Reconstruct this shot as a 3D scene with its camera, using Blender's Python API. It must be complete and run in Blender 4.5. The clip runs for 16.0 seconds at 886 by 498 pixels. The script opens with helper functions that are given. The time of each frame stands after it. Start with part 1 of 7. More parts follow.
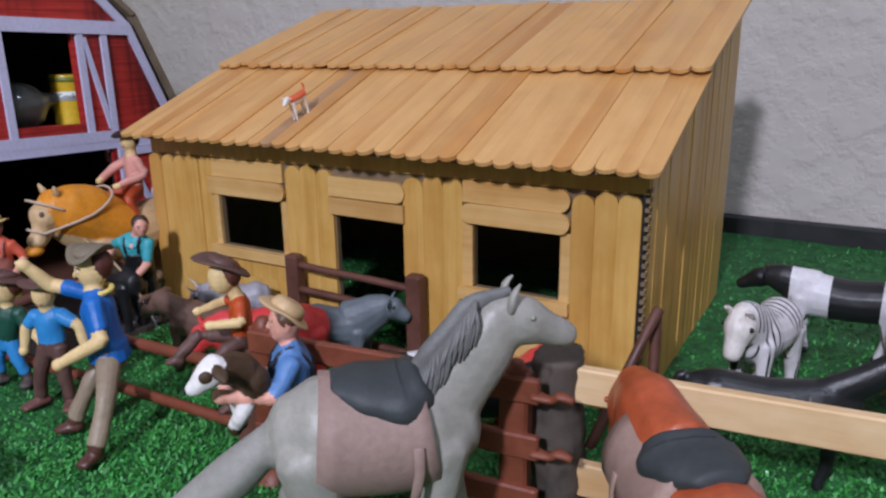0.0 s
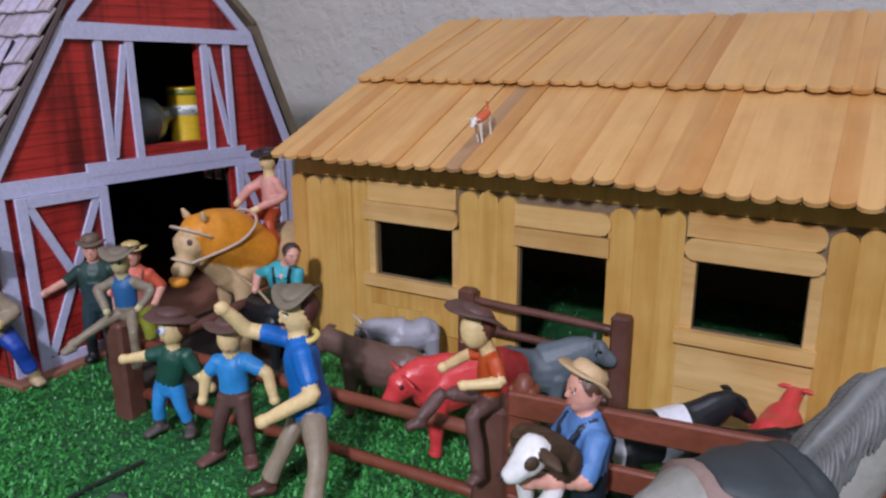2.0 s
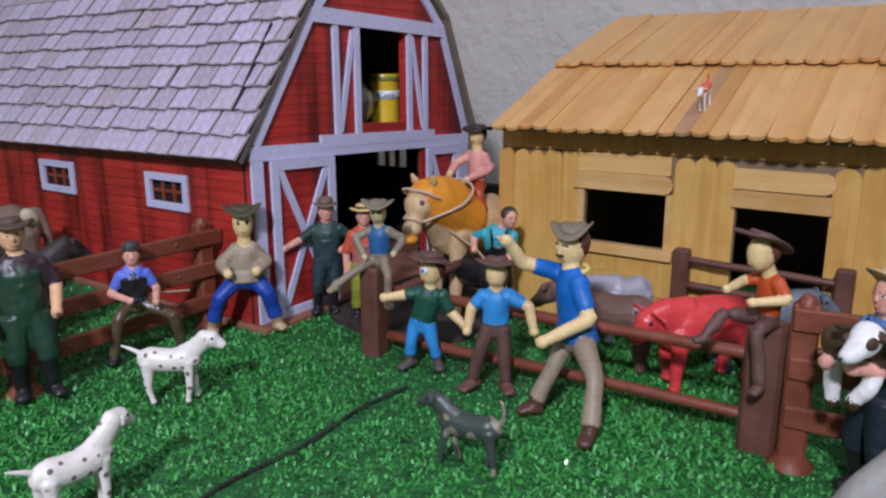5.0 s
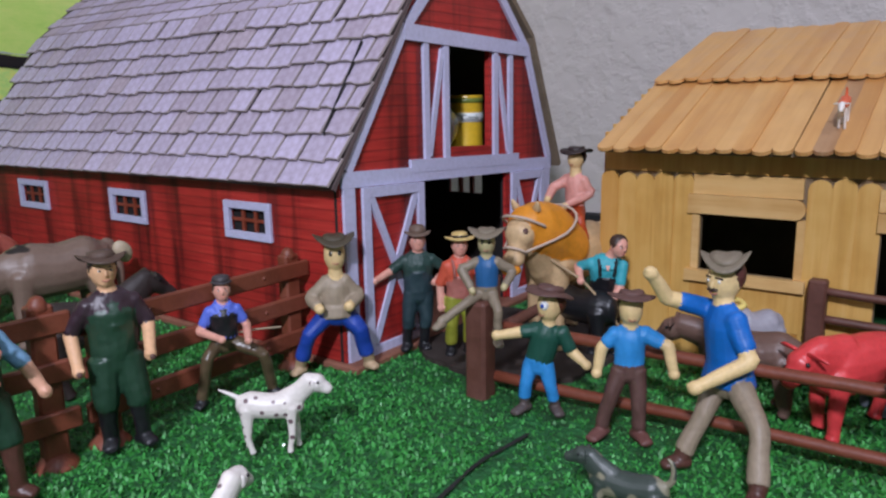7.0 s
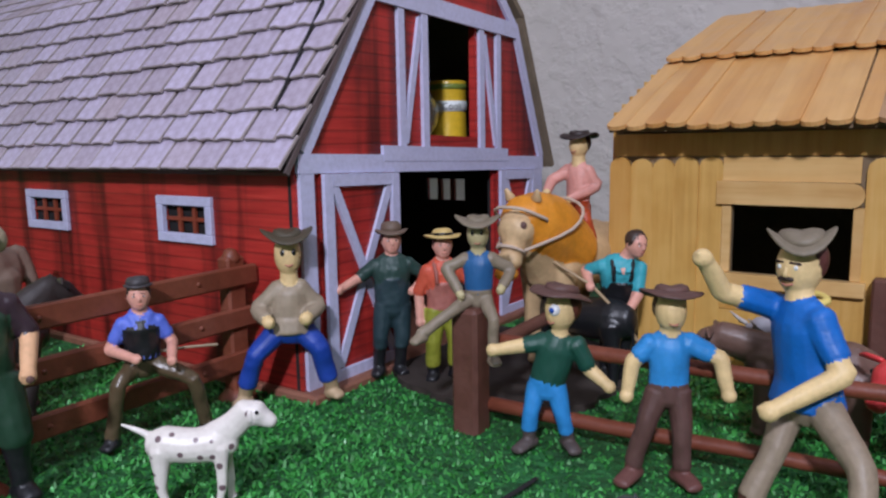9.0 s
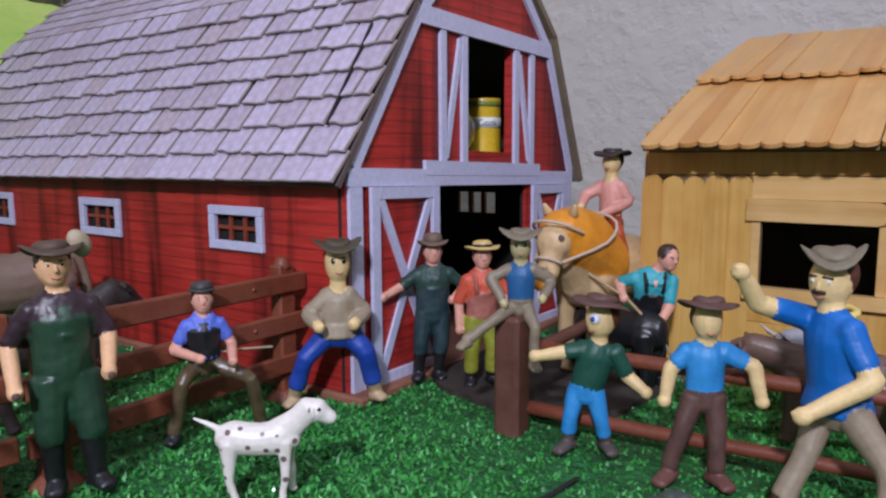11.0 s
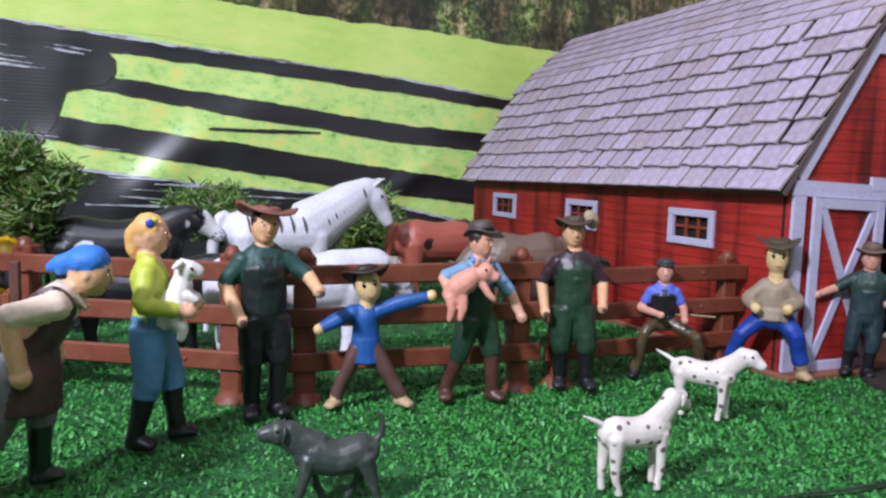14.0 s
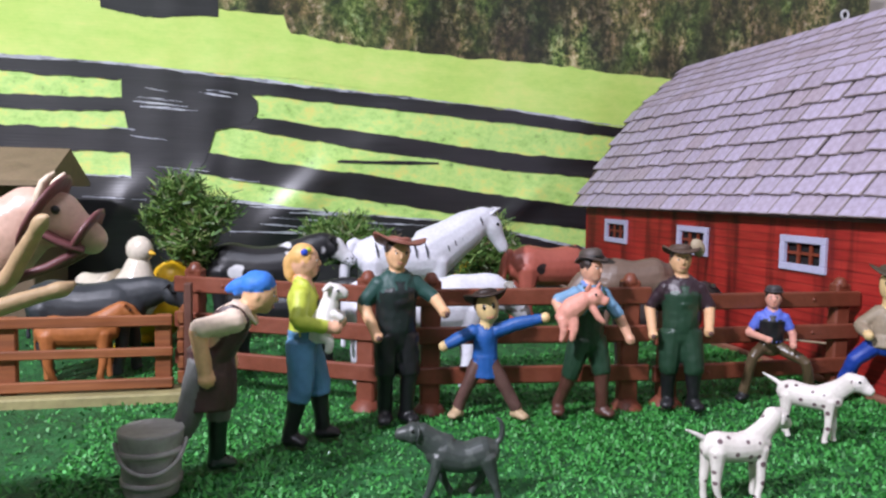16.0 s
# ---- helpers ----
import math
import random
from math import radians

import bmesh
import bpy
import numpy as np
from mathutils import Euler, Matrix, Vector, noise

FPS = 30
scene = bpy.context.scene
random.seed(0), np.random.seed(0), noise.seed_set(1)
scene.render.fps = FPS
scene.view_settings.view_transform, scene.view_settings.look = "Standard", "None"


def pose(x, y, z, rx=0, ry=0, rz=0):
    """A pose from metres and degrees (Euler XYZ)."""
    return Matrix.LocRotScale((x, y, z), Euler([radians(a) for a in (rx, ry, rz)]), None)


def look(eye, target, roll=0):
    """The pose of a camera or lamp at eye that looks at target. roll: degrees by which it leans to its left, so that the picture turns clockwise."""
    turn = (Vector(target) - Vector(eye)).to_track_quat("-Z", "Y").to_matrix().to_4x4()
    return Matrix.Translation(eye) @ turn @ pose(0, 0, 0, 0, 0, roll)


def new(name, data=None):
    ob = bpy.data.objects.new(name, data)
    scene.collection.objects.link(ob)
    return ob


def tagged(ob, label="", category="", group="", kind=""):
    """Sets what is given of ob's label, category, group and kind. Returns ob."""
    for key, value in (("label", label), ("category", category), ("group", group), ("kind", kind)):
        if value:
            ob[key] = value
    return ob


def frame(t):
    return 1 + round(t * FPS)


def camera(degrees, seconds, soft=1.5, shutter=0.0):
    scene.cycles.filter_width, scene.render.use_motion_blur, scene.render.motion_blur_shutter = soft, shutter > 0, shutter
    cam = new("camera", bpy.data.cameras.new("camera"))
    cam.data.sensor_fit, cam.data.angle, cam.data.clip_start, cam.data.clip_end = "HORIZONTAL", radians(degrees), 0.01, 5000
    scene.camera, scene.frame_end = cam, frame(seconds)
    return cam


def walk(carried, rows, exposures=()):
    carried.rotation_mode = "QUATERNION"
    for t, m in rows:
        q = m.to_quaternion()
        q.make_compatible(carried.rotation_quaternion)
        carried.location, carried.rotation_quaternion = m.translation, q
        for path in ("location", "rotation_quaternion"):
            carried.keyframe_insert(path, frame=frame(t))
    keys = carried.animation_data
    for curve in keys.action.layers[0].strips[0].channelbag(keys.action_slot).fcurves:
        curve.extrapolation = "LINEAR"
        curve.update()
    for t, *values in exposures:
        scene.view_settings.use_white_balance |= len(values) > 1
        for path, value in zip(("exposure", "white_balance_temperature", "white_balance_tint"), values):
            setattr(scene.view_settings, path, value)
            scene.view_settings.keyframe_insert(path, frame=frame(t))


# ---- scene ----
cam = camera(61.9, 16.0, soft=2.4)
PATH = [
    (0, (-0.011, 0.065, 0.167), (-0.975, 1.727, -0.388), -0.8),
    (0.5, (-0.039, 0.066, 0.164), (-0.998, 1.733, -0.385), -0.5),
    (1, (-0.067, 0.065, 0.169), (-1.022, 1.736, -0.375), -0.3),
    (1.5, (-0.096, 0.056, 0.173), (-1.05, 1.728, -0.371), -0.1),
    (2, (-0.11, 0.051, 0.172), (-1.076, 1.716, -0.37), -0.4),
    (2.5, (-0.126, 0.038, 0.172), (-1.088, 1.708, -0.362), -0.7),
    (3, (-0.138, 0.024, 0.164), (-1.111, 1.691, -0.359), -1.2),
    (3.5, (-0.145, 0.014, 0.159), (-1.139, 1.671, -0.357), -1.5),
    (4, (-0.152, -0.004, 0.151), (-1.168, 1.645, -0.347), -1.0),
    (4.5, (-0.156, -0.021, 0.148), (-1.211, 1.609, -0.333), -0.4),
    (5, (-0.161, -0.029, 0.146), (-1.265, 1.573, -0.32), -0.2),
    (5.2, (-0.162, -0.033, 0.146), (-1.289, 1.556, -0.305), -0.3),
    (7.3, (-0.214, -0.024, 0.141), (-1.404, 1.54, -0.232), -1.4),
    (7.5, (-0.214, -0.018, 0.14), (-1.42, 1.538, -0.214), -2.0),
    (8, (-0.231, 0.003, 0.13), (-1.409, 1.582, -0.21), -2.4),
    (8.5, (-0.248, 0.017, 0.117), (-1.392, 1.627, -0.197), -1.7),
    (8.7, (-0.251, 0.025, 0.113), (-1.385, 1.644, -0.192), -1.4),
    (10.8, (-0.256, 0.01, 0.11), (-1.377, 1.645, -0.158), 0.1),
    (11, (-0.254, 0.005, 0.114), (-1.41, 1.615, -0.15), -0.3),
    (11.5, (-0.248, -0.01, 0.107), (-1.558, 1.483, -0.127), -0.0),
    (12, (-0.239, -0.024, 0.107), (-1.722, 1.297, -0.127), -0.1),
    (12.5, (-0.225, -0.039, 0.107), (-1.844, 1.113, -0.118), -0.0),
    (13, (-0.21, -0.052, 0.105), (-1.933, 0.94, -0.109), 0.8),
    (13.5, (-0.2, -0.061, 0.104), (-1.99, 0.804, -0.105), 1.4),
    (14, (-0.188, -0.067, 0.106), (-2.033, 0.676, -0.103), 1.6),
    (14.5, (-0.179, -0.07, 0.11), (-2.058, 0.585, -0.089), 1.2),
    (15, (-0.172, -0.074, 0.112), (-2.077, 0.504, -0.078), 1.0),
    (15.5, (-0.164, -0.078, 0.111), (-2.089, 0.434, -0.07), 1.1),
    (16, (-0.157, -0.08, 0.111), (-2.098, 0.377, -0.044), 1.0),
]
EXPOSURES = [(0.0, -0.04, 6500, 10), (2.0, -0.06, 6500, 10), (3.5, -0.07, 6500, 10), (5.0, -0.05, 6500, 10), (8.5, -0.07, 6500, 10), (11.0, 0.0, 6500, 10), (12.5, 0.04, 6500, 10), (14.0, 0.2, 6650, 10.8), (15.0, 0.28, 6850, 11.6), (16.0, 0.28, 6850, 11.6)]
walk(cam, [(t, look(eye, target, roll)) for t, eye, target, roll in PATH], EXPOSURES)
from mathutils.bvhtree import BVHTree

# ---- light and room ----
world = bpy.data.worlds.new("room_air")
world.use_nodes = True
world.node_tree.nodes["Background"].inputs[0].default_value = (0.75, 0.8, 1.0, 1)
world.node_tree.nodes["Background"].inputs[1].default_value = 0.02
scene.world = world
scene.view_settings.exposure = 0.0


def area_lamp(name, eye, target, size, watts, colour):
    data = bpy.data.lights.new(name, "AREA")
    data.shape, data.size, data.energy, data.color = "DISK", size, watts, colour
    ob = new(name, data)
    ob.matrix_world = look(eye, target)
    return ob


area_lamp("room_lamp", (-0.01, -0.62, 0.65), (-0.42, 0.05, 0.05), 0.075, 11.5, (0.865, 0.89, 1.09))
# unseen fill added high on the right to lift shadows and +x faces
area_lamp("ceiling_lamp", (0.8, -0.5, 2.35), (0.1, 0.0, 0.0), 0.7, 22.0, (0.80, 0.87, 1.10))


# ---- materials ----
def nodes_of(name):
    m = bpy.data.materials.new(name)
    m.use_nodes = True
    nt = m.node_tree
    return m, nt, nt.nodes["Principled BSDF"]


def add(nt, kind, **values):
    n = nt.nodes.new(kind)
    for key, value in values.items():
        n.inputs[key].default_value = value
    return n


def coords(nt, scale=(1, 1, 1), kind="Object"):
    tc, mp = add(nt, "ShaderNodeTexCoord"), add(nt, "ShaderNodeMapping", Scale=scale)
    nt.links.new(tc.outputs[kind], mp.inputs[0])
    return mp.outputs[0]


def noise_tex(nt, vec, scale, detail=4.0, rough=0.6):
    n = add(nt, "ShaderNodeTexNoise", Scale=scale, Detail=detail, Roughness=rough)
    nt.links.new(vec, n.inputs["Vector"])
    return n.outputs[0]


def ramp(nt, fac, stops):
    r = nt.nodes.new("ShaderNodeValToRGB")
    while len(r.color_ramp.elements) < len(stops):
        r.color_ramp.elements.new(0.5)
    for e, (p, c) in zip(r.color_ramp.elements, stops):
        e.position, e.color = p, (*c, 1) if len(c) == 3 else c
    nt.links.new(fac, r.inputs[0])
    return r.outputs[0]


def blend(nt, kind, fac, a, b):
    n = nt.nodes.new("ShaderNodeMix")
    n.data_type, n.blend_type = "RGBA", kind
    for value, slot in ((fac, 0), (a, 6), (b, 7)):
        if isinstance(value, (int, float)):
            n.inputs[slot].default_value = value
        elif isinstance(value, tuple):
            n.inputs[slot].default_value = (*value, 1)
        else:
            nt.links.new(value, n.inputs[slot])
    return n.outputs[2]


def math_node(nt, op, a, b=0.0):
    n = nt.nodes.new("ShaderNodeMath")
    n.operation = op
    for k, value in enumerate((a, b)):
        if isinstance(value, (int, float)):
            n.inputs[k].default_value = value
        else:
            nt.links.new(value, n.inputs[k])
    return n.outputs[0]


def bump(nt, bsdf, height, strength, distance):
    b = add(nt, "ShaderNodeBump", Strength=strength, Distance=distance)
    nt.links.new(height, b.inputs["Height"])
    nt.links.new(b.outputs[0], bsdf.inputs["Normal"])


def finish(nt, bsdf, colour, rough):
    nt.links.new(colour, bsdf.inputs["Base Color"])
    if isinstance(rough, (int, float)):
        bsdf.inputs["Roughness"].default_value = rough
    else:
        nt.links.new(rough, bsdf.inputs["Roughness"])


PAINTS = {}


def paint(rgb, rough=0.45, wear=0.25, key="paint"):
    """Painted or moulded plastic and clay: a colour with blotches, rubbed spots and a faint grain."""
    k = (rgb, rough, wear, key)
    if k not in PAINTS:
        m, nt, b = nodes_of(key)
        vec = coords(nt)
        big, fine = noise_tex(nt, vec, 55, 5), noise_tex(nt, vec, 420, 3)
        dark = tuple(c * (1 - 0.75 * wear) for c in rgb)
        light = tuple(min(1, c * (1 + 0.35 * wear) + 0.02 * wear) for c in rgb)
        col = ramp(nt, big, [(0.3, dark), (0.5, rgb), (0.72, light)])
        col = blend(nt, "MULTIPLY", 0.25, col, ramp(nt, fine, [(0.35, (0.55, 0.55, 0.55)), (0.6, (1, 1, 1))]))
        rg = ramp(nt, big, [(0.3, (rough * 0.8,) * 3), (0.7, (min(1, rough * 1.25),) * 3)])
        finish(nt, b, col, rg)
        bump(nt, b, blend(nt, "ADD", 0.4, big, fine), 0.35, 0.0012)
        PAINTS[k] = m
    return PAINTS[k]


def stick_wood(name, tones, rough=0.42, along="z"):
    """Varnished craft-stick wood: long grain, dark streaks, a tone of its own for each stick."""
    m, nt, b = nodes_of(name)
    scale = {"x": (6, 120, 120), "y": (120, 6, 120), "z": (120, 120, 6)}[along]
    tc, mp = add(nt, "ShaderNodeTexCoord"), add(nt, "ShaderNodeMapping", Scale=scale)
    info = nt.nodes.new("ShaderNodeObjectInfo")
    shift = add(nt, "ShaderNodeVectorMath")
    shift.operation = "ADD"
    nt.links.new(tc.outputs["Object"], shift.inputs[0])
    nt.links.new(info.outputs["Random"], shift.inputs[1])
    nt.links.new(shift.outputs[0], mp.inputs[0])
    grain = noise_tex(nt, mp.outputs[0], 2.2, 6, 0.65)
    stain = noise_tex(nt, shift.outputs[0], 45, 3)
    col = ramp(nt, grain, [(0.15, tones[0]), (0.5, tones[1]), (0.85, tones[2])])
    col = blend(nt, "MULTIPLY", 0.55, col, ramp(nt, stain, [(0.3, (0.80, 0.70, 0.58)), (0.6, (1, 1, 1))]))
    pool = noise_tex(nt, mp.outputs[0], 0.22, 2, 0.4)
    col = blend(nt, "MULTIPLY", 0.75, col, ramp(nt, pool, [(0.32, (0.80, 0.62, 0.42)), (0.46, (1, 1, 1)), (0.62, (1, 1, 1)), (0.72, (1.0, 1.04, 1.12))]))
    tone = ramp(nt, info.outputs["Random"], [(0.0, (0.80, 0.70, 0.60)), (0.05, (0.92, 0.87, 0.80)), (0.2, (0.98, 0.96, 0.94)), (0.75, (1.0, 1.0, 1.0)), (1.0, (1.0, 0.95, 0.86))])
    col = blend(nt, "MULTIPLY", 1.0, col, tone)
    finish(nt, b, col, ramp(nt, stain, [(0.3, (rough * 0.75,) * 3), (0.7, (rough * 1.3,) * 3)]))
    bump(nt, b, grain, 0.3, 0.0006)
    return m


DARK_STICK = stick_wood("dark_roof_stick_wood", [(0.36, 0.20, 0.095), (0.43, 0.25, 0.13), (0.50, 0.30, 0.16)], along="y")
ROOF_WOOD = stick_wood("roof_stick_wood", [(0.58, 0.31, 0.105), (0.67, 0.38, 0.14), (0.72, 0.43, 0.175)], along="y")
WALL_WOOD = stick_wood("wall_stick_wood", [(0.50, 0.265, 0.06), (0.66, 0.39, 0.105), (0.74, 0.48, 0.17)])
TRIM_WOOD = stick_wood("pale_stick_wood", [(0.56, 0.33, 0.11), (0.70, 0.45, 0.18), (0.76, 0.54, 0.25)], along="x")
PINE = stick_wood("pine_batten_wood", [(0.62, 0.40, 0.20), (0.75, 0.53, 0.30), (0.80, 0.60, 0.38)], 0.55, along="x")
FENCE_RED = paint((0.20, 0.052, 0.026), 0.5, 0.35, "fence_brown_plastic")
FENCE_DARK = paint((0.12, 0.045, 0.03), 0.55, 0.4, "dark_brown_stick")
GATE_WOOD = stick_wood("printed_gate_wood", [(0.10, 0.03, 0.012), (0.26, 0.085, 0.03), (0.42, 0.16, 0.06)], 0.6, along="y")
CARDBOARD = paint((0.22, 0.15, 0.085), 0.9, 0.3, "cardboard")
# near-black colour that paints in the shade of interiors and gaps; also for seams
SHADE_AND_SEAM = paint((0.012, 0.010, 0.010), 0.95, 0.2, "shade_and_seam_black")
TRIM_WHITE = paint((0.56, 0.555, 0.745), 0.6, 0.08, "lilac_white_trim")
BARN_EDGE = paint((0.20, 0.15, 0.10), 0.85, 0.3, "board_edge")
MUNTIN = paint((0.25, 0.045, 0.02), 0.6, 0.3, "red_brown_muntin")


def barn_red():
    """Printed red boards: fine board lines, sooty streaks running down, scuffs."""
    m, nt, b = nodes_of("printed_red_boards")
    vec = coords(nt)
    sep = nt.nodes.new("ShaderNodeSeparateXYZ")
    nt.links.new(vec, sep.inputs[0])
    line = math_node(nt, "FRACT", math_node(nt, "MULTIPLY", sep.outputs[2], 1 / 0.0058))
    groove = ramp(nt, line, [(0.0, (0.35,) * 3), (0.10, (0.85,) * 3), (0.2, (1,) * 3), (0.9, (0.93,) * 3), (1.0, (0.5,) * 3)])
    streak = noise_tex(nt, coords(nt, (55, 55, 4)), 1.0, 4)
    blotch = noise_tex(nt, vec, 22, 4)
    grain = noise_tex(nt, coords(nt, (30, 30, 600)), 1.0, 3)
    col = ramp(nt, grain, [(0.3, (0.36, 0.015, 0.013)), (0.6, (0.51, 0.032, 0.024)), (0.8, (0.60, 0.06, 0.042))])
    col = blend(nt, "MULTIPLY", 0.8, col, groove)
    col = blend(nt, "MULTIPLY", 0.9, col, ramp(nt, streak, [(0.34, (0.16, 0.10, 0.10)), (0.52, (1, 1, 1))]))
    col = blend(nt, "MULTIPLY", 0.5, col, ramp(nt, blotch, [(0.35, (0.45, 0.40, 0.40)), (0.6, (1, 1, 1))]))
    finish(nt, b, col, 0.55)
    bump(nt, b, groove, 0.25, 0.0006)
    return m


BARN_RED = barn_red()


def shingle():
    m, nt, b = nodes_of("lilac_grey_shingle")
    info = nt.nodes.new("ShaderNodeObjectInfo")
    geo = nt.nodes.new("ShaderNodeNewGeometry")
    rnd = math_node(nt, "FRACT", math_node(nt, "ADD", info.outputs["Random"], geo.outputs["Random Per Island"]))
    grain = noise_tex(nt, coords(nt, (500, 60, 60)), 1.0, 4)
    blot = noise_tex(nt, coords(nt, (1, 1, 1), "Generated"), 3.5, 4)
    col = ramp(nt, rnd, [(0.0, (0.45, 0.375, 0.46)), (0.3, (0.51, 0.445, 0.58)), (0.7, (0.58, 0.51, 0.67)), (1.0, (0.48, 0.395, 0.46))])
    col = blend(nt, "MULTIPLY", 0.32, col, ramp(nt, grain, [(0.3, (0.55, 0.5, 0.5)), (0.65, (1, 1, 1))]))
    col = blend(nt, "MULTIPLY", 0.5, col, ramp(nt, blot, [(0.3, (0.55, 0.47, 0.45)), (0.6, (1, 1, 1))]))
    finish(nt, b, col, 0.6)
    bump(nt, b, grain, 0.3, 0.0008)
    return m


SHINGLE = shingle()
SHINGLE_EDGE = paint((0.33, 0.27, 0.265), 0.8, 0.35, "shingle_edge")
SHINGLE_GAP = paint((0.12, 0.085, 0.082), 0.85, 0.3, "shingle_gap")


def plaster():
    m, nt, b = nodes_of("rough_wall_plaster")
    vec = coords(nt)
    a = noise_tex(nt, vec, 38, 6, 0.6)
    v = add(nt, "ShaderNodeTexVoronoi", Scale=75.0)
    nt.links.new(vec, v.inputs["Vector"])
    big = noise_tex(nt, vec, 4, 4)
    col = ramp(nt, big, [(0.3, (0.56, 0.51, 0.475)), (0.7, (0.65, 0.595, 0.555))])
    finish(nt, b, col, 0.8)
    h = blend(nt, "ADD", 0.5, ramp(nt, a, [(0.42, (0, 0, 0)), (0.58, (1, 1, 1))]), v.outputs["Distance"])
    bump(nt, b, h, 0.38, 0.003)
    return m


PLASTER = plaster()
ROOM_PAINT = paint((0.62, 0.60, 0.58), 0.8, 0.1, "room_wall_paint")
SKIRTING = paint((0.02, 0.02, 0.022), 0.5, 0.2, "dark_skirting")


def turf_base():
    m, nt, b = nodes_of("turf_backing")
    vec = coords(nt)
    col = ramp(nt, noise_tex(nt, vec, 120, 5), [(0.3, (0.007, 0.052, 0.012)), (0.6, (0.016, 0.14, 0.032)), (0.8, (0.028, 0.21, 0.05))])
    finish(nt, b, col, 0.7)
    bump(nt, b, noise_tex(nt, vec, 260, 4), 0.9, 0.004)
    return m


def turf_blade():
    m, nt, b = nodes_of("turf_blade_plastic")
    geo = nt.nodes.new("ShaderNodeNewGeometry")
    col = ramp(nt, geo.outputs["Random Per Island"], [(0.0, (0.020, 0.15, 0.022)), (0.5, (0.034, 0.25, 0.038)), (0.92, (0.052, 0.33, 0.058)), (1.0, (0.15, 0.52, 0.17))])
    finish(nt, b, col, ramp(nt, geo.outputs["Random Per Island"], [(0.0, (0.55,) * 3), (0.955, (0.50,) * 3), (0.97, (0.16,) * 3)]))
    b.inputs["Specular IOR Level"].default_value = 0.55
    return m


TURF, BLADE = turf_base(), turf_blade()


# ---- mesh building ----
def rings(points, radii, up, steps):
    """A smooth path through the points with its radii, as fine as steps, with a frame at each station."""
    p = [Vector(q) for q in points]
    r = [(q, q) if isinstance(q, (int, float)) else tuple(q) for q in radii]
    if steps > 1 and len(p) > 2:
        fine, finer = [], []
        for i in range(len(p) - 1):
            a, b, c, d = p[max(i - 1, 0)], p[i], p[i + 1], p[min(i + 2, len(p) - 1)]
            for k in range(steps):
                t = k / steps
                fine.append(0.5 * ((2 * b) + (c - a) * t + (2 * a - 5 * b + 4 * c - d) * t * t + (3 * b - a - 3 * c + d) * t * t * t))
                s = t * t * (3 - 2 * t)
                finer.append(tuple(r[i][n] * (1 - s) + r[i + 1][n] * s for n in (0, 1)))
        p, r = fine + [p[-1]], finer + [r[-1]]
    out = []
    for i, q in enumerate(p):
        t = (p[min(i + 1, len(p) - 1)] - p[max(i - 1, 0)]).normalized()
        side = t.cross(Vector(up))
        if side.length < 0.05:
            side = t.cross(Vector((0.3, 1, 0.2)))
        side.normalize()
        out.append((q, t, side, side.cross(t).normalized(), r[i]))
    return out


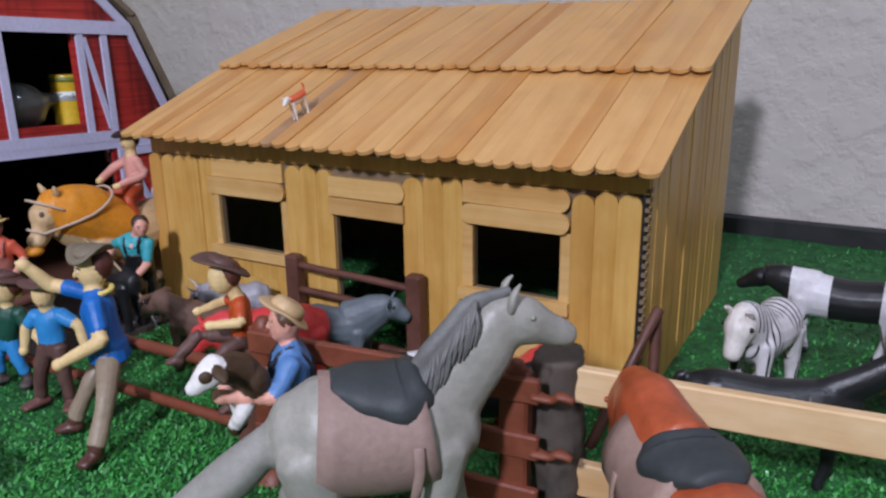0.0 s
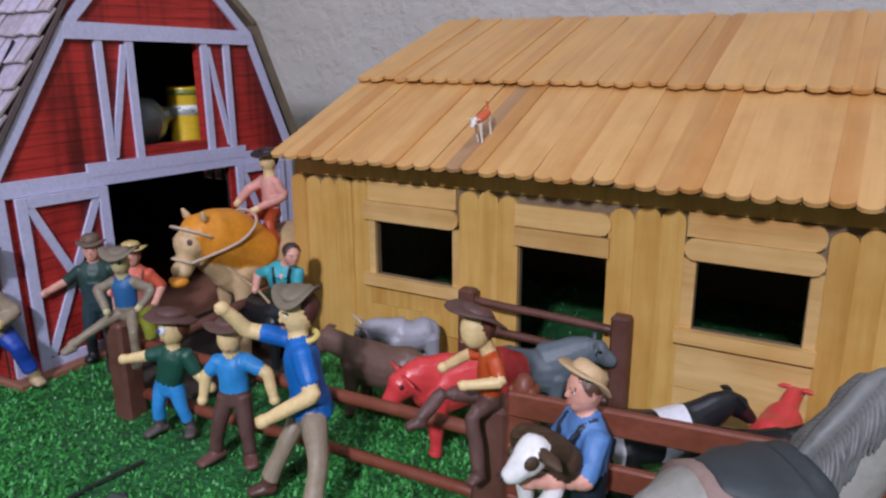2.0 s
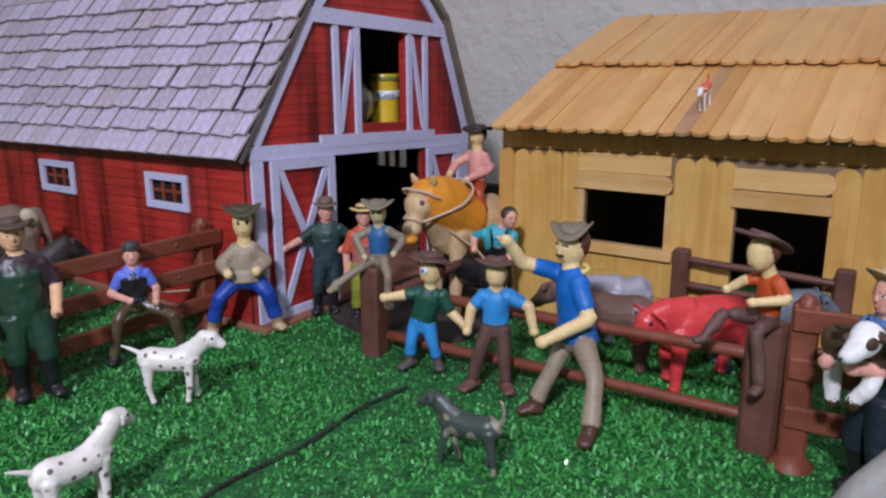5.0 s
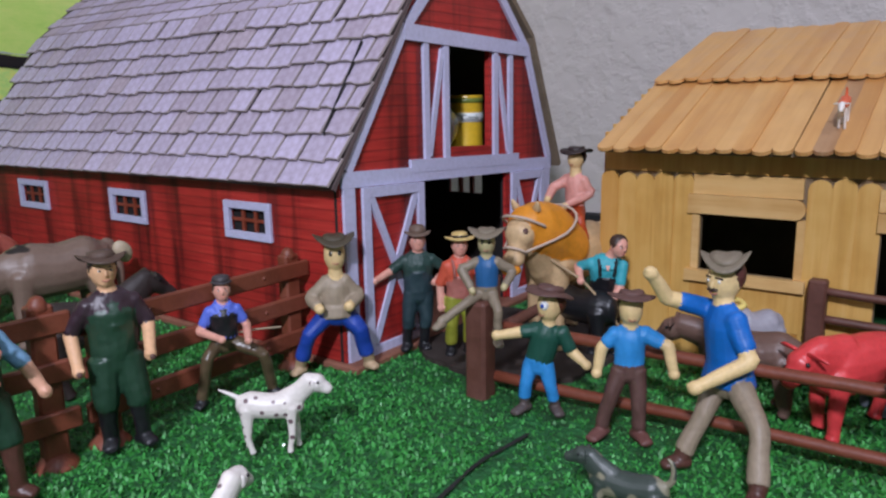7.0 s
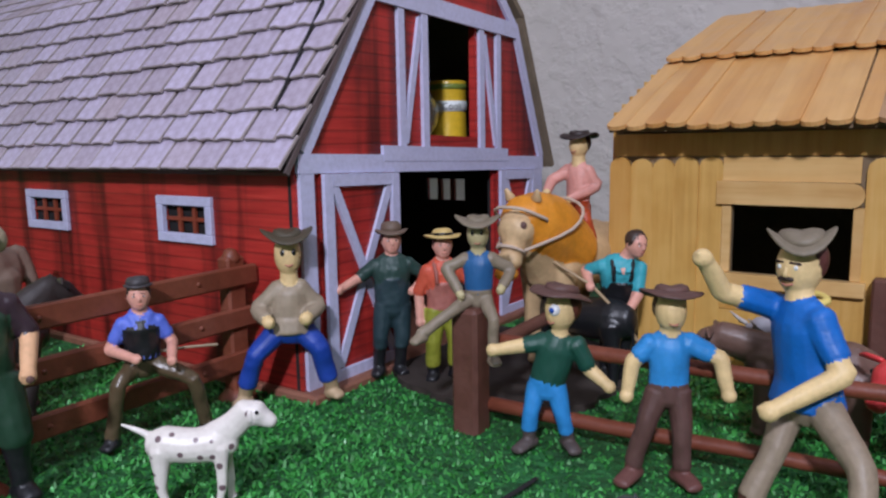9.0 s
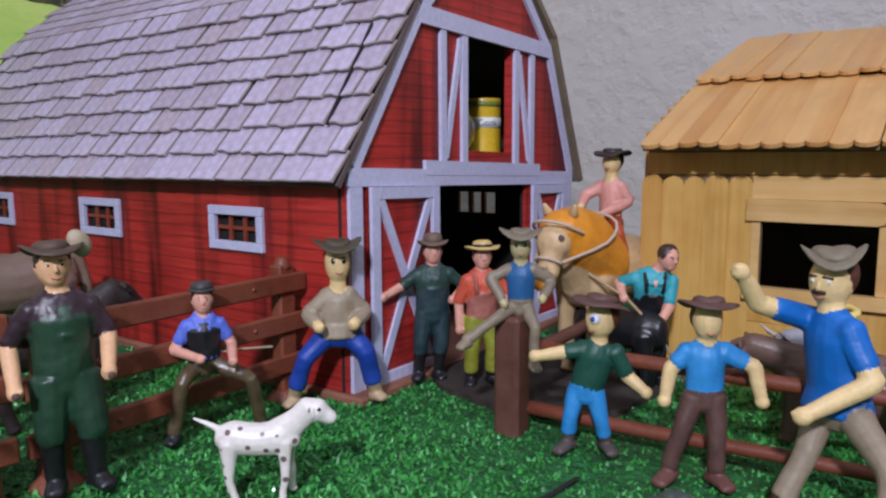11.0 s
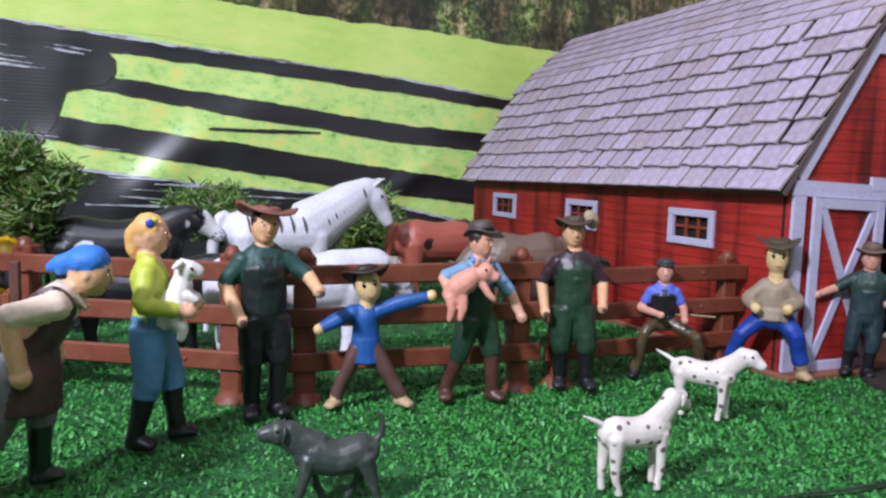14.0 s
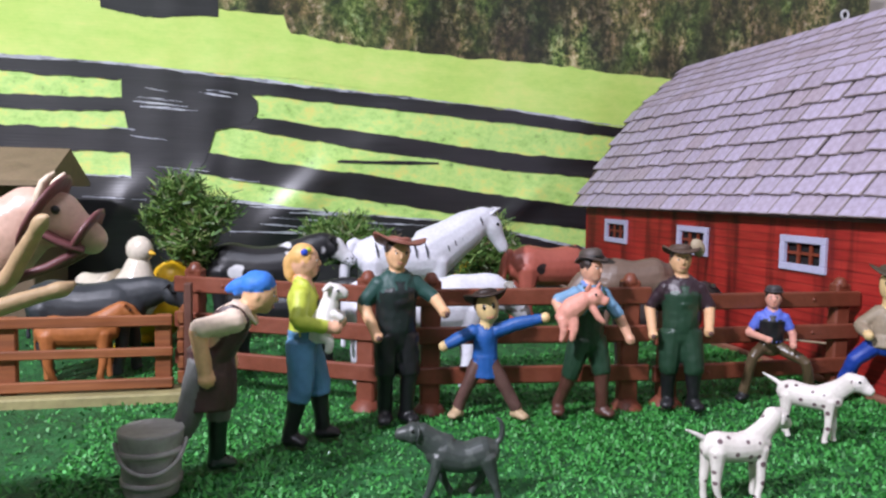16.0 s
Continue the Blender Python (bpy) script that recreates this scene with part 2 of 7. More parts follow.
class Shape:
    """Gathers the pieces of ONE mesh, each with its material."""

    def __init__(self):
        self.v, self.f, self.m, self.mats, self.smooth = [], [], [], [], []
        self.loose, self.apart = False, []

    def slot(self, mat):
        if mat not in self.mats:
            self.mats.append(mat)
        return self.mats.index(mat)

    def face(self, ids, k, smooth):
        self.f.append(ids), self.m.append(k), self.smooth.append(smooth), self.apart.append(self.loose)

    def tube(self, points, radii, mat, seg=10, up=(0, 0, 1), steps=3, caps=(True, True), round_=0.7):
        k, st = self.slot(mat), rings(points, radii, up, steps)
        rows = []
        n = len(st)
        full = []
        if caps[0]:
            q, t, s, u, r = st[0]
            full += [(q - t * min(r) * round_ * math.sin(a), t, s, u, (r[0] * math.cos(a), r[1] * math.cos(a))) for a in (1.2, 0.65)]
        full += st
        if caps[1]:
            q, t, s, u, r = st[-1]
            full += [(q + t * min(r) * round_ * math.sin(a), t, s, u, (r[0] * math.cos(a), r[1] * math.cos(a))) for a in (0.65, 1.2)]
        for q, t, s, u, r in full:
            rows.append(len(self.v))
            for j in range(seg):
                a = 2 * math.pi * j / seg
                self.v.append(q + s * (r[0] * math.cos(a)) + u * (r[1] * math.sin(a)))
        for a, b in zip(rows, rows[1:]):
            for j in range(seg):
                i = (j + 1) % seg
                self.face((a + j, a + i, b + i, b + j), k, True)
        self.face(tuple(rows[0] + j for j in range(seg))[::-1], k, False)
        self.face(tuple(rows[-1] + j for j in range(seg)), k, False)

    def ball(self, c, r, mat, turn=None, u=12, w=7):
        k, c = self.slot(mat), Vector(c)
        r = (r, r, r) if isinstance(r, (int, float)) else r
        base = len(self.v)
        for i in range(1, w):
            z, q = math.cos(math.pi * i / w), math.sin(math.pi * i / w)
            for j in range(u):
                p = Vector((r[0] * q * math.cos(2 * math.pi * j / u), r[1] * q * math.sin(2 * math.pi * j / u), r[2] * z))
                self.v.append(c + (turn @ p if turn else p))
        top = len(self.v)
        for z in (1, -1):
            p = Vector((0, 0, r[2] * z))
            self.v.append(c + (turn @ p if turn else p))
        for i in range(w - 2):
            for j in range(u):
                a, n = base + i * u, (j + 1) % u
                self.face((a + j, a + u + j, a + u + n, a + n), k, True)
        for j in range(u):
            n = (j + 1) % u
            self.face((top, base + j, base + n), k, True)
            self.face((top + 1, base + (w - 2) * u + n, base + (w - 2) * u + j), k, True)

    def box(self, lo, hi, mat, edge=0.0, turn=None, at=None):
        """A box with chamfered edges; turn and at place it."""
        k = self.slot(mat)
        lo, hi = Vector(lo), Vector(hi)
        e = min(edge, *((hi - lo) / 2.01))
        base = len(self.v)
        order = []
        for ax in range(3):
            for sx in (0, 1):
                for sy in (0, 1):
                    for sz in (0, 1):
                        s = (sx, sy, sz)
                        p = Vector([(hi if s[n] else lo)[n] + (0 if n == ax else (-e if s[n] else e)) for n in range(3)])
                        if turn:
                            p = turn @ p
                        self.v.append(p + Vector(at) if at else p)
                        order.append((ax, s))
        ix = {o: base + i for i, o in enumerate(order)}
        for ax in range(3):
            b, c = (ax + 1) % 3, (ax + 2) % 3
            for sgn in (0, 1):
                q = []
                for sb, sc in ((0, 0), (1, 0), (1, 1), (0, 1)):
                    s = [0, 0, 0]
                    s[ax], s[b], s[c] = sgn, sb, sc
                    q.append(ix[(ax, tuple(s))])
                self.face(tuple(q if sgn else q[::-1]), k, False)
        if e > 0:
            for ax in range(3):
                b, c = (ax + 1) % 3, (ax + 2) % 3
                for sb in (0, 1):
                    for sc in (0, 1):
                        ends = []
                        for sa in (0, 1):
                            s = [0, 0, 0]
                            s[ax], s[b], s[c] = sa, sb, sc
                            ends.append((ix[(b, tuple(s))], ix[(c, tuple(s))]))
                        q = (ends[0][0], ends[1][0], ends[1][1], ends[0][1])
                        self.face(q if sb == sc else q[::-1], k, False)
            for s in [(x, y, z) for x in (0, 1) for y in (0, 1) for z in (0, 1)]:
                q = (ix[(0, s)], ix[(1, s)], ix[(2, s)])
                self.face(q if sum(s) % 2 else q[::-1], k, False)

    def prism(self, outline, mat, ax, a, b):
        """An outline in two axes, drawn out from a to b along the third."""
        k, base, n = self.slot(mat), len(self.v), len(outline)
        for w in (a, b):
            for p in outline:
                q = list(p)
                q.insert(ax, w)
                self.v.append(Vector(q))
        self.face(tuple(range(base, base + n))[::-1], k, False)
        self.face(tuple(range(base + n, base + 2 * n)), k, False)
        for i in range(n):
            j = (i + 1) % n
            self.face((base + i, base + j, base + n + j, base + n + i), k, False)

    def lathe(self, profile, mat, seg=18, warp=None, at=(0, 0, 0), turn=None):
        """A profile of (radius, height) turned round z; warp bends each point."""
        k, base, at = self.slot(mat), len(self.v), Vector(at)
        for r, z in profile:
            for j in range(seg):
                a = 2 * math.pi * j / seg
                p = Vector((r * math.cos(a), r * math.sin(a), z))
                if warp:
                    p = Vector(warp(p))
                if turn:
                    p = turn @ p
                self.v.append(p + at)
        for i in range(len(profile) - 1):
            for j in range(seg):
                n = (j + 1) % seg
                a = base + i * seg
                self.face((a + j, a + n, a + seg + n, a + seg + j), k, True)
        self.face(tuple(base + j for j in range(seg))[::-1], k, True)
        a = base + (len(profile) - 1) * seg
        self.face(tuple(a + j for j in range(seg)), k, True)

    def mesh(self, name, weld=False):
        me = bpy.data.meshes.new(name)
        me.from_pydata([tuple(p) for p in self.v], [], self.f)
        for m in self.mats:
            me.materials.append(m)
        me.polygons.foreach_set("material_index", self.m)
        me.polygons.foreach_set("use_smooth", self.smooth)
        bm = bmesh.new()
        bm.from_mesh(me)
        if weld:
            bmesh.ops.remove_doubles(bm, verts=bm.verts, dist=1e-6)
        bmesh.ops.recalc_face_normals(bm, faces=bm.faces)
        bm.to_mesh(me)
        bm.free()
        me.update()
        return me


def moulded(s, voxel, rounds):
    """The pieces that are not loose, melted into one skin as in a moulded toy; each face keeps the paint of the nearest piece."""
    inner = [i for i, a in enumerate(s.apart) if not a]
    if not inner:
        return
    faces = [s.f[i] for i in inner]
    me = bpy.data.meshes.new("clay")
    used = sorted({v for f in faces for v in f})
    back = {v: i for i, v in enumerate(used)}
    me.from_pydata([tuple(s.v[v]) for v in used], [], [tuple(back[v] for v in f) for f in faces])
    bm = bmesh.new()
    bm.from_mesh(me)
    bmesh.ops.recalc_face_normals(bm, faces=bm.faces)
    bm.to_mesh(me)
    tree = BVHTree.FromBMesh(bm)
    bm.free()
    ob = bpy.data.objects.new("clay", me)
    bpy.context.scene.collection.objects.link(ob)
    r = ob.modifiers.new("skin", "REMESH")
    r.mode, r.voxel_size = "VOXEL", voxel
    w = ob.modifiers.new("soft", "SMOOTH")
    w.factor, w.iterations = 0.5, rounds
    bpy.context.view_layer.update()
    out = bpy.data.meshes.new_from_object(ob.evaluated_get(bpy.context.evaluated_depsgraph_get()))
    bpy.data.objects.remove(ob)
    bpy.data.meshes.remove(me)
    n = len(s.v)
    keep = [i for i, a in enumerate(s.apart) if a]
    s.v += [v.co.copy() for v in out.vertices]
    paint_of = [s.m[i] for i in inner]
    fresh = [(tuple(n + v for v in p.vertices), paint_of[tree.find_nearest(p.center)[2]]) for p in out.polygons]
    bpy.data.meshes.remove(out)
    s.f, s.m, s.smooth = [s.f[i] for i in keep] + [f for f, k in fresh], [s.m[i] for i in keep] + [k for f, k in fresh], [s.smooth[i] for i in keep] + [True] * len(fresh)
    s.apart = [True] * len(s.f)
    used = sorted({v for f in s.f for v in f})
    back = {v: i for i, v in enumerate(used)}
    s.v, s.f = [s.v[v] for v in used], [tuple(back[v] for v in f) for f in s.f]


def thing(name, shape, label, category, group="", at=None, kind=""):
    """A top-level thing: a mesh, or an Empty for its parts where shape is None."""
    ob = new(name, shape.mesh(name) if shape else None)
    if at is not None:
        ob.matrix_world = at if isinstance(at, Matrix) else Matrix.Translation(at)
    return tagged(ob, label, category, group, kind)


def part(name, shape, parent, label="", at=None):
    ob = new(name, shape.mesh(name) if isinstance(shape, Shape) else shape)
    ob.parent = parent
    if at is not None:
        ob.matrix_local = at if isinstance(at, Matrix) else Matrix.Translation(at)
    return tagged(ob, label)


def structure(name, shape, label=""):
    return tagged(new(name, shape.mesh(name)), label, kind="structure")


def slab(lo, hi, mat, edge=0.0):
    s = Shape()
    s.box(lo, hi, mat, edge)
    return s


# ---- ground, walls, room ----
WALL_Y, BANNER_X = 0.72, -0.95
structure("floor", slab((-1.12, -2.3, -0.06), (2.3, WALL_Y + 0.1, -0.004), ROOM_PAINT))
structure("wall_north", slab((-1.12, WALL_Y, -0.06), (2.3, WALL_Y + 0.1, 2.45), PLASTER), "rough off-white plaster wall")
structure("wall_west", slab((-1.12, -2.3, -0.06), (-1.0, WALL_Y, 2.45), PLASTER))
structure("wall_south", slab((-1.12, -2.4, -0.06), (2.3, -2.3, 2.45), ROOM_PAINT))
structure("wall_east", slab((2.3, -2.4, -0.06), (2.4, WALL_Y + 0.1, 2.45), ROOM_PAINT))
structure("ceiling", slab((-1.12, -2.4, 2.45), (2.4, WALL_Y + 0.1, 2.55), ROOM_PAINT))
structure("baseboard", slab((-0.999, WALL_Y - 0.008, -0.004), (2.3, WALL_Y, 0.018), SKIRTING, 0.002), "dark skirting at the foot of the wall")


def ground():
    s = Shape()
    k = s.slot(TURF)
    nx, ny = 90, 70
    x0, x1, y0, y1 = -0.999, 0.75, -0.95, WALL_Y - 0.009
    for j in range(ny + 1):
        for i in range(nx + 1):
            x, y = x0 + (x1 - x0) * i / nx, y0 + (y1 - y0) * j / ny
            s.v.append(Vector((x, y, 0.0022 + 0.0012 * noise.noise((x * 9, y * 9, 0.3)))))
    for j in range(ny):
        for i in range(nx):
            a = j * (nx + 1) + i
            s.face((a, a + 1, a + nx + 2, a + nx + 1), k, True)
    mat_ = structure("ground", s, "green artificial turf mat")
    # a flat dark strip on the mat paints the shadow in the gap
    slit = Shape()
    k = slit.slot(SHADE_AND_SEAM)
    for i in range(61):
        y = 0.02 + 0.205 * i / 60
        x = -0.3575 + 0.0015 * math.sin(y * 90)
        w = 0.0008 + 0.0005 * noise.noise((y * 120, 0.2, 0.7))
        slit.v += [Vector((x - w, y, 0.0042)), Vector((x + w, y, 0.0042))]
        if i:
            n = 2 * i
            slit.face((n - 2, n - 1, n + 1, n), k, False)
    seam = new("seam", slit.mesh("seam"))
    seam.parent = mat_
    tagged(seam, "dark strip painting the shaded gap between two mats of turf")


ground()


def turf():
    """Short shredded plastic blades lying all ways on the mat."""
    rng = np.random.default_rng(4)
    n = 300000
    near = int(n * 0.6)
    x = np.concatenate([rng.uniform(-0.62, 0.06, near), rng.uniform(-0.98, 0.32, n - near)])
    y = np.concatenate([rng.uniform(-0.16, 0.40, near), rng.uniform(-0.36, WALL_Y - 0.012, n - near)])
    seam = np.abs(x + 0.3575 + 0.0015 * np.sin(y * 90)) < 0.0030
    keep = ~(seam & (y > 0.02) & (y < 0.225))
    x, y = x[keep], y[keep]
    n = len(x)
    turn, lean = rng.uniform(0, 2 * np.pi, n), rng.uniform(0.15, 1.25, n)
    tuft = 0.62 + 0.75 * (0.5 + 0.5 * np.sin(x * 760 + 2.4 * np.sin(y * 330)) * np.sin(y * 690 + 2.4 * np.sin(x * 290 + 1.0)))
    length, width = rng.uniform(0.0016, 0.0040, n) * tuft, rng.uniform(0.00026, 0.00068, n)
    d = np.stack([np.cos(turn) * np.cos(lean), np.sin(turn) * np.cos(lean), np.sin(lean) * 0.8], 1)
    side = np.stack([-np.sin(turn), np.cos(turn), rng.uniform(-0.5, 0.5, n)], 1) * width[:, None]
    base = np.stack([x, y, np.full(n, 0.0018)], 1)
    mid, tip = base + d * (length * 0.55)[:, None], base + d * length[:, None] * [1, 1, 0.86]
    v = np.stack([base - side, base + side, mid + side, mid - side, tip], 1).reshape(-1, 3)
    k = np.arange(n) * 5
    quads = np.stack([k, k + 1, k + 2, k + 3], 1)
    tris = np.stack([k + 3, k + 2, k + 4], 1)
    me = bpy.data.meshes.new("grass")
    me.from_pydata(v.tolist(), [], quads.tolist() + tris.tolist())
    me.materials.append(BLADE)
    tagged(new("grass", me), "shiny green plastic turf blades", "grass", kind="stuff")


turf()


def world_of(ob):
    return (world_of(ob.parent) @ ob.matrix_parent_inverse if ob.parent else Matrix()) @ ob.matrix_basis


def wpart(name, shape, parent, label=""):
    """A part whose shape is given in the place's own metres."""
    ob = new(name, shape.mesh(name) if isinstance(shape, Shape) else shape)
    ob.parent = parent
    ob.matrix_parent_inverse = world_of(parent).inverted()
    return tagged(ob, label)


def base_at(name, x, y, z, label, category, group="", turn=0):
    ob = new(name)
    ob.matrix_basis = pose(x, y, z, 0, 0, turn)
    ob.empty_display_size = 0.01
    return tagged(ob, label, category, group)


# ---- the printed banner behind the pens ----
# folds of the sheet: (y, z) of the middle, the way it runs in degrees, half width, half length, height
FOLDS = ((-0.050, 0.100, 45, 0.020, 0.062, 0.0090), (-0.150, 0.105, 64, 0.016, 0.035, 0.0040), (0.194, 0.092, 43, 0.014, 0.035, 0.0050), (-0.225, 0.092, 52, 0.016, 0.030, 0.0045), (0.04, 0.150, 40, 0.030, 0.050, 0.0050))
def vinyl(name, stops, scale, stretch=(1, 1, 1), leaves=None):
    """Glossy creased print on vinyl, finely ribbed across."""
    m, nt, b = nodes_of(name)
    pic = noise_tex(nt, coords(nt, stretch), scale, 8, 0.78)
    soft = noise_tex(nt, coords(nt), 9, 3)
    col = ramp(nt, pic, stops)
    if leaves:
        dark = noise_tex(nt, coords(nt, (1, 1, 0.45)), 16, 4, 0.65)
        hue = noise_tex(nt, coords(nt, (1, 1, 0.6)), 24, 3)
        leaf = noise_tex(nt, coords(nt, (1, 1, 0.9)), 120, 8, 0.78)
        col = blend(nt, "MIX", ramp(nt, noise_tex(nt, coords(nt, (1, 1, 0.5)), 26, 4, 0.6), [(0.40, (0.1,) * 3), (0.58, (0.9,) * 3)]), col, ramp(nt, leaf, leaves))
        col = blend(nt, "MULTIPLY", 0.85, col, ramp(nt, dark, [(0.44, (0.10, 0.12, 0.11)), (0.56, (1, 1, 1))]))
        col = blend(nt, "MULTIPLY", 0.8, col, ramp(nt, hue, [(0.40, (0.55, 1.0, 0.45)), (0.50, (1.0, 1.0, 0.85)), (0.60, (1.15, 0.92, 0.85))]))
    col = blend(nt, "MULTIPLY", 0.35, col, ramp(nt, soft, [(0.3, (0.86, 0.86, 0.55)), (0.6, (1, 1, 1))]))
    finish(nt, b, col, 0.5)
    b.inputs["Specular IOR Level"].default_value = 0.3
    b.inputs["Coat Weight"].default_value = 1.0
    b.inputs["Coat IOR"].default_value = 1.6
    b.inputs["Coat Roughness"].default_value = 0.33
    # creases fan out from the low left part of the sheet, over soft waves and fine ribs
    sep = nt.nodes.new("ShaderNodeSeparateXYZ")
    nt.links.new(coords(nt), sep.inputs[0])
    ang = math_node(nt, "ARCTAN2", math_node(nt, "ADD", sep.outputs[1], 0.20), math_node(nt, "ADD", sep.outputs[2], 0.06))
    fan = add(nt, "ShaderNodeTexNoise", Scale=3.2, Detail=1.0)
    fan.noise_dimensions = "1D"
    nt.links.new(ang, fan.inputs["W"])
    wide = noise_tex(nt, coords(nt, (1, 1.0, 0.5)), 7, 2)
    rib = add(nt, "ShaderNodeTexWave", Scale=95.0, Distortion=0.4)
    rib.bands_direction = "Z"
    nt.links.new(coords(nt), rib.inputs["Vector"])
    h = math_node(nt, "ADD", math_node(nt, "MULTIPLY", fan.outputs[0], 0.10), math_node(nt, "MULTIPLY", wide, 0.26))
    h = blend(nt, "ADD", 0.0007, h, rib.outputs[0])
    # the sheet bellies out towards its top edge
    up = math_node(nt, "MAXIMUM", math_node(nt, "SUBTRACT", sep.outputs[2], 0.13), 0.0)
    h = math_node(nt, "ADD", h, math_node(nt, "MULTIPLY", math_node(nt, "MULTIPLY", up, up), 14.0))
    for y0, z0, way, width, long, high in FOLDS:
        c, w = math.cos(radians(way)), math.sin(radians(way))
        dy, dz = math_node(nt, "SUBTRACT", sep.outputs[1], y0), math_node(nt, "SUBTRACT", sep.outputs[2], z0)
        across = math_node(nt, "SUBTRACT", math_node(nt, "MULTIPLY", dz, c / width), math_node(nt, "MULTIPLY", dy, w / width))
        along = math_node(nt, "ADD", math_node(nt, "MULTIPLY", dy, c / long), math_node(nt, "MULTIPLY", dz, w / long))
        far = math_node(nt, "ADD", math_node(nt, "MULTIPLY", across, across), math_node(nt, "MULTIPLY", along, along))
        fold = math_node(nt, "MULTIPLY", math_node(nt, "POWER", 2.718, math_node(nt, "MULTIPLY", far, -1.0)), high / 0.045)
        h = math_node(nt, "ADD", h, fold)
    bump(nt, b, h, 0.9, 0.045)
    nt.links.new(b.inputs["Normal"].links[0].from_socket, b.inputs["Coat Normal"])
    return m


PRINT_GRASS = vinyl("print_bright_grass", [(0.30, (0.50, 0.80, 0.16)), (0.42, (0.60, 0.87, 0.20)), (0.55, (0.70, 0.91, 0.24)), (0.70, (0.84, 0.92, 0.28))], 20, (1, 0.7, 2))
PRINT_FIELD = vinyl("print_mottled_field", [(0.34, (0.16, 0.30, 0.08)), (0.39, (0.46, 0.78, 0.19)), (0.50, (0.62, 0.92, 0.28)), (0.58, (0.78, 0.92, 0.26)), (0.66, (0.92, 0.86, 0.24))], 42, (1, 1, 1.6))
PRINT_BLACK = vinyl("print_black_fence", [(0.35, (0.006, 0.006, 0.008)), (0.6, (0.022, 0.022, 0.026)), (0.8, (0.06, 0.06, 0.07))], 30, (1, 0.2, 2))
# pale colour for rail edges and for gleam painted onto the vinyl
PRINT_GLEAM = vinyl("print_pale_edge_and_gleam", [(0.38, (0.02, 0.02, 0.03)), (0.48, (0.45, 0.48, 0.55)), (0.65, (0.80, 0.84, 0.90))], 60, (1, 0.4, 2))
PRINT_TREES = vinyl("print_dark_woods", [(0.36, (0.006, 0.008, 0.004)), (0.47, (0.03, 0.045, 0.014)), (0.56, (0.12, 0.11, 0.04)), (0.68, (0.34, 0.28, 0.15))], 130, (1, 1, 0.8), [(0.40, (0.010, 0.016, 0.006)), (0.47, (0.10, 0.13, 0.03)), (0.51, (0.30, 0.30, 0.11)), (0.55, (0.52, 0.40, 0.22)), (0.60, (0.92, 0.80, 0.60))])

banner = base_at("banner", BANNER_X, -0.1, 0, "glossy printed vinyl banner of green fields and a black fence", "banner")
wpart("sheet", slab((BANNER_X - 0.002, -0.95, 0.0), (BANNER_X, 0.645, 0.385), PRINT_FIELD), banner)


def strip(name, rail, mat, layer, seed, rough=0.004):
    """A printed band from rail, rows of (y, lower z, upper z), with ragged edges."""
    s = Shape()
    k = s.slot(mat)
    x = BANNER_X + 0.0004 * layer
    lo, hi = [], []
    n = 420
    ys = [r[0] for r in rail]
    for i in range(n + 1):
        y = ys[0] + (ys[-1] - ys[0]) * i / n
        za, zb = np.interp(y, ys, [r[1] for r in rail]), np.interp(y, ys, [r[2] for r in rail])
        ja = (noise.fractal((y * 9, seed, 0.5), 0.9, 2.0, 3) * 0.5 + noise.fractal((y * 70, seed, 0.5), 0.6, 2.0, 4) * 0.30) * rough
        jb = (noise.fractal((y * 9, seed + 9, 0.5), 0.9, 2.0, 3) * 0.5 + noise.fractal((y * 70, seed + 9, 0.5), 0.6, 2.0, 4) * 0.30) * rough
        lo.append(len(s.v)), s.v.append(Vector((x, y, za + ja)))
        hi.append(len(s.v)), s.v.append(Vector((x, y, max(zb + jb, za + ja + 0.0005))))
    for i in range(n):
        s.face((lo[i], lo[i + 1], hi[i + 1], hi[i]), k, False)
    return wpart(name, s, banner)


strip("printed_meadow", [(-0.95, 0.20, 0.30), (-0.33, 0.232, 0.295), (-0.065, 0.225, 0.293), (-0.055, 0.225, 0.276), (0.18, 0.20, 0.26), (0.38, 0.18, 0.247), (0.64, 0.16, 0.235)], PRINT_GRASS, 1, 1, 0.001)
strip("printed_treeline", [(-0.95, 0.297, 0.385), (-0.30, 0.292, 0.385), (-0.135, 0.291, 0.385), (-0.066, 0.290, 0.385), (-0.060, 0.272, 0.385), (-0.01, 0.264, 0.385), (0.113, 0.2576, 0.385), (0.25, 0.254, 0.385), (0.38, 0.247, 0.385), (0.644, 0.235, 0.385)], PRINT_TREES, 2, 2, 0.005)
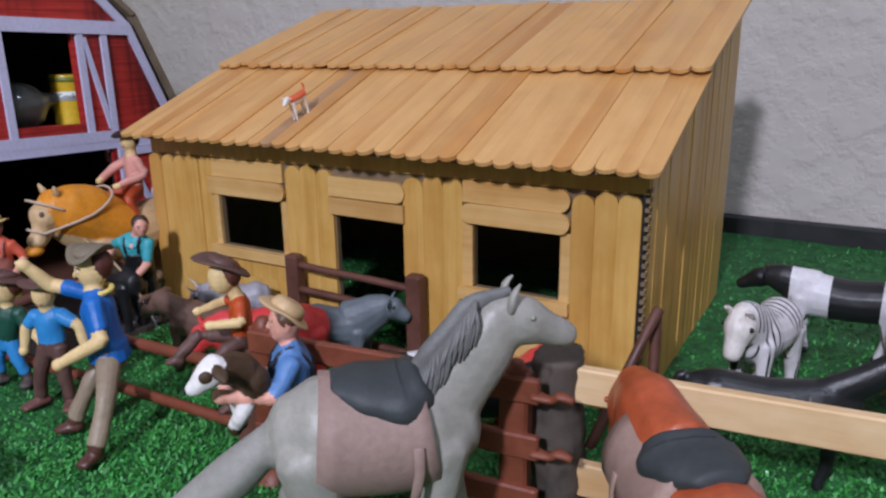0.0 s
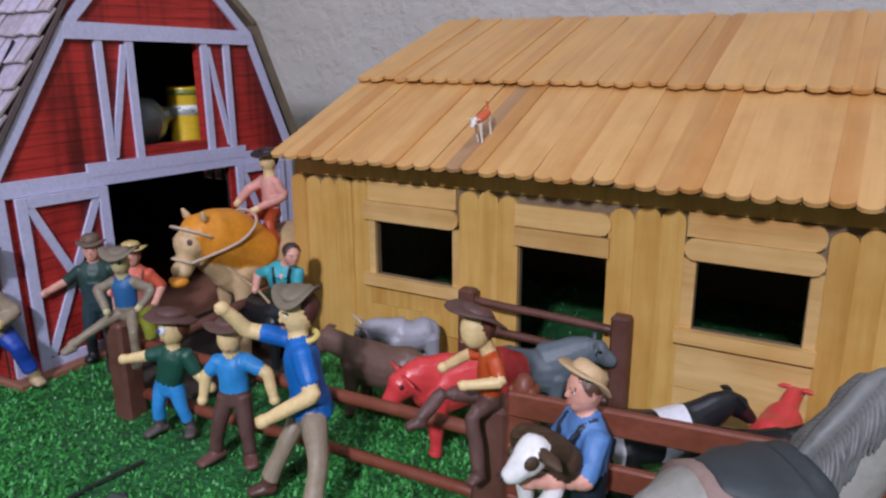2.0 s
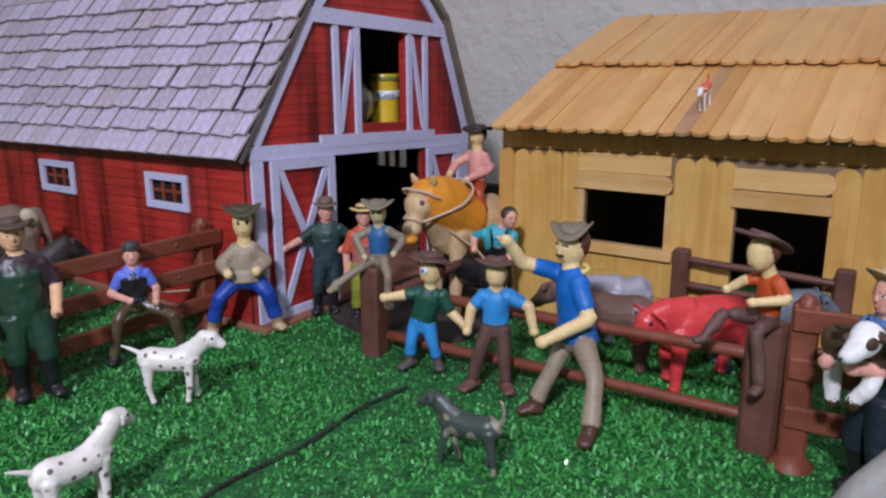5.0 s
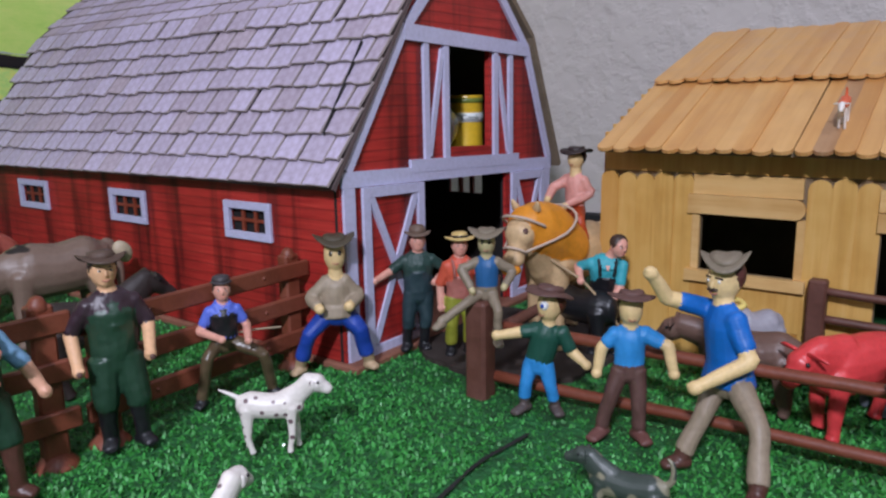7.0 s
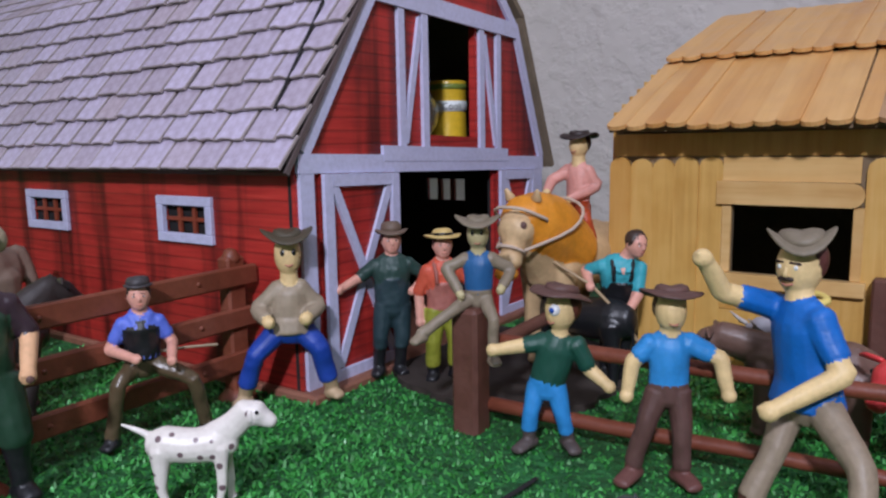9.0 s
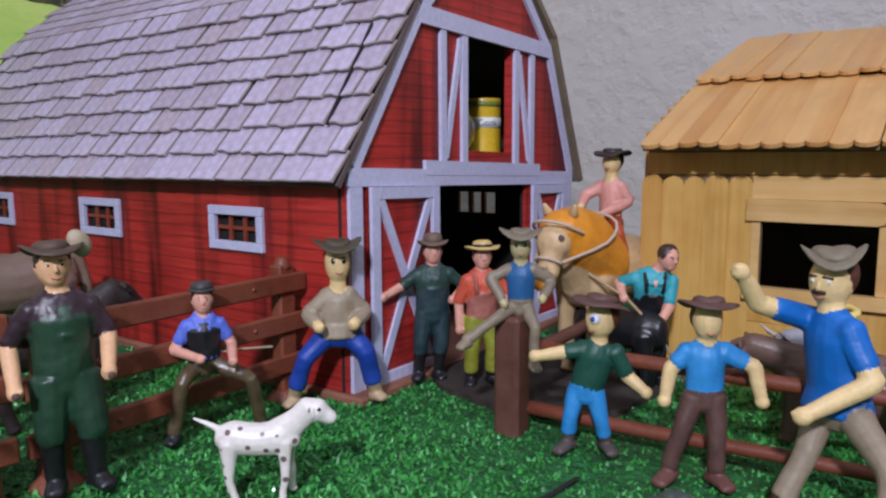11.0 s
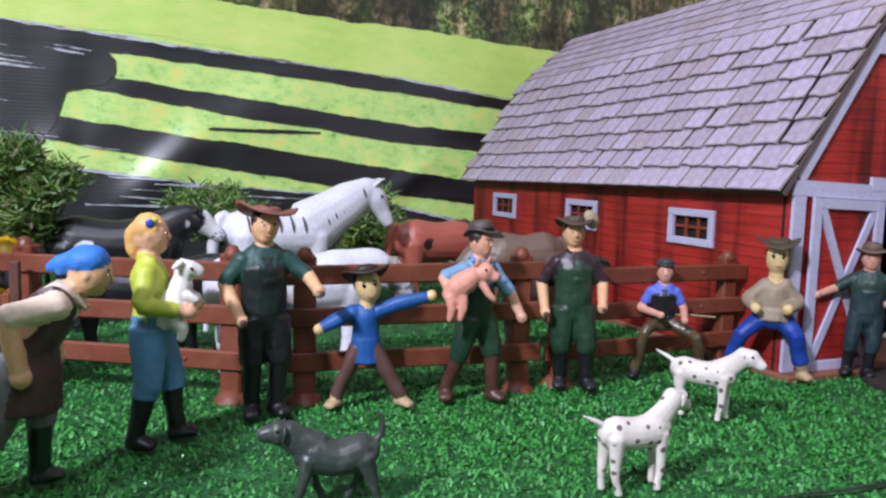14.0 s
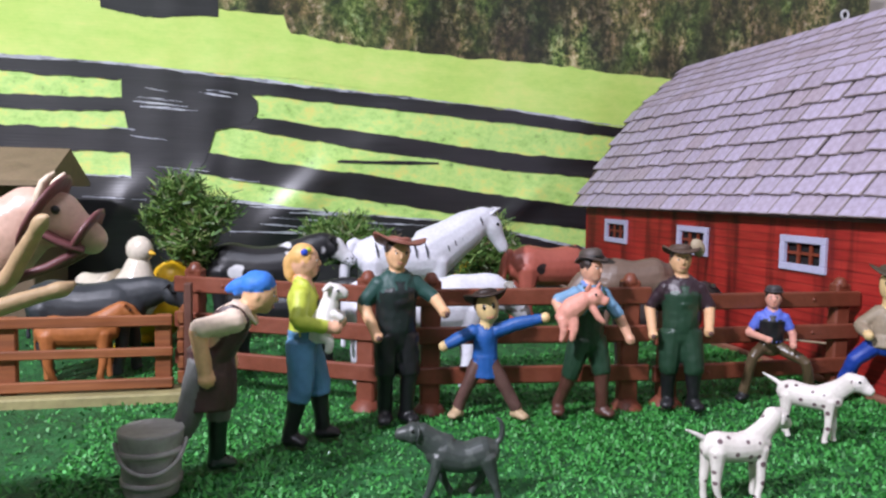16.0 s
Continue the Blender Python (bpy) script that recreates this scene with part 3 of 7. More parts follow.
RAILS = (
    [(-0.95, 0.225, 0.240), (-0.33, 0.220, 0.233), (-0.21, 0.215, 0.230), (-0.01, 0.201, 0.215), (0.18, 0.187, 0.203), (0.30, 0.177, 0.190), (0.64, 0.145, 0.16)],
    [(-0.95, 0.19, 0.205), (-0.33, 0.184, 0.197), (-0.215, 0.183, 0.199), (-0.10, 0.171, 0.184), (-0.01, 0.159, 0.175), (0.18, 0.136, 0.156), (0.28, 0.131, 0.151), (0.64, 0.1, 0.12)],
    [(-0.95, 0.15, 0.175), (-0.33, 0.145, 0.167), (-0.22, 0.145, 0.168), (-0.14, 0.124, 0.147), (-0.01, 0.104, 0.131), (0.18, 0.080, 0.106), (0.27, 0.072, 0.097), (0.64, 0.04, 0.06)],
    [(-0.95, 0.0, 0.125), (-0.33, 0.0, 0.122), (-0.22, 0.0, 0.120), (-0.14, 0.0, 0.101), (-0.03, 0.0, 0.087), (0.10, 0.0, 0.079), (0.18, 0.0, 0.067), (0.27, 0.0, 0.048), (0.64, 0.0, 0.02)],
)
for i, r in enumerate(RAILS):
    strip("printed_fence_rail", r, PRINT_BLACK, 3, 3.3 + i)
    if i in (0, 3):
        strip("printed_pale_edge", [(y, b - 0.0006, b + 0.0016) for y, a, b in r], PRINT_GLEAM, 4, 20.1 + i, 0.003)
strip("printed_fence_post", [(-0.222, 0.196, 0.212), (-0.216, 0.165, 0.222), (-0.212, 0.06, 0.223), (-0.166, 0.06, 0.224), (-0.158, 0.118, 0.224), (-0.143, 0.140, 0.222), (-0.134, 0.170, 0.221), (-0.112, 0.174, 0.217), (-0.100, 0.178, 0.212), (-0.092, 0.190, 0.202)], PRINT_BLACK, 5, 8.8, 0.007)
# short pale streaks: glare on the creased vinyl, painted as colour
for i, (a, b, z) in enumerate(((-0.208, -0.165, 0.197), (-0.212, -0.160, 0.192), (-0.205, -0.150, 0.188), (-0.150, -0.118, 0.204), (-0.142, -0.112, 0.207), (-0.200, -0.178, 0.206), (-0.19, -0.14, 0.128), (-0.12, -0.09, 0.118), (-0.08, 0.02, 0.078), (-0.05, 0.06, 0.070), (-0.12, 0.0, 0.064), (-0.24, -0.21, 0.168), (-0.27, -0.225, 0.120), (-0.215, -0.18, 0.158), (-0.26, -0.20, 0.098), (-0.10, -0.02, 0.090), (-0.06, 0.03, 0.084), (0.02, 0.09, 0.074), (-0.16, -0.12, 0.092), (-0.09, -0.05, 0.072))):
    strip("printed_pale_edge", [(a, z + 0.002, z + 0.0025), ((a + b) / 2, z, z + 0.0018), (b, z - 0.001, z - 0.0006)], PRINT_GLEAM, 6, 12.7 + i * 2.2, 0.0022)
strip("printed_twig", [(-0.01, 0.140, 0.1415), (0.05, 0.139, 0.1425), (0.10, 0.141, 0.1425)], PRINT_BLACK, 3, 15.5, 0.002)
strip("printed_dark_bough", [(-0.24, 0.284, 0.385), (-0.2, 0.278, 0.385), (-0.13, 0.283, 0.385)], PRINT_BLACK, 3, 16.5, 0.004)
eyelet = Shape()
eyelet.lathe([(0.0035, 0.0), (0.0035, 0.0012), (0.0055, 0.0018), (0.0068, 0.0006), (0.0068, 0.0)], paint((0.75, 0.75, 0.78), 0.25, 0.1, "eyelet_metal"), 20)
e = part("eyelet", eyelet, banner, "metal eyelet")
e.matrix_parent_inverse = world_of(banner).inverted()
e.matrix_basis = Matrix.Translation((BANNER_X + 0.0008, 0.609, 0.336)) @ pose(0, 0, 0, 0, 90, 0)


# ---- red toy barn ----
XF, XB, YL, YR = -0.476, -0.868, 0.241, 0.461
EAVE, KINK_L, APEX, KINK_R = 0.1, (0.300, 0.191), (0.357, 0.243), (0.426, 0.178)
barn = base_at("toy_barn", -0.67, 0.35, 0, "red printed toy barn with lilac shingles and white trim", "toy barn")
fw = Shape()
for poly in (
    [(YL, 0), (0.307, 0), (0.307, 0.097), (YL, 0.097)],
    [(0.401, 0), (YR, 0), (YR, 0.097), (0.401, 0.097)],
    [(YL, 0.097), (YR, 0.097), (0.4575, 0.108), (0.2455, 0.108)],
    [(0.2455, 0.108), (0.334, 0.108), (0.334, 0.174), (0.289, 0.174)],
    [(0.384, 0.108), (0.4575, 0.108), (0.4275, 0.174), (0.384, 0.174)],
    [(0.289, 0.174), (0.4275, 0.174), KINK_R, APEX, KINK_L],
):
    fw.prism(poly, BARN_RED, 0, XF - 0.002, XF)
    # inner face in near-black, the barn's interior shade put into its colour
    fw.prism(poly, SHADE_AND_SEAM, 0, XF - 0.004, XF - 0.002)
wpart("front_wall", fw.mesh("front_wall", True), barn)
WINDOWS = [(-0.8245, -0.7795), (-0.693, -0.6505), (-0.5690, -0.5285)]
for y, out, nm in ((YL, 1, "side_wall"), (YR, -1, "side_wall")):
    s = Shape()
    xs = [XB] + [v for w in WINDOWS for v in (w[0] + 0.004, w[1] - 0.004)] + [XF - 0.004]
    spans = [(xs[i], xs[i + 1], 0, EAVE) for i in range(0, len(xs), 2)]
    spans += [(w[0] + 0.004, w[1] - 0.004, a, b) for w in WINDOWS for a, b in ((0, 0.069), (0.084, EAVE))]
    for a, b, z0, z1 in spans:
        lo, hi = sorted((y, y + 0.002 * out))
        s.box((a, lo, z0), (b, hi, z1), BARN_RED)
        # same near-black lining, painted shade on the inner side
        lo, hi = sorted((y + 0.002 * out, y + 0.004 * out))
        s.box((a, lo, z0), (b, hi, z1), SHADE_AND_SEAM)
    wpart(nm, s, barn)
s = Shape()
s.prism([(YL, 0), (YR, 0), (YR, EAVE), KINK_R, APEX, KINK_L, (YL, EAVE)], BARN_RED, 0, XB - 0.004, XB)
wpart("back_wall", s, barn)
# loft floor coloured near-black in place of the shade up there
wpart("loft_floor", slab((XB, YL + 0.005, 0.103), (XF - 0.004, YR - 0.005, 0.107), SHADE_AND_SEAM), barn)
wpart("base_board", slab((XB - 0.01, YL - 0.003, 0.0), (XF + 0.010, YR + 0.004, 0.0055), paint((0.25, 0.10, 0.06), 0.7, 0.3, "base_board"), 0.001), barn)
for w in WINDOWS:
    # the pane is a near-black sheet painting the dim interior behind it
    win = wpart("window", slab((w[0] + 0.004, YL + 0.0026, 0.069), (w[1] - 0.004, YL + 0.0036, 0.084), SHADE_AND_SEAM), barn)
    for lo, hi in (((w[0], YL - 0.002, 0.083), (w[1], YL + 0.001, 0.0875)), ((w[0], YL - 0.002, 0.0655), (w[1], YL + 0.001, 0.070)), ((w[0], YL - 0.002, 0.070), (w[0] + 0.0045, YL + 0.001, 0.083)), ((w[1] - 0.0045, YL - 0.002, 0.070), (w[1], YL + 0.001, 0.083))):
        wpart("frame", slab(lo, hi, TRIM_WHITE, 0.0004), win)
    for u in (1 / 3, 2 / 3):
        x = w[0] + 0.004 + (w[1] - w[0] - 0.008) * u
        wpart("muntin", slab((x - 0.0011, YL + 0.0002, 0.070), (x + 0.0011, YL + 0.0016, 0.083), MUNTIN), win)
    wpart("muntin", slab((w[0] + 0.0045, YL + 0.0004, 0.0757), (w[1] - 0.0045, YL + 0.0014, 0.0775), MUNTIN), win)


for w in WINDOWS:
    for u in (1 / 3, 2 / 3):
        x = w[0] + 0.004 + (w[1] - w[0] - 0.008) * u
        wpart("muntin", slab((x - 0.0016, YR - 0.0034, 0.069), (x + 0.0016, YR - 0.0006, 0.084), MUNTIN), barn)


def bar(p, q, w, x0):
    """A straight trim in the front's plane between two points (y, z)."""
    p, q = Vector(p), Vector(q)
    d = (q - p).normalized()
    n = Vector((-d.y, d.x)) * w / 2
    s = Shape()
    s.prism([tuple(p - n), tuple(q - n), tuple(q + n), tuple(p + n)], TRIM_WHITE, 0, x0, x0 + 0.002)
    return s


for p, q, w, dx in (
    ((0.2465, 0.003), (0.2465, 0.0950), 0.008, 0), ((0.4555, 0.003), (0.4555, 0.0950), 0.008, 0),
    ((0.2415, 0.0989), (0.4605, 0.0989), 0.0082, 0.0002), ((0.297, 0.1036), (0.4145, 0.1036), 0.0074, 0.0004),
    ((0.2455, 0.103), (0.2955, 0.180), 0.0058, 0.0003), ((0.4580, 0.103), (0.4245, 0.179), 0.0058, 0.0003),
    ((0.2965, 0.180), (0.357, 0.2405), 0.0058, 0.0003), ((0.4240, 0.179), (0.357, 0.2405), 0.0058, 0.0001),
    ((0.294, 0.1768), (0.4265, 0.1768), 0.0088, 0.0005),
    ((0.3133, 0.107), (0.3133, 0.173), 0.0046, 0), ((0.3325, 0.107), (0.3325, 0.173), 0.0048, 0),
    ((0.3866, 0.107), (0.3866, 0.173), 0.0048, 0), ((0.4050, 0.107), (0.4050, 0.173), 0.0046, 0),
    ((0.3158, 0.109), (0.3295, 0.1700), 0.0036, -0.0003), ((0.4028, 0.109), (0.3896, 0.1700), 0.0036, -0.0003),
):
    wpart("trim", bar(p, q, w, XF + dx), barn)
for y0, y1 in ((0.2545, 0.3065), (0.4035, 0.4490)):
    door = wpart("door_panel", slab((XF, y0, 0.004), (XF + 0.002, y1, 0.0945), BARN_RED), barn)
    ym = (y0 + y1) / 2
    for p, q, w, dx in (((y0 + 0.003, 0.004), (y0 + 0.003, 0.0945), 0.0054, 0), ((y1 - 0.003, 0.004), (y1 - 0.003, 0.0945), 0.0054, 0), ((y0 + 0.006, 0.0918), (y1 - 0.006, 0.0918), 0.0054, 0), ((y0 + 0.006, 0.007), (y1 - 0.006, 0.007), 0.006, 0),
                        ((y0 + 0.007, 0.089), (ym, 0.050), 0.0042, -0.0003), ((y1 - 0.007, 0.089), (ym, 0.050), 0.0042, -0.0005), ((y0 + 0.007, 0.011), (ym, 0.050), 0.0042, -0.0007), ((y1 - 0.007, 0.011), (ym, 0.050), 0.0042, -0.0009)):
        wpart("brace", bar(p, q, w, XF + 0.002 + dx), door)
for lo, hi in (((XF - 0.006, 0.3325, 0.107), (XF - 0.0005, 0.3342, 0.174)), ((XF - 0.0042, 0.3822, 0.107), (XF - 0.0005, 0.3842, 0.174)), ((XF - 0.008, 0.3343, 0.1075), (XF + 0.0008, 0.3821, 0.1132))):
    wpart("loft_frame", slab(lo, hi, BARN_RED), barn)
for o in barn.children_recursive:  # the printed front sags a little towards the shed
    if o.name.split(".")[0] in ("trim", "brace", "door_panel", "front_wall", "loft_frame"):
        for v in o.data.vertices:
            v.co.z -= 0.033 * (v.co.y - 0.36) * min(1.0, max(0.0, v.co.z / 0.09))
ROOF = [((0.231, 0.097), (0.299, 0.1995)), ((0.299, 0.1995), (0.357, 0.249)), ((0.357, 0.249), (0.432, 0.185)), ((0.432, 0.185), (0.474, 0.094))]
X0, X1 = -0.889, XF + 0.0038
for i, ((a, b), (c, d)) in enumerate(ROOF):
    if i == 0:
        a, b = a + (c - a) * 0.024, b + (d - b) * 0.024
    n = Vector((d - b, -(c - a))).normalized() * (0.0024 if i < 2 else 0.004)
    s = Shape()
    s.prism([(a, b), (c, d), (c + n.x, d + n.y), (a + n.x, b + n.y)], SHINGLE_GAP if a < 0.35 else BARN_EDGE, 0, X0, X1)
    wpart("roof_panel", s, barn)


# ---- craft-stick shed ----
SX0, SX1, SY0, SY1 = -0.388, -0.086, 0.362, 0.55
shed = base_at("shed", -0.237, 0.45, 0, "honey-varnished craft-stick shed with a scalloped lean-to roof", "toy shed")
backing = Shape()
y0, y1 = SY0 + 0.0022, SY0 + 0.005
OPEN = [(-0.332, -0.285, 0.051, 0.082), (-0.249, -0.206, 0.0, 0.0785), (-0.167, -0.124, 0.051, 0.083)]
xs = [SX0 + 0.002] + [v for o in OPEN for v in o[:2]] + [SX1 - 0.002]
for i in range(0, len(xs), 2):
    backing.box((xs[i], y0, 0), (xs[i + 1], y1, 0.113), CARDBOARD)
for a, b, z0, z1 in OPEN:
    if z0 > 0:
        backing.box((a, y0, 0), (b, y1, z0), CARDBOARD)
    backing.box((a, y0, z1), (b, y1, 0.113), CARDBOARD)
wpart("cardboard_front", backing, shed)


def roof_z(y):
    return 0.115 + (y - 0.338) * 0.40 if y < 0.42 else 0.1478 + (y - 0.42) * 0.315


for x, nm in ((SX1 - 0.0045, "cardboard_side"), (SX0 + 0.002, "cardboard_side")):
    s = Shape()
    s.prism([(SY0 + 0.005, 0), (SY1, 0), (SY1, roof_z(SY1) - 0.004), (0.42, roof_z(0.42) - 0.004), (SY0 + 0.005, roof_z(SY0) - 0.004)], CARDBOARD, 0, x, x + 0.0025)
    wpart(nm, s, shed)
wpart("cardboard_back", slab((SX0, SY1, 0), (SX1, SY1 + 0.003, 0.175), CARDBOARD), shed)
s = Shape()
s.prism([(0.345, roof_z(0.345) - 0.002), (0.42, roof_z(0.42) - 0.002), (SY1 - 0.01, roof_z(SY1 - 0.01) - 0.002), (SY1 - 0.01, roof_z(SY1 - 0.01) - 0.0045), (0.42, roof_z(0.42) - 0.0045), (0.345, roof_z(0.345) - 0.0045)], CARDBOARD, 0, SX0 + 0.006, SX1 + 0.004)
wpart("cardboard_roof", s, shed)
corner = Shape()
# near-black backing paints the shade between the cardboard flutes
corner.box((SX1 - 0.0035, SY0 + 0.001, 0.0), (SX1 - 0.0005, SY0 + 0.0052, 0.11), SHADE_AND_SEAM)
for i in range(26):
    corner.box((SX1 - 0.0012, SY0 + 0.0002, 0.004 + i * 0.004), (SX1 + 0.0006, SY0 + 0.0046, 0.0058 + i * 0.004), CARDBOARD)
wpart("corrugated_edge", corner, shed, "open corrugated cardboard edge")


def stick_shape(length, width, thick, mat, ends=(True, True), along=0):
    """A craft stick with rounded ends, lying along x (0) or standing along z (2), its face up or to -y."""
    s = Shape()
    r, n = width / 2, 6
    pts = []
    if ends[1]:
        pts += [(length / 2 - r * 0.9 + r * 0.9 * math.cos(a), r * math.sin(a)) for a in (math.pi * (i / n - 0.5) for i in range(n + 1))]
    else:
        pts += [(length / 2, -r), (length / 2, r)]
    if ends[0]:
        pts += [(-length / 2 + r * 0.9 + r * 0.9 * math.cos(a), r * math.sin(a)) for a in (math.pi * (i / n + 0.5) for i in range(n + 1))]
    else:
        pts += [(-length / 2, r), (-length / 2, -r)]
    if along == 2:
        s.prism([(b, a) for a, b in pts], mat, 1, -thick / 2, thick / 2)
    elif along == 1:
        s.prism([(b, a) for a, b in pts], mat, 2, -thick / 2, thick / 2)
    else:
        s.prism([(a, b) for a, b in pts], mat, 1, -thick / 2, thick / 2)
    return s


def piece(name, mesh, parent, m):
    ob = new(name, mesh)
    ob.parent = parent
    ob.matrix_parent_inverse = world_of(parent).inverted()
    ob.matrix_basis = m
    return ob


rng = random.Random(7)


def upright(x0, x1, za, zb):
    piece("wall_stick", stick_shape(zb - za, x1 - x0 + 0.0001, 0.002, WALL_WOOD, (False, True), 2).mesh("wall_stick"), shed, pose((x0 + x1) / 2, SY0 + 0.001 + rng.uniform(-0.0005, 0.0005), (za + zb) / 2, 0, 0, rng.uniform(-1.5, 1.5)))


for x0, x1 in ((-0.388, -0.378), (-0.378, -0.3675), (-0.3675, -0.3575), (-0.3575, -0.3465), (-0.3465, -0.336), (-0.281, -0.2705), (-0.2705, -0.2600), (-0.2600, -0.2495), (-0.2055, -0.194), (-0.194, -0.183), (-0.183, -0.1725), (-0.1185, -0.1085), (-0.1085, -0.0985), (-0.0985, -0.0885)):
    upright(x0, x1, 0.0, 0.1025 + rng.uniform(-0.0015, 0.0015))


def lying(x0, x1, za, zb, y, ends=(False, False), mat=None, thick=0.002):
    piece("cross_stick", stick_shape(x1 - x0, zb - za - 0.0001, thick, mat or TRIM_WOOD, ends, 0).mesh("cross_stick"), shed, pose((x0 + x1) / 2, y, (za + zb) / 2, rng.uniform(-1.5, 1.5), rng.uniform(-0.5, 0.5), 0))


for i in range(4):
    lying(-0.336, -0.281, 0.001 + i * 0.0112, 0.0122 + i * 0.0112, SY0 + 0.0012, mat=WALL_WOOD)
    lying(-0.1725, -0.1185, 0.001 + i * 0.0112, 0.0122 + i * 0.0112, SY0 + 0.0012, mat=TRIM_WOOD)
lying(-0.338, -0.279, 0.0455, 0.0515, SY0 - 0.0015, (False, False), thick=0.004)
lying(-0.1735, -0.118, 0.0455, 0.0515, SY0 - 0.0015, thick=0.004)
lying(-0.338, -0.281, 0.0815, 0.0915, SY0 - 0.0012, (False, True))
lying(-0.336, -0.283, 0.0915, 0.1020, SY0 + 0.001)
lying(-0.2505, -0.2045, 0.0785, 0.0875, SY0 - 0.0012, (False, False))
lying(-0.2505, -0.2040, 0.0880, 0.0985, SY0 - 0.0006, (False, True))
lying(-0.172, -0.1185, 0.0830, 0.0925, SY0 - 0.0022, (True, True))
lying(-0.1715, -0.119, 0.0925, 0.1030, SY0 - 0.0006, (False, True))
lying(SX0 + 0.002, SX1, 0.1028, 0.1130, SY0 + 0.0016, mat=WALL_WOOD)
for x0, x1, za, zb in ((-0.336, -0.332, 0.0515, 0.0815), (-0.285, -0.281, 0.0515, 0.0815), (-0.1725, -0.167, 0.0515, 0.083), (-0.1235, -0.1185, 0.0515, 0.083)):
    wpart("jamb", slab((x0, SY0 - 0.0004, za), (x1, SY0 + 0.0022, zb), TRIM_WOOD, 0.0003), shed)
for y in np.arange(SY0 + 0.0035, SY1 - 0.002, 0.0102):
    zt = roof_z(y) - 0.003
    wpart("side_stick", slab((SX1 - 0.0018, y, 0.0), (SX1 + 0.0004 + rng.uniform(-0.0004, 0.0004), y + 0.01015, zt), WALL_WOOD, 0.0002), shed)
    wpart("side_stick", slab((SX0 - 0.0004, y, 0.0), (SX0 + 0.0018, y + 0.0099, zt), WALL_WOOD, 0.0004), shed)
LOW = stick_shape(0.0925, 0.0089, 0.0018, ROOF_WOOD, (True, True), 1).mesh("roof_stick")
STAINED = stick_shape(0.0925, 0.0089, 0.0018, DARK_STICK, (True, True), 1).mesh("roof_stick")
NARROW = stick_shape(0.0925, 0.0078, 0.0018, ROOF_WOOD, (True, True), 1).mesh("roof_stick")
HIGH = stick_shape(0.118, 0.0089, 0.0018, ROOF_WOOD, (True, True), 1).mesh("roof_stick")
for i in range(35):
    x = -0.3768 + i * 0.00870
    sl = math.degrees(math.atan(0.40))
    slip = rng.uniform(-0.0012, 0.0012)
    cy = 0.338 + 0.0462 * math.cos(math.radians(sl)) + slip
    kind = {11: NARROW, 12: STAINED}.get(i, LOW)
    piece("roof_stick", kind, shed, pose(x + (0.0006 if i == 11 else 0), cy, roof_z(0.338) + (cy - 0.338) * 0.40 + rng.choice((0, 0, 0.0001, 0.0002, 0.0008)), sl, rng.uniform(-0.35, 0.35), rng.uniform(-0.4, 0.4)))
    sl = math.degrees(math.atan(0.315))
    slip = rng.uniform(-0.0014, 0.0014)
    cy = 0.4165 + 0.059 * math.cos(math.radians(sl)) + slip
    piece("roof_stick", HIGH, shed, pose(x, cy, 0.1502 + (cy - 0.4165) * 0.315 + rng.choice((0, 0, 0.0001, 0.0002, 0.0009)), sl, rng.uniform(-0.35, 0.35), rng.uniform(-0.4, 0.4)))

# ---- shingles on the barn ----
def shingle_shape(width, length, thick, lift=0.0027, seed=0, ragged=0.0008):
    """A shake with an uneven lower edge and a thin dark rim."""
    s = Shape()
    w, l = width / 2, length
    e = 0.0005
    r = random.Random(seed)
    low = [(-w + width * k / 4, r.uniform(-ragged, ragged) * (0.6 if k in (0, 4) else 1.0)) for k in range(5)]
    n = len(low) + 2
    top, rim = s.slot(SHINGLE), s.slot(SHINGLE_EDGE)
    for z, k in ((0.0, 0.0), (thick - 0.0004, 0.0), (thick, e)):
        s.v += [Vector((max(-w + k, min(w - k, a)), b + k, z)) for a, b in low] + [Vector((w - k + r.uniform(-0.0004, 0), l, z)), Vector((-w + k, l, z))]
    s.face(tuple(reversed(range(n))), rim, False)
    s.face(tuple(range(2 * n, 3 * n)), top, False)
    for a in (0, n):
        for j in range(n):
            i = (j + 1) % n
            s.face((a + j, a + i, a + n + i, a + n + j), rim, False)
    for v in s.v:
        v.z += lift * (1 - v.y / l)
    return s


def slope_frame(a, b):
    up = Vector((0, b[0] - a[0], b[1] - a[1])).normalized()
    out = Vector((1, 0, 0)).cross(up)
    return up, out, math.degrees(math.atan2(up.z, up.y))


rng = random.Random(11)
TILES = [shingle_shape(w, 0.0174, 0.0015, seed=k).mesh("shingle") for k, w in enumerate((0.0166, 0.0173, 0.0178, 0.0182, 0.0186, 0.0172, 0.0182, 0.0178, 0.0188))]
HALF = shingle_shape(0.0090, 0.0174, 0.0015, seed=21).mesh("shingle")
EAVES = [shingle_shape(w, 0.0174, 0.0015, seed=k, ragged=0.0002).mesh("shingle") for k, w in enumerate((0.0178, 0.0184, 0.0190))]
up, out, tilt = slope_frame(*ROOF[0])
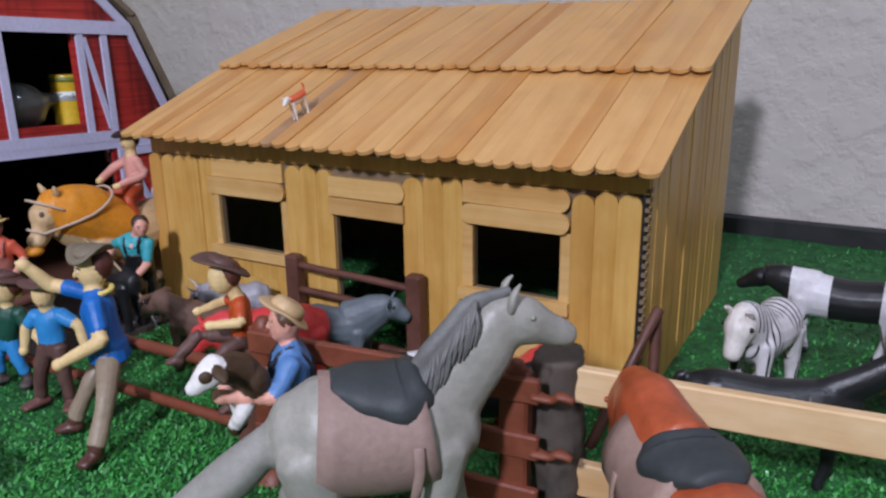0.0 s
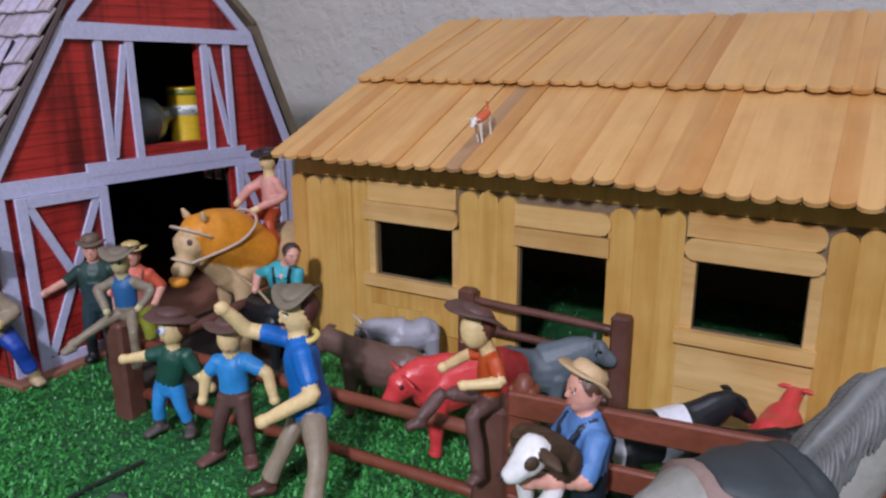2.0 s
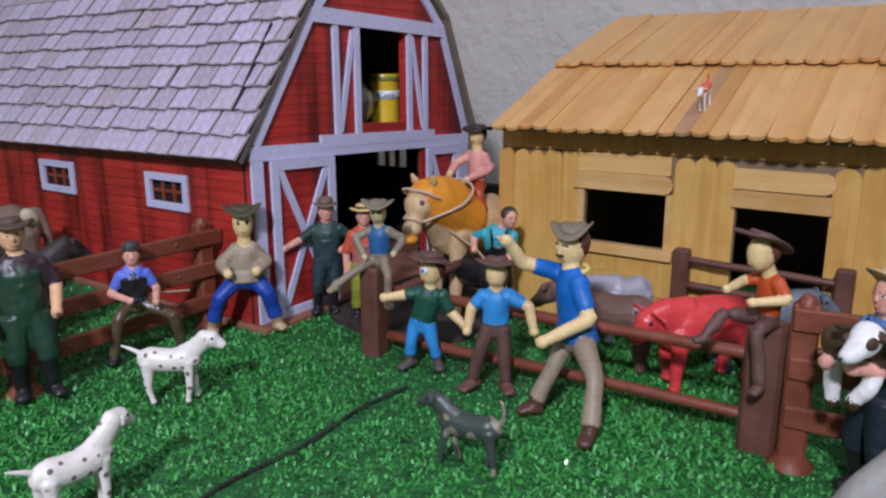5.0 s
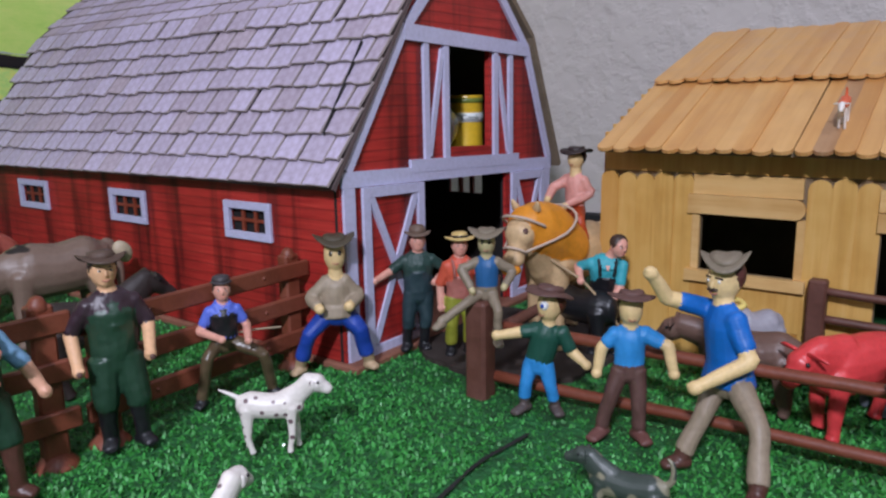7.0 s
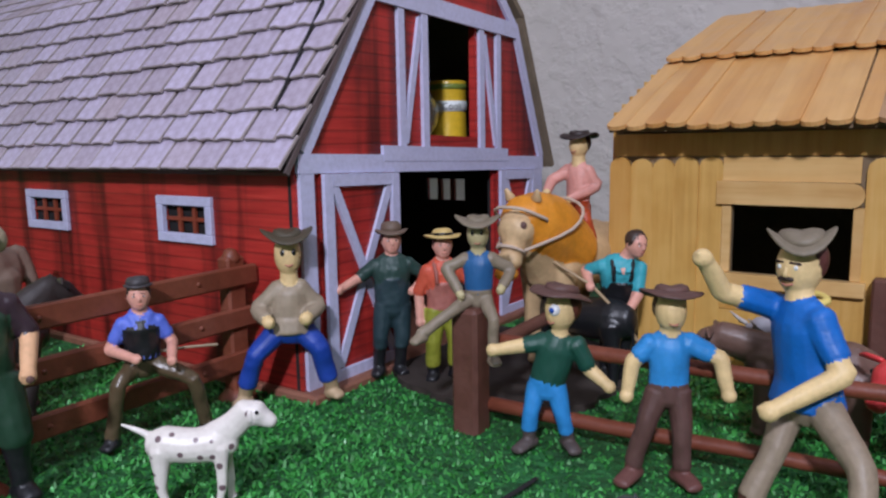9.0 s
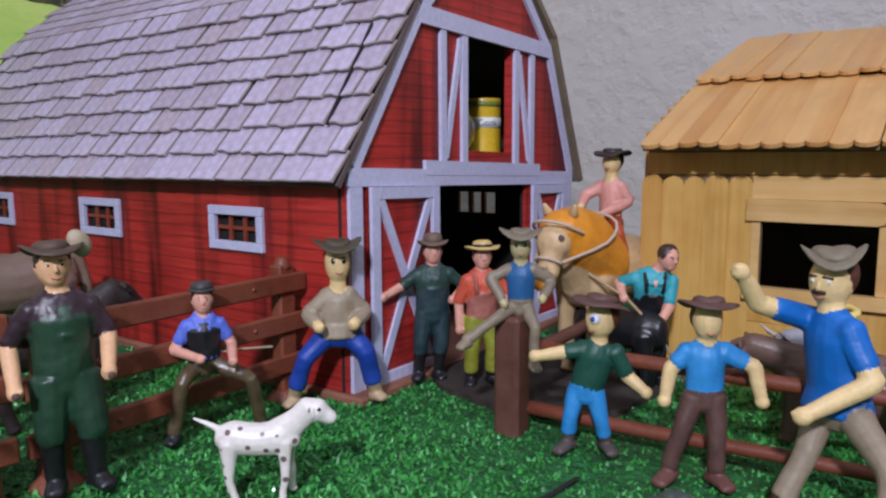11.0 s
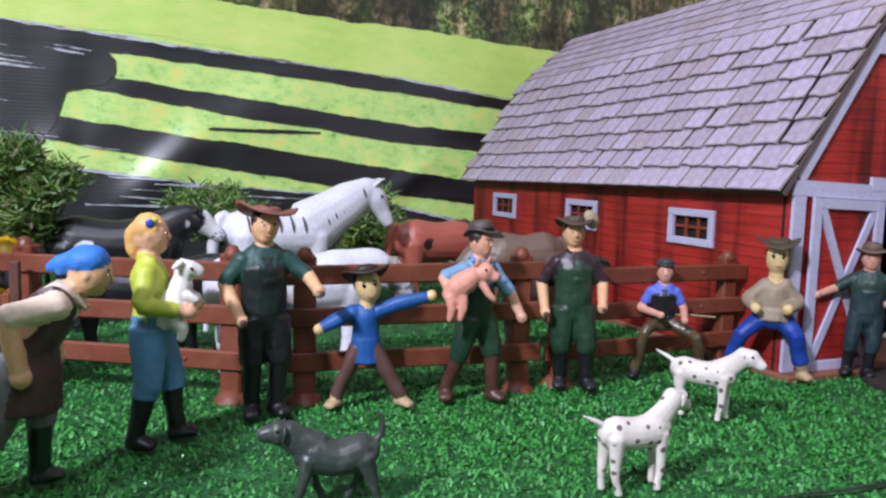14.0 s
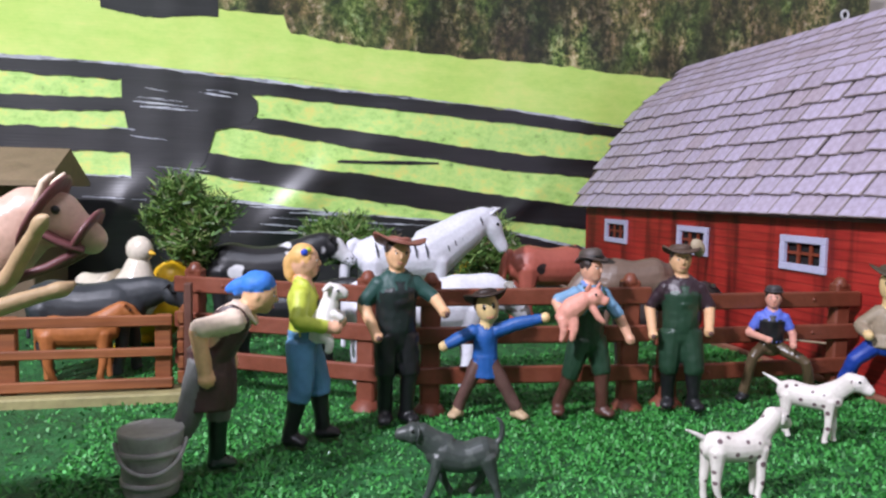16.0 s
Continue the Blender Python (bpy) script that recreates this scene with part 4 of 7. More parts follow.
for row in range(8):
    for col in range(23):
        half = row % 2 and not col
        x = X1 - 0.0046 if half else X1 - 0.0090 - (col - (0.5 if row % 2 else 0.0)) * 0.0193 + (rng.uniform(-0.0007, 0.0007) if col else 0)
        if x < X0 + 0.006:
            continue
        p = Vector((x, *ROOF[0][0])) + up * (row * 0.01525 - 0.001 + (0.0034 - row * 0.0004) * (x - X0) / (X1 - X0) + (rng.uniform(-0.0010, 0.0010) if row else 0)) + out * 0.0004
        piece("shingle", HALF if half else rng.choice(TILES if row else EAVES), barn, Matrix.Translation(p) @ pose(0, 0, 0, tilt, 0, rng.uniform(-0.9, 0.9)))
upper = Shape()
up, out, tilt = slope_frame(*ROOF[1])
for row in range(6):
    for col in range(23):
        half = row % 2 and not col
        x = X1 - 0.0046 if half else X1 - 0.0090 - (col - (0.5 if row % 2 else 0.0)) * 0.0193 + (rng.uniform(-0.0007, 0.0007) if col else 0)
        if x < X0 + 0.006:
            continue
        m = Matrix.Translation(Vector((x, *ROOF[1][0])) + up * (row * 0.0124 - 0.001) + out * 0.0004) @ pose(0, 0, 0, tilt, 0, rng.uniform(-0.9, 0.9))
        one = shingle_shape(0.0090 if half else 0.0183, 0.0142, 0.0011, 0.0013, 40 + row * 23 + col)
        top, rim, n = upper.slot(SHINGLE), upper.slot(SHINGLE_EDGE), len(upper.v)
        upper.v += [m @ v for v in one.v]
        for f, k in zip(one.f, one.m):
            upper.face(tuple(n + j for j in f), rim if k else top, False)
tagged(wpart("upper_shingles", upper, barn), kind="stuff")
up, out, tilt = slope_frame(*ROOF[0])
for x, a, b in ((-0.4895, 0.032, 0.089),):
    s = Shape()
    o = Vector((x, *ROOF[0][0])) + out * 0.0042
    s.tube([o + up * a, o + up * b], [0.0008, 0.0008], SHADE_AND_SEAM, 6, (1, 0, 0), 1)
    wpart("dark_seam", s, barn)


PILE = 0.0036  # the height at which feet rest in the turf

# ---- toy figures: each is one moulded mesh ----
SKIN, CLAYSKIN = paint((0.76, 0.44, 0.24), 0.5, 0.12, "figure_skin"), paint((0.78, 0.56, 0.27), 0.55, 0.12, "clay_skin")
BLACK, EYE_W = paint((0.010, 0.010, 0.011), 0.4, 0.2, "black_paint"), paint((0.8, 0.8, 0.8), 0.4, 0.05, "white_paint")
BROWN_CLAY, LIP = paint((0.115, 0.055, 0.045), 0.6, 0.25, "brown_clay"), paint((0.52, 0.20, 0.14), 0.5, 0.1, "lip_paint")


def on(a, b, t):
    return Vector(a) * (1 - t) + Vector(b) * t


def hat_on(s, c, kind, mat, r, turn=None, band=None, size=1.0, curl=None, crown_h=None, droop=0.0):
    """A hat with its brim round c. kind: cowboy, straw, flat, cap. curl lifts its sides, droop lowers its +y side."""
    brim = {"cowboy": 1.75, "straw": 1.6, "flat": 1.42, "cap": 1.12}[kind] * r * size
    lift = (curl if curl is not None else {"cowboy": 0.72, "straw": 0.10, "flat": 0.22, "cap": 0.0}[kind]) * r
    dip = 0.22 * r if kind in ("cowboy", "flat") else 0.08 * r
    high = {"cowboy": 0.50, "straw": 0.72, "flat": 0.92, "cap": 0.75}[kind] if crown_h is None else crown_h

    def warp(p):
        u = (p.x * p.x + p.y * p.y) ** 0.5 / brim
        return (p.x * 1.06, p.y * 0.96, p.z + lift * (p.y / brim) ** 2 * u - dip * (p.x / brim) ** 2 * u - droop * r * max(0.0, p.y / brim) ** 2 + 0.07 * r * math.sin(2.3 * p.x / r + 1.1) * u)

    s.lathe([(0.3 * r, -0.06 * r), (brim * 0.96, -0.07 * r), (brim * 1.02, 0.02 * r), (brim * 0.97, 0.10 * r), (0.95 * r, 0.13 * r), (0.3 * r, 0.13 * r)], mat, 22, warp, c, turn)
    top = max(high, 0.46) * r

    def crown(p):
        pinch = 0.14 * r * max(0.0, 1 - abs(p.y) / (0.6 * r)) if kind == "cowboy" and p.z > 0.75 * top else 0
        return (p.x * 1.05, p.y * 0.92, p.z - pinch)

    s.lathe([(1.0 * r, 0.0), (0.98 * r, 0.45 * top), (0.88 * r, 0.85 * top), (0.60 * r, 1.04 * top), (0.2 * r, 1.06 * top)], mat, 18, crown, c, turn)
    if band:
        s.lathe([(1.0 * r, 0.10 * r), (1.07 * r, 0.12 * r), (1.05 * r, 0.32 * r), (0.98 * r, 0.34 * r)], band, 18, crown, c, turn)


def creased(s, H, bare, clay):
    """Cloth folds over the moulded skin, or the lumps of clay pressed by fingers; bare skin stays smooth."""
    skin_slots = {s.mats.index(m) for m in bare if m in s.mats}
    smooth_v = {v for f, k in zip(s.f, s.m) if k in skin_slots for v in f}
    for i, v in enumerate(s.v):
        if i in smooth_v:
            if clay:
                v += noise.noise_vector(v * (7.0 / H)) * 0.004 * H
        elif clay:
            v += noise.noise_vector(v * (8.0 / H)) * 0.008 * H
        else:
            q = Vector((v.x * 13, v.y * 13, v.z * 10)) / H
            v += noise.noise_vector(q) * 0.0040 * H + noise.noise_vector(q * 2.6) * 0.0024 * H


def human(name, label, x, y, heading, H, shirt, pants, boots, skin=None, hair=None, hat=None, hat_mat=None, band=None, z=0.0, clay=False,
          feet=((0, 0.07), (0, -0.07)), knees=None, palm_l=(0.05, 0.20, 0.46), palm_r=(0.05, -0.20, 0.46), elbows=(None, None),
          sleeve=0.5, hip=0.46, hipx=0.0, lean=(0.0, 0.0), bib=None, boot_h=0.10, vest=None, extra=None, head_turn=0.0, head_r=None, top=0.75, nod=0.0, sleeve_mat=None, foot_len=1.0, arm=None, leg=None, hat_size=1.0, fists=False, tilt=-7, straps=True, hem=0.0, hat_turn=0,
          torso=None, head_at=None, tall=1.12, eye="dots", nose=True, collar=None, curl=None, crown_h=None, droop=0.0, side=0.0, wide=None, belt=None, hat_up=None):
    """A standing, bent or seated figure. Lengths are shares of its height H; it faces +x before it is turned."""
    s = Shape()
    sk = skin or (CLAYSKIN if clay else SKIN)
    arm, leg = (arm or 1.12) * (1.0 if clay else 0.90), (leg or (1.0 if clay else 1.14)) * (1.0 if clay else 0.93)
    hr = head_r or (0.088 if clay else 0.072)
    sh = Vector((hipx + lean[0], lean[1], top))
    hp = Vector((hipx, 0, hip))
    wh, wm, wc, ws = torso or ((0.096, 0.098, 0.103, 0.088) if clay else (0.098, 0.098, 0.112, 0.096))
    wide = wide or ws * 0.96
    for k, sg in ((0, 1), (1, -1)):
        h = hp + Vector((0, sg * 0.50 * wh, -0.005))
        f = Vector((*feet[k][:2], feet[k][2] if len(feet[k]) > 2 else 0.0))
        a = f + Vector((-0.01, 0, 0.055))
        kn = Vector(knees[k]) if knees else on(h, a, 0.5) + Vector((0.025, sg * 0.008, 0))
        d = Vector((f.x - hipx, f.y, 0)) * 0.5 + Vector((0.16, sg * 0.03, 0))
        d = (d.normalized() if d.length else Vector((1, 0, 0))) * 0.05 * foot_len
        b0 = on(a, kn, min(1.0, boot_h / max(0.05, (kn - a).length)))
        long = (kn - b0).length > 0.02
        s.tube([h, on(h, kn, 0.5), kn] + ([on(kn, b0, 0.5), b0] if long else []), [0.062 * leg, 0.056 * leg, 0.047 * leg] + ([0.045 * leg, 0.046 * leg] if long else []), pants, 12, (1, 0, 0), 2, round_=0.15)
        s.tube([b0, on(b0, a, 0.5), a], [0.042 * max(1.0, leg * 0.95), 0.040, 0.038], boots, 10, (1, 0, 0), 2)
        s.tube([f + Vector((0, 0, 0.03)) - d * 0.55, f + Vector((0, 0, 0.032)) + d * 0.3, f + Vector((0, 0, 0.022)) + d * 1.25], [(0.038, 0.034), (0.041 + 0.006 * (foot_len - 1), 0.034), (0.036 + 0.008 * (foot_len - 1), 0.021)], boots, 12, (0, 0, 1), 2)
    s.tube([hp + Vector((0, 0, 0.02)), on(hp, sh, 0.35), on(hp, sh, 0.75), sh + Vector((0, 0, -0.010))], [(wh, wh * 0.72), (wm, wm * 0.72), (wc, wc * 0.72), (ws, ws * 0.62)], shirt, 16, (1, 0, 0), 3)
    s.tube([hp + Vector((0, 0, -0.045)), hp + Vector((0, 0, 0.035))], [(wh * 0.98, wh * 0.72), (wh * 1.03, wh * 0.75)], pants, 14, (1, 0, 0), 1)
    if belt:
        s.tube([hp + Vector((0, 0, 0.030)), hp + Vector((0, 0, 0.052))], [(wh * 1.07, wh * 0.80)] * 2, belt, 16, (1, 0, 0), 1, round_=0.1)
    if hem:
        s.tube([hp + Vector((0, 0, 0.06)), hp + Vector((0, 0, -hem))], [(wm * 1.04, wm * 0.78), (wm * 1.18, wm * 0.92)], shirt, 14, (1, 0, 0), 1, round_=0.1)
    if bib:
        s.tube([hp, on(hp, sh, 0.4), on(hp, sh, 0.64) + Vector((0.012, 0, 0))], [(wh * 1.05, wh * 0.77), (wm * 1.05, wm * 0.78), (wc * 0.66, wc * 0.72)], bib, 14, (1, 0, 0), 3, round_=0.15)
        for sg in (1, -1) if straps else ():
            s.tube([on(hp, sh, 0.6) + Vector((wc * 0.72, sg * 0.05, 0)), on(hp, sh, 0.85) + Vector((wc * 0.68, sg * 0.056, 0)), sh + Vector((0.0, sg * 0.060, 0.014)), on(hp, sh, 0.75) + Vector((-wc * 0.72, sg * 0.045, 0)), on(hp, sh, 0.45) + Vector((-wm * 0.70, sg * 0.03, 0))], [(0.015, 0.009)] * 5, bib, 6, (0, 1, 0), 2)
    if vest:
        s.tube([on(hp, sh, 0.08), on(hp, sh, 0.45), on(hp, sh, 0.75), on(hp, sh, 0.97)], [(wh * 1.06, wh * 0.80), (wm * 1.07, wm * 0.80), (wc * 0.98, wc * 0.79), (ws * 0.72, ws * 0.60)], vest, 16, (1, 0, 0), 2, round_=0.2)
    for k, sg, hand in ((0, 1, palm_l), (1, -1, palm_r)):
        a = sh + Vector((0, sg * wide, -0.034))
        hd = Vector(hand)
        el = Vector(elbows[k]) if elbows[k] else on(a, hd, 0.5) + Vector((-0.035, sg * 0.035, -0.015))
        r1, r2, r3 = 0.038 * arm, 0.033 * arm, 0.026 * arm
        mid = on(el, hd, max(0.0, (sleeve - 0.5) * 2)) if sleeve > 0.5 else on(a, el, sleeve * 2)
        if sleeve > 0.5:
            s.tube([on(mid, hd, -0.05), on(mid, hd, 0.5), hd], [r3 * 1.05, r3, r3], sk, 9, (1, 0, 0.2), 2)
        else:
            s.tube([on(a, mid, 0.92), on(mid, el, 0.6), el, on(el, hd, 0.5), hd], [r2 * 1.02, r2, r2, r2 * 0.92, r3], sk, 9, (1, 0, 0.2), 3)
        pts = [a, on(a, mid, 0.5), mid] if sleeve <= 0.5 else [a, on(a, el, 0.6), el, mid]
        s.tube(pts, [r1 * 1.18, r2 * 1.24, r2 * 1.20] if sleeve <= 0.5 else [r1 * 1.12, r2 * 1.16, r2 * 1.12, r3 * 1.2], sleeve_mat or shirt, 10, (1, 0, 0.2), 3)
        d = (hd - el).normalized()
        s.ball(hd + d * 0.022, (0.038, 0.030 * arm, 0.030 * arm), sk, d.to_track_quat("X", "Z").to_matrix(), 10, 6)
        s.tube([hd + d * 0.01, hd + d * 0.032 + Vector((0.022, -sg * 0.016, 0.014))], [0.014, 0.010], sk, 6, (1, 0, 0.2), 1)
        if fists:
            s.loose = True
            s.ball(hd + d * 0.026 + Vector((0.034, 0, -0.004)), (0.007, 0.014, 0.014), BROWN_CLAY, None, 8, 5)
            s.loose = False
    neck = sh + Vector((lean[0] * 0.15, lean[1] * 0.15, 0.035))
    hc = Vector(head_at) if head_at else neck + Vector((lean[0] * 0.3 + 0.012 + nod, lean[1] * 0.3, 0.036 + hr * 0.55 - abs(nod) * 0.4))
    s.tube([sh + Vector((0, 0, -0.02)), on(sh, hc, 0.55), hc - Vector((0, 0, hr * 0.4))], [0.044, 0.036, 0.036] if not clay else [0.050, 0.046, 0.046], sk, 10, (1, 0, 0), 1)
    R = Matrix.Rotation(radians(head_turn), 3, "Z") @ Matrix.Rotation(nod * 5, 3, "Y") @ Matrix.Rotation(radians(side), 3, "X")
    s.ball(hc, (hr * 0.92, hr * 0.82, hr * tall), sk, R, 16, 10)
    face = lambda u, v, w: hc + R @ Vector((u * hr, v * hr, w * hr))
    if not clay:
        # an open collar with its two flaps, a jaw, ears and brows
        cm = collar or sleeve_mat or shirt
        s.tube([sh + Vector((wc * 0.60, 0, -0.070)), sh + Vector((0.034, 0, 0.006))], [(0.006, 0.008), (0.034, 0.014)], sk, 9, (1, 0, 0), 1)
        for sg in (1, -1):
            s.tube([sh + Vector((-0.030, sg * 0.034, 0.026)), sh + Vector((0.026, sg * 0.048, 0.012)), sh + Vector((wc * 0.68, sg * 0.022, -0.062))], [(0.016, 0.012), (0.020, 0.012), (0.010, 0.008)], cm, 8, (1, 0, 0), 2)
            s.ball(face(-0.05, sg * 0.82, -0.08), (hr * 0.15, hr * 0.10, hr * 0.22), sk, R, 8, 5)
            s.tube([face(0.82, sg * 0.14, 0.26), face(0.74, sg * 0.46, 0.30)], [hr * 0.05] * 2, hair or BLACK, 5, (1, 0, 0), 1)
        s.ball(face(0.42, 0, -0.58), (hr * 0.42, hr * 0.50, hr * 0.48), sk, R, 12, 7)
    s.loose = True
    if nose:
        s.tube([face(0.80, 0, 0.16), face(0.96, 0, -0.14), face(0.88, 0, -0.22)], [hr * 0.07, hr * 0.11, hr * 0.10], sk, 7, (1, 0, 0), 2)
    for sg in (1, -1):
        if eye == "dots" and clay:
            s.ball(face(0.80, sg * 0.32, 0.24), (hr * 0.10, hr * 0.14, hr * 0.22), BLACK, R, 8, 6)
            s.ball(face(0.885, sg * 0.28, 0.32), (hr * 0.04, hr * 0.05, hr * 0.06), EYE_W, R, 6, 5)
        elif eye == "white":
            s.ball(face(0.78, sg * 0.30, 0.14), (hr * 0.10, hr * 0.20, hr * 0.26), EYE_W, R, 8, 6)
        elif eye == "dots":
            s.ball(face(0.79, sg * 0.32, 0.10), (hr * 0.05, hr * 0.13, hr * 0.07), EYE_W, R, 7, 5)
            s.ball(face(0.825, sg * 0.32, 0.11), (hr * 0.045, hr * 0.075, hr * 0.07), BLACK, R, 7, 5)
    s.tube([face(0.80, -0.22, -0.52), face(0.89, 0, -0.58), face(0.80, 0.22, -0.52)], [hr * 0.045] * 3, LIP, 5, (1, 0, 0), 2)
    s.loose = False
    if hair:
        s.ball(face(-0.36, 0, 0.20) if clay else face(-0.13, 0, 0.36), (hr * 0.86, hr * 0.90, hr * (1.0 if clay else 0.88)), hair, R, 12, 8)
        if not clay:
            for sg in (1, -1):
                s.tube([face(0.30, sg * 0.72, 0.42), face(0.12, sg * 0.80, 0.05)], [hr * 0.16, hr * 0.10], hair, 7, (1, 0, 0), 1)
    s.loose = True
    if hat:
        T = R @ Matrix.Rotation(radians(tilt), 3, "Y") @ Matrix.Rotation(radians(hat_turn), 3, "Z")
        hat_on(s, face(-0.05, 0, hat_up or (0.80 if clay else 0.74)), hat, hat_mat, hr * 0.97, T, band, hat_size, curl, crown_h, droop)
    if extra:
        extra(s, face)
    for v in s.v:
        v *= H
    moulded(s, H * 0.0074, 2)
    creased(s, H, (sk, EYE_W, BLACK, LIP), clay)
    low = min(v.z for v in s.v) if z == 0 else 0
    return thing(name, s, label, "toy figure", "toy figures on the turf", pose(x, y, z - low + (PILE if z == 0 else 0), 0, 0, heading))


# ---- toy animals: each is one moulded mesh ----
def two_tone(name, base, mark, kind, scale, cut):
    """A coat with painted marks: spots, patches, stripes or belts along the body."""
    m, nt, b = nodes_of(name)
    vec = coords(nt)
    if kind == "spots":
        t = add(nt, "ShaderNodeTexVoronoi", Scale=scale, Randomness=0.55)
        nt.links.new(vec, t.inputs["Vector"])
        f = ramp(nt, t.outputs["Distance"], [(cut - 0.03, (1,) * 3), (cut + 0.02, (0,) * 3)])
    elif kind == "patches":
        f = ramp(nt, noise_tex(nt, vec, scale, 2.0, 0.4), [(cut - 0.01, (0,) * 3), (cut + 0.01, (1,) * 3)])
    elif kind == "belts":
        sep = nt.nodes.new("ShaderNodeSeparateXYZ")
        nt.links.new(vec, sep.inputs[0])
        f = ramp(nt, math_node(nt, "ADD", math_node(nt, "MULTIPLY", sep.outputs[0], scale), 0.5), [(0.0, (1,) * 3)] + [(p, (v,) * 3) for p, v in cut])
        f.node.color_ramp.interpolation = "CONSTANT"
    elif kind == "dashes":
        w = add(nt, "ShaderNodeTexWave", Scale=scale, Distortion=1.2, Detail=1.0)
        w.bands_direction = "X"
        nt.links.new(vec, w.inputs["Vector"])
        f = math_node(nt, "MULTIPLY", ramp(nt, w.outputs["Fac"], [(cut - 0.03, (1,) * 3), (cut + 0.03, (0,) * 3)]), ramp(nt, noise_tex(nt, coords(nt), 42, 1), [(0.52 if scale < 40 else 0.37, (0,) * 3), (0.55 if scale < 40 else 0.40, (1,) * 3)]))
    else:
        w = add(nt, "ShaderNodeTexWave", Scale=scale, Distortion=2.2 if kind == "stripes" else 0.3, Detail=1.5)
        w.inputs["Detail Scale"].default_value = 0.8
        w.bands_direction = "X"
        nt.links.new(vec, w.inputs["Vector"])
        f = ramp(nt, w.outputs["Fac"], [(cut - 0.03, (1,) * 3), (cut + 0.03, (0,) * 3)])
    grain = noise_tex(nt, coords(nt), 300, 4)
    col = blend(nt, "MIX", f, base, mark)
    col = blend(nt, "MULTIPLY", 0.3, col, ramp(nt, grain, [(0.3, (0.6, 0.57, 0.55)), (0.6, (1, 1, 1))]))
    finish(nt, b, col, 0.42)
    bump(nt, b, grain, 0.25, 0.0006)
    return m


def beast(name, label, x, y, heading, W, coat, hoof=None, z=0.0, kind="cow", body=0.75, girth=0.25, leg=0.52, poll=(0.62, 1.10), muzzle=(0.92, 0.86), neck_r=0.15, head_r=0.12, ear=None, tail="down", tail_mat=None, mane=None,
          muzzle_mat=None, head_mat=None, horns=None, stride=0.06, turn_head=0.0, category="toy animal", extra=None, lying=False, back_dip=0.0, ears=True, eyes=True, group="toy animals"):
    """A four-legged toy. Lengths are shares of the height at its withers W; it faces +x before it is turned."""
    s = Shape()
    hoof, hm = hoof or coat, head_mat or coat
    bz = 1.0 - girth
    if lying:
        leg = 0.12
    c = bz
    L = body
    s.tube([(-L * 0.52, 0, c + 0.03), (-L * 0.36, 0, c + 0.015), (-L * 0.05, 0, c - 0.02 - back_dip), (L * 0.28, 0, c - 0.005), (L * 0.48, 0, c + 0.015)],
           [(girth * 0.55, girth * 0.72), (girth * 0.88, girth * 0.98), (girth * 0.92, girth * 0.94), (girth * 0.86, girth * 1.02), (girth * 0.55, girth * 0.72)], coat, 16, (0, 0, 1), 3)
    Rh = Matrix.Rotation(radians(turn_head), 3, "Z")
    root = Vector((L * 0.36, 0, c + girth * 0.25))
    po = Vector((poll[0], 0, poll[1]))
    po = root + Rh @ (po - root)
    mz = root + Rh @ (Vector((muzzle[0], 0, muzzle[1])) - root)
    s.tube([root + Vector((-L * 0.08, 0, -0.02)), on(root, po, 0.5) + Vector((0.01, 0, 0.015)), po], [(neck_r * 1.05, neck_r * 1.6), (neck_r * 0.85, neck_r * 1.2), (head_r * 0.80, head_r * 1.0)], coat, 14, (0, 0, 1), 4)
    s.tube([po + (po - mz) * 0.08, on(po, mz, 0.3), on(po, mz, 0.72), mz], [(head_r * 0.70, head_r * 0.75), (head_r * 0.88, head_r * 1.0), (head_r * 0.58, head_r * 0.66), (head_r * 0.50, head_r * 0.52)], hm, 12, (0, 0, 1), 3)
    if muzzle_mat:
        s.tube([on(po, mz, 0.80), on(po, mz, 1.02)], [(head_r * 0.60, head_r * 0.66), (head_r * 0.55, head_r * 0.56)], muzzle_mat, 12, (0, 0, 1), 1)
    d = (mz - po).normalized()
    side = d.cross(Vector((0, 0, 1))).normalized()
    upv = side.cross(d).normalized()
    s.loose = True
    for sg in (1, -1):
        e = on(po, mz, 0.30) + side * sg * head_r * 0.78 + upv * head_r * 0.40
        s.ball(e, head_r * (0.15 if eyes else 0.12), BLACK if eyes else coat, None, 7, 5)
        s.ball(on(po, mz, 1.05) + side * sg * head_r * 0.24 + upv * head_r * 0.18, head_r * 0.08, BLACK, None, 6, 4)
        b = po + side * sg * head_r * 0.55 + upv * head_r * 0.55
        if not ears:
            pass
        elif kind == "horse":
            s.tube([b - upv * head_r * 0.2, b + upv * head_r * 0.42 - d * head_r * 0.15 + side * sg * 0.01, b + upv * head_r * 0.85 - d * head_r * 0.05], [(head_r * 0.26, head_r * 0.18), (head_r * 0.24, head_r * 0.14), (head_r * 0.05, head_r * 0.05)], ear or hm, 7, tuple(d), 2)
        elif kind == "dog":
            s.tube([b, b + side * sg * head_r * 0.35 - upv * head_r * 0.4, b + side * sg * head_r * 0.30 - upv * head_r * 1.05 + d * head_r * 0.2], [(head_r * 0.30, head_r * 0.12), (head_r * 0.34, head_r * 0.14), (head_r * 0.14, head_r * 0.08)], ear or hm, 7, tuple(d), 2)
        else:
            s.tube([b, b + side * sg * head_r * 0.75 + upv * head_r * 0.05, b + side * sg * head_r * 1.35 - upv * head_r * 0.15], [(head_r * 0.22, head_r * 0.12), (head_r * 0.30, head_r * 0.12), (head_r * 0.08, head_r * 0.06)], ear or hm, 7, tuple(d), 2)
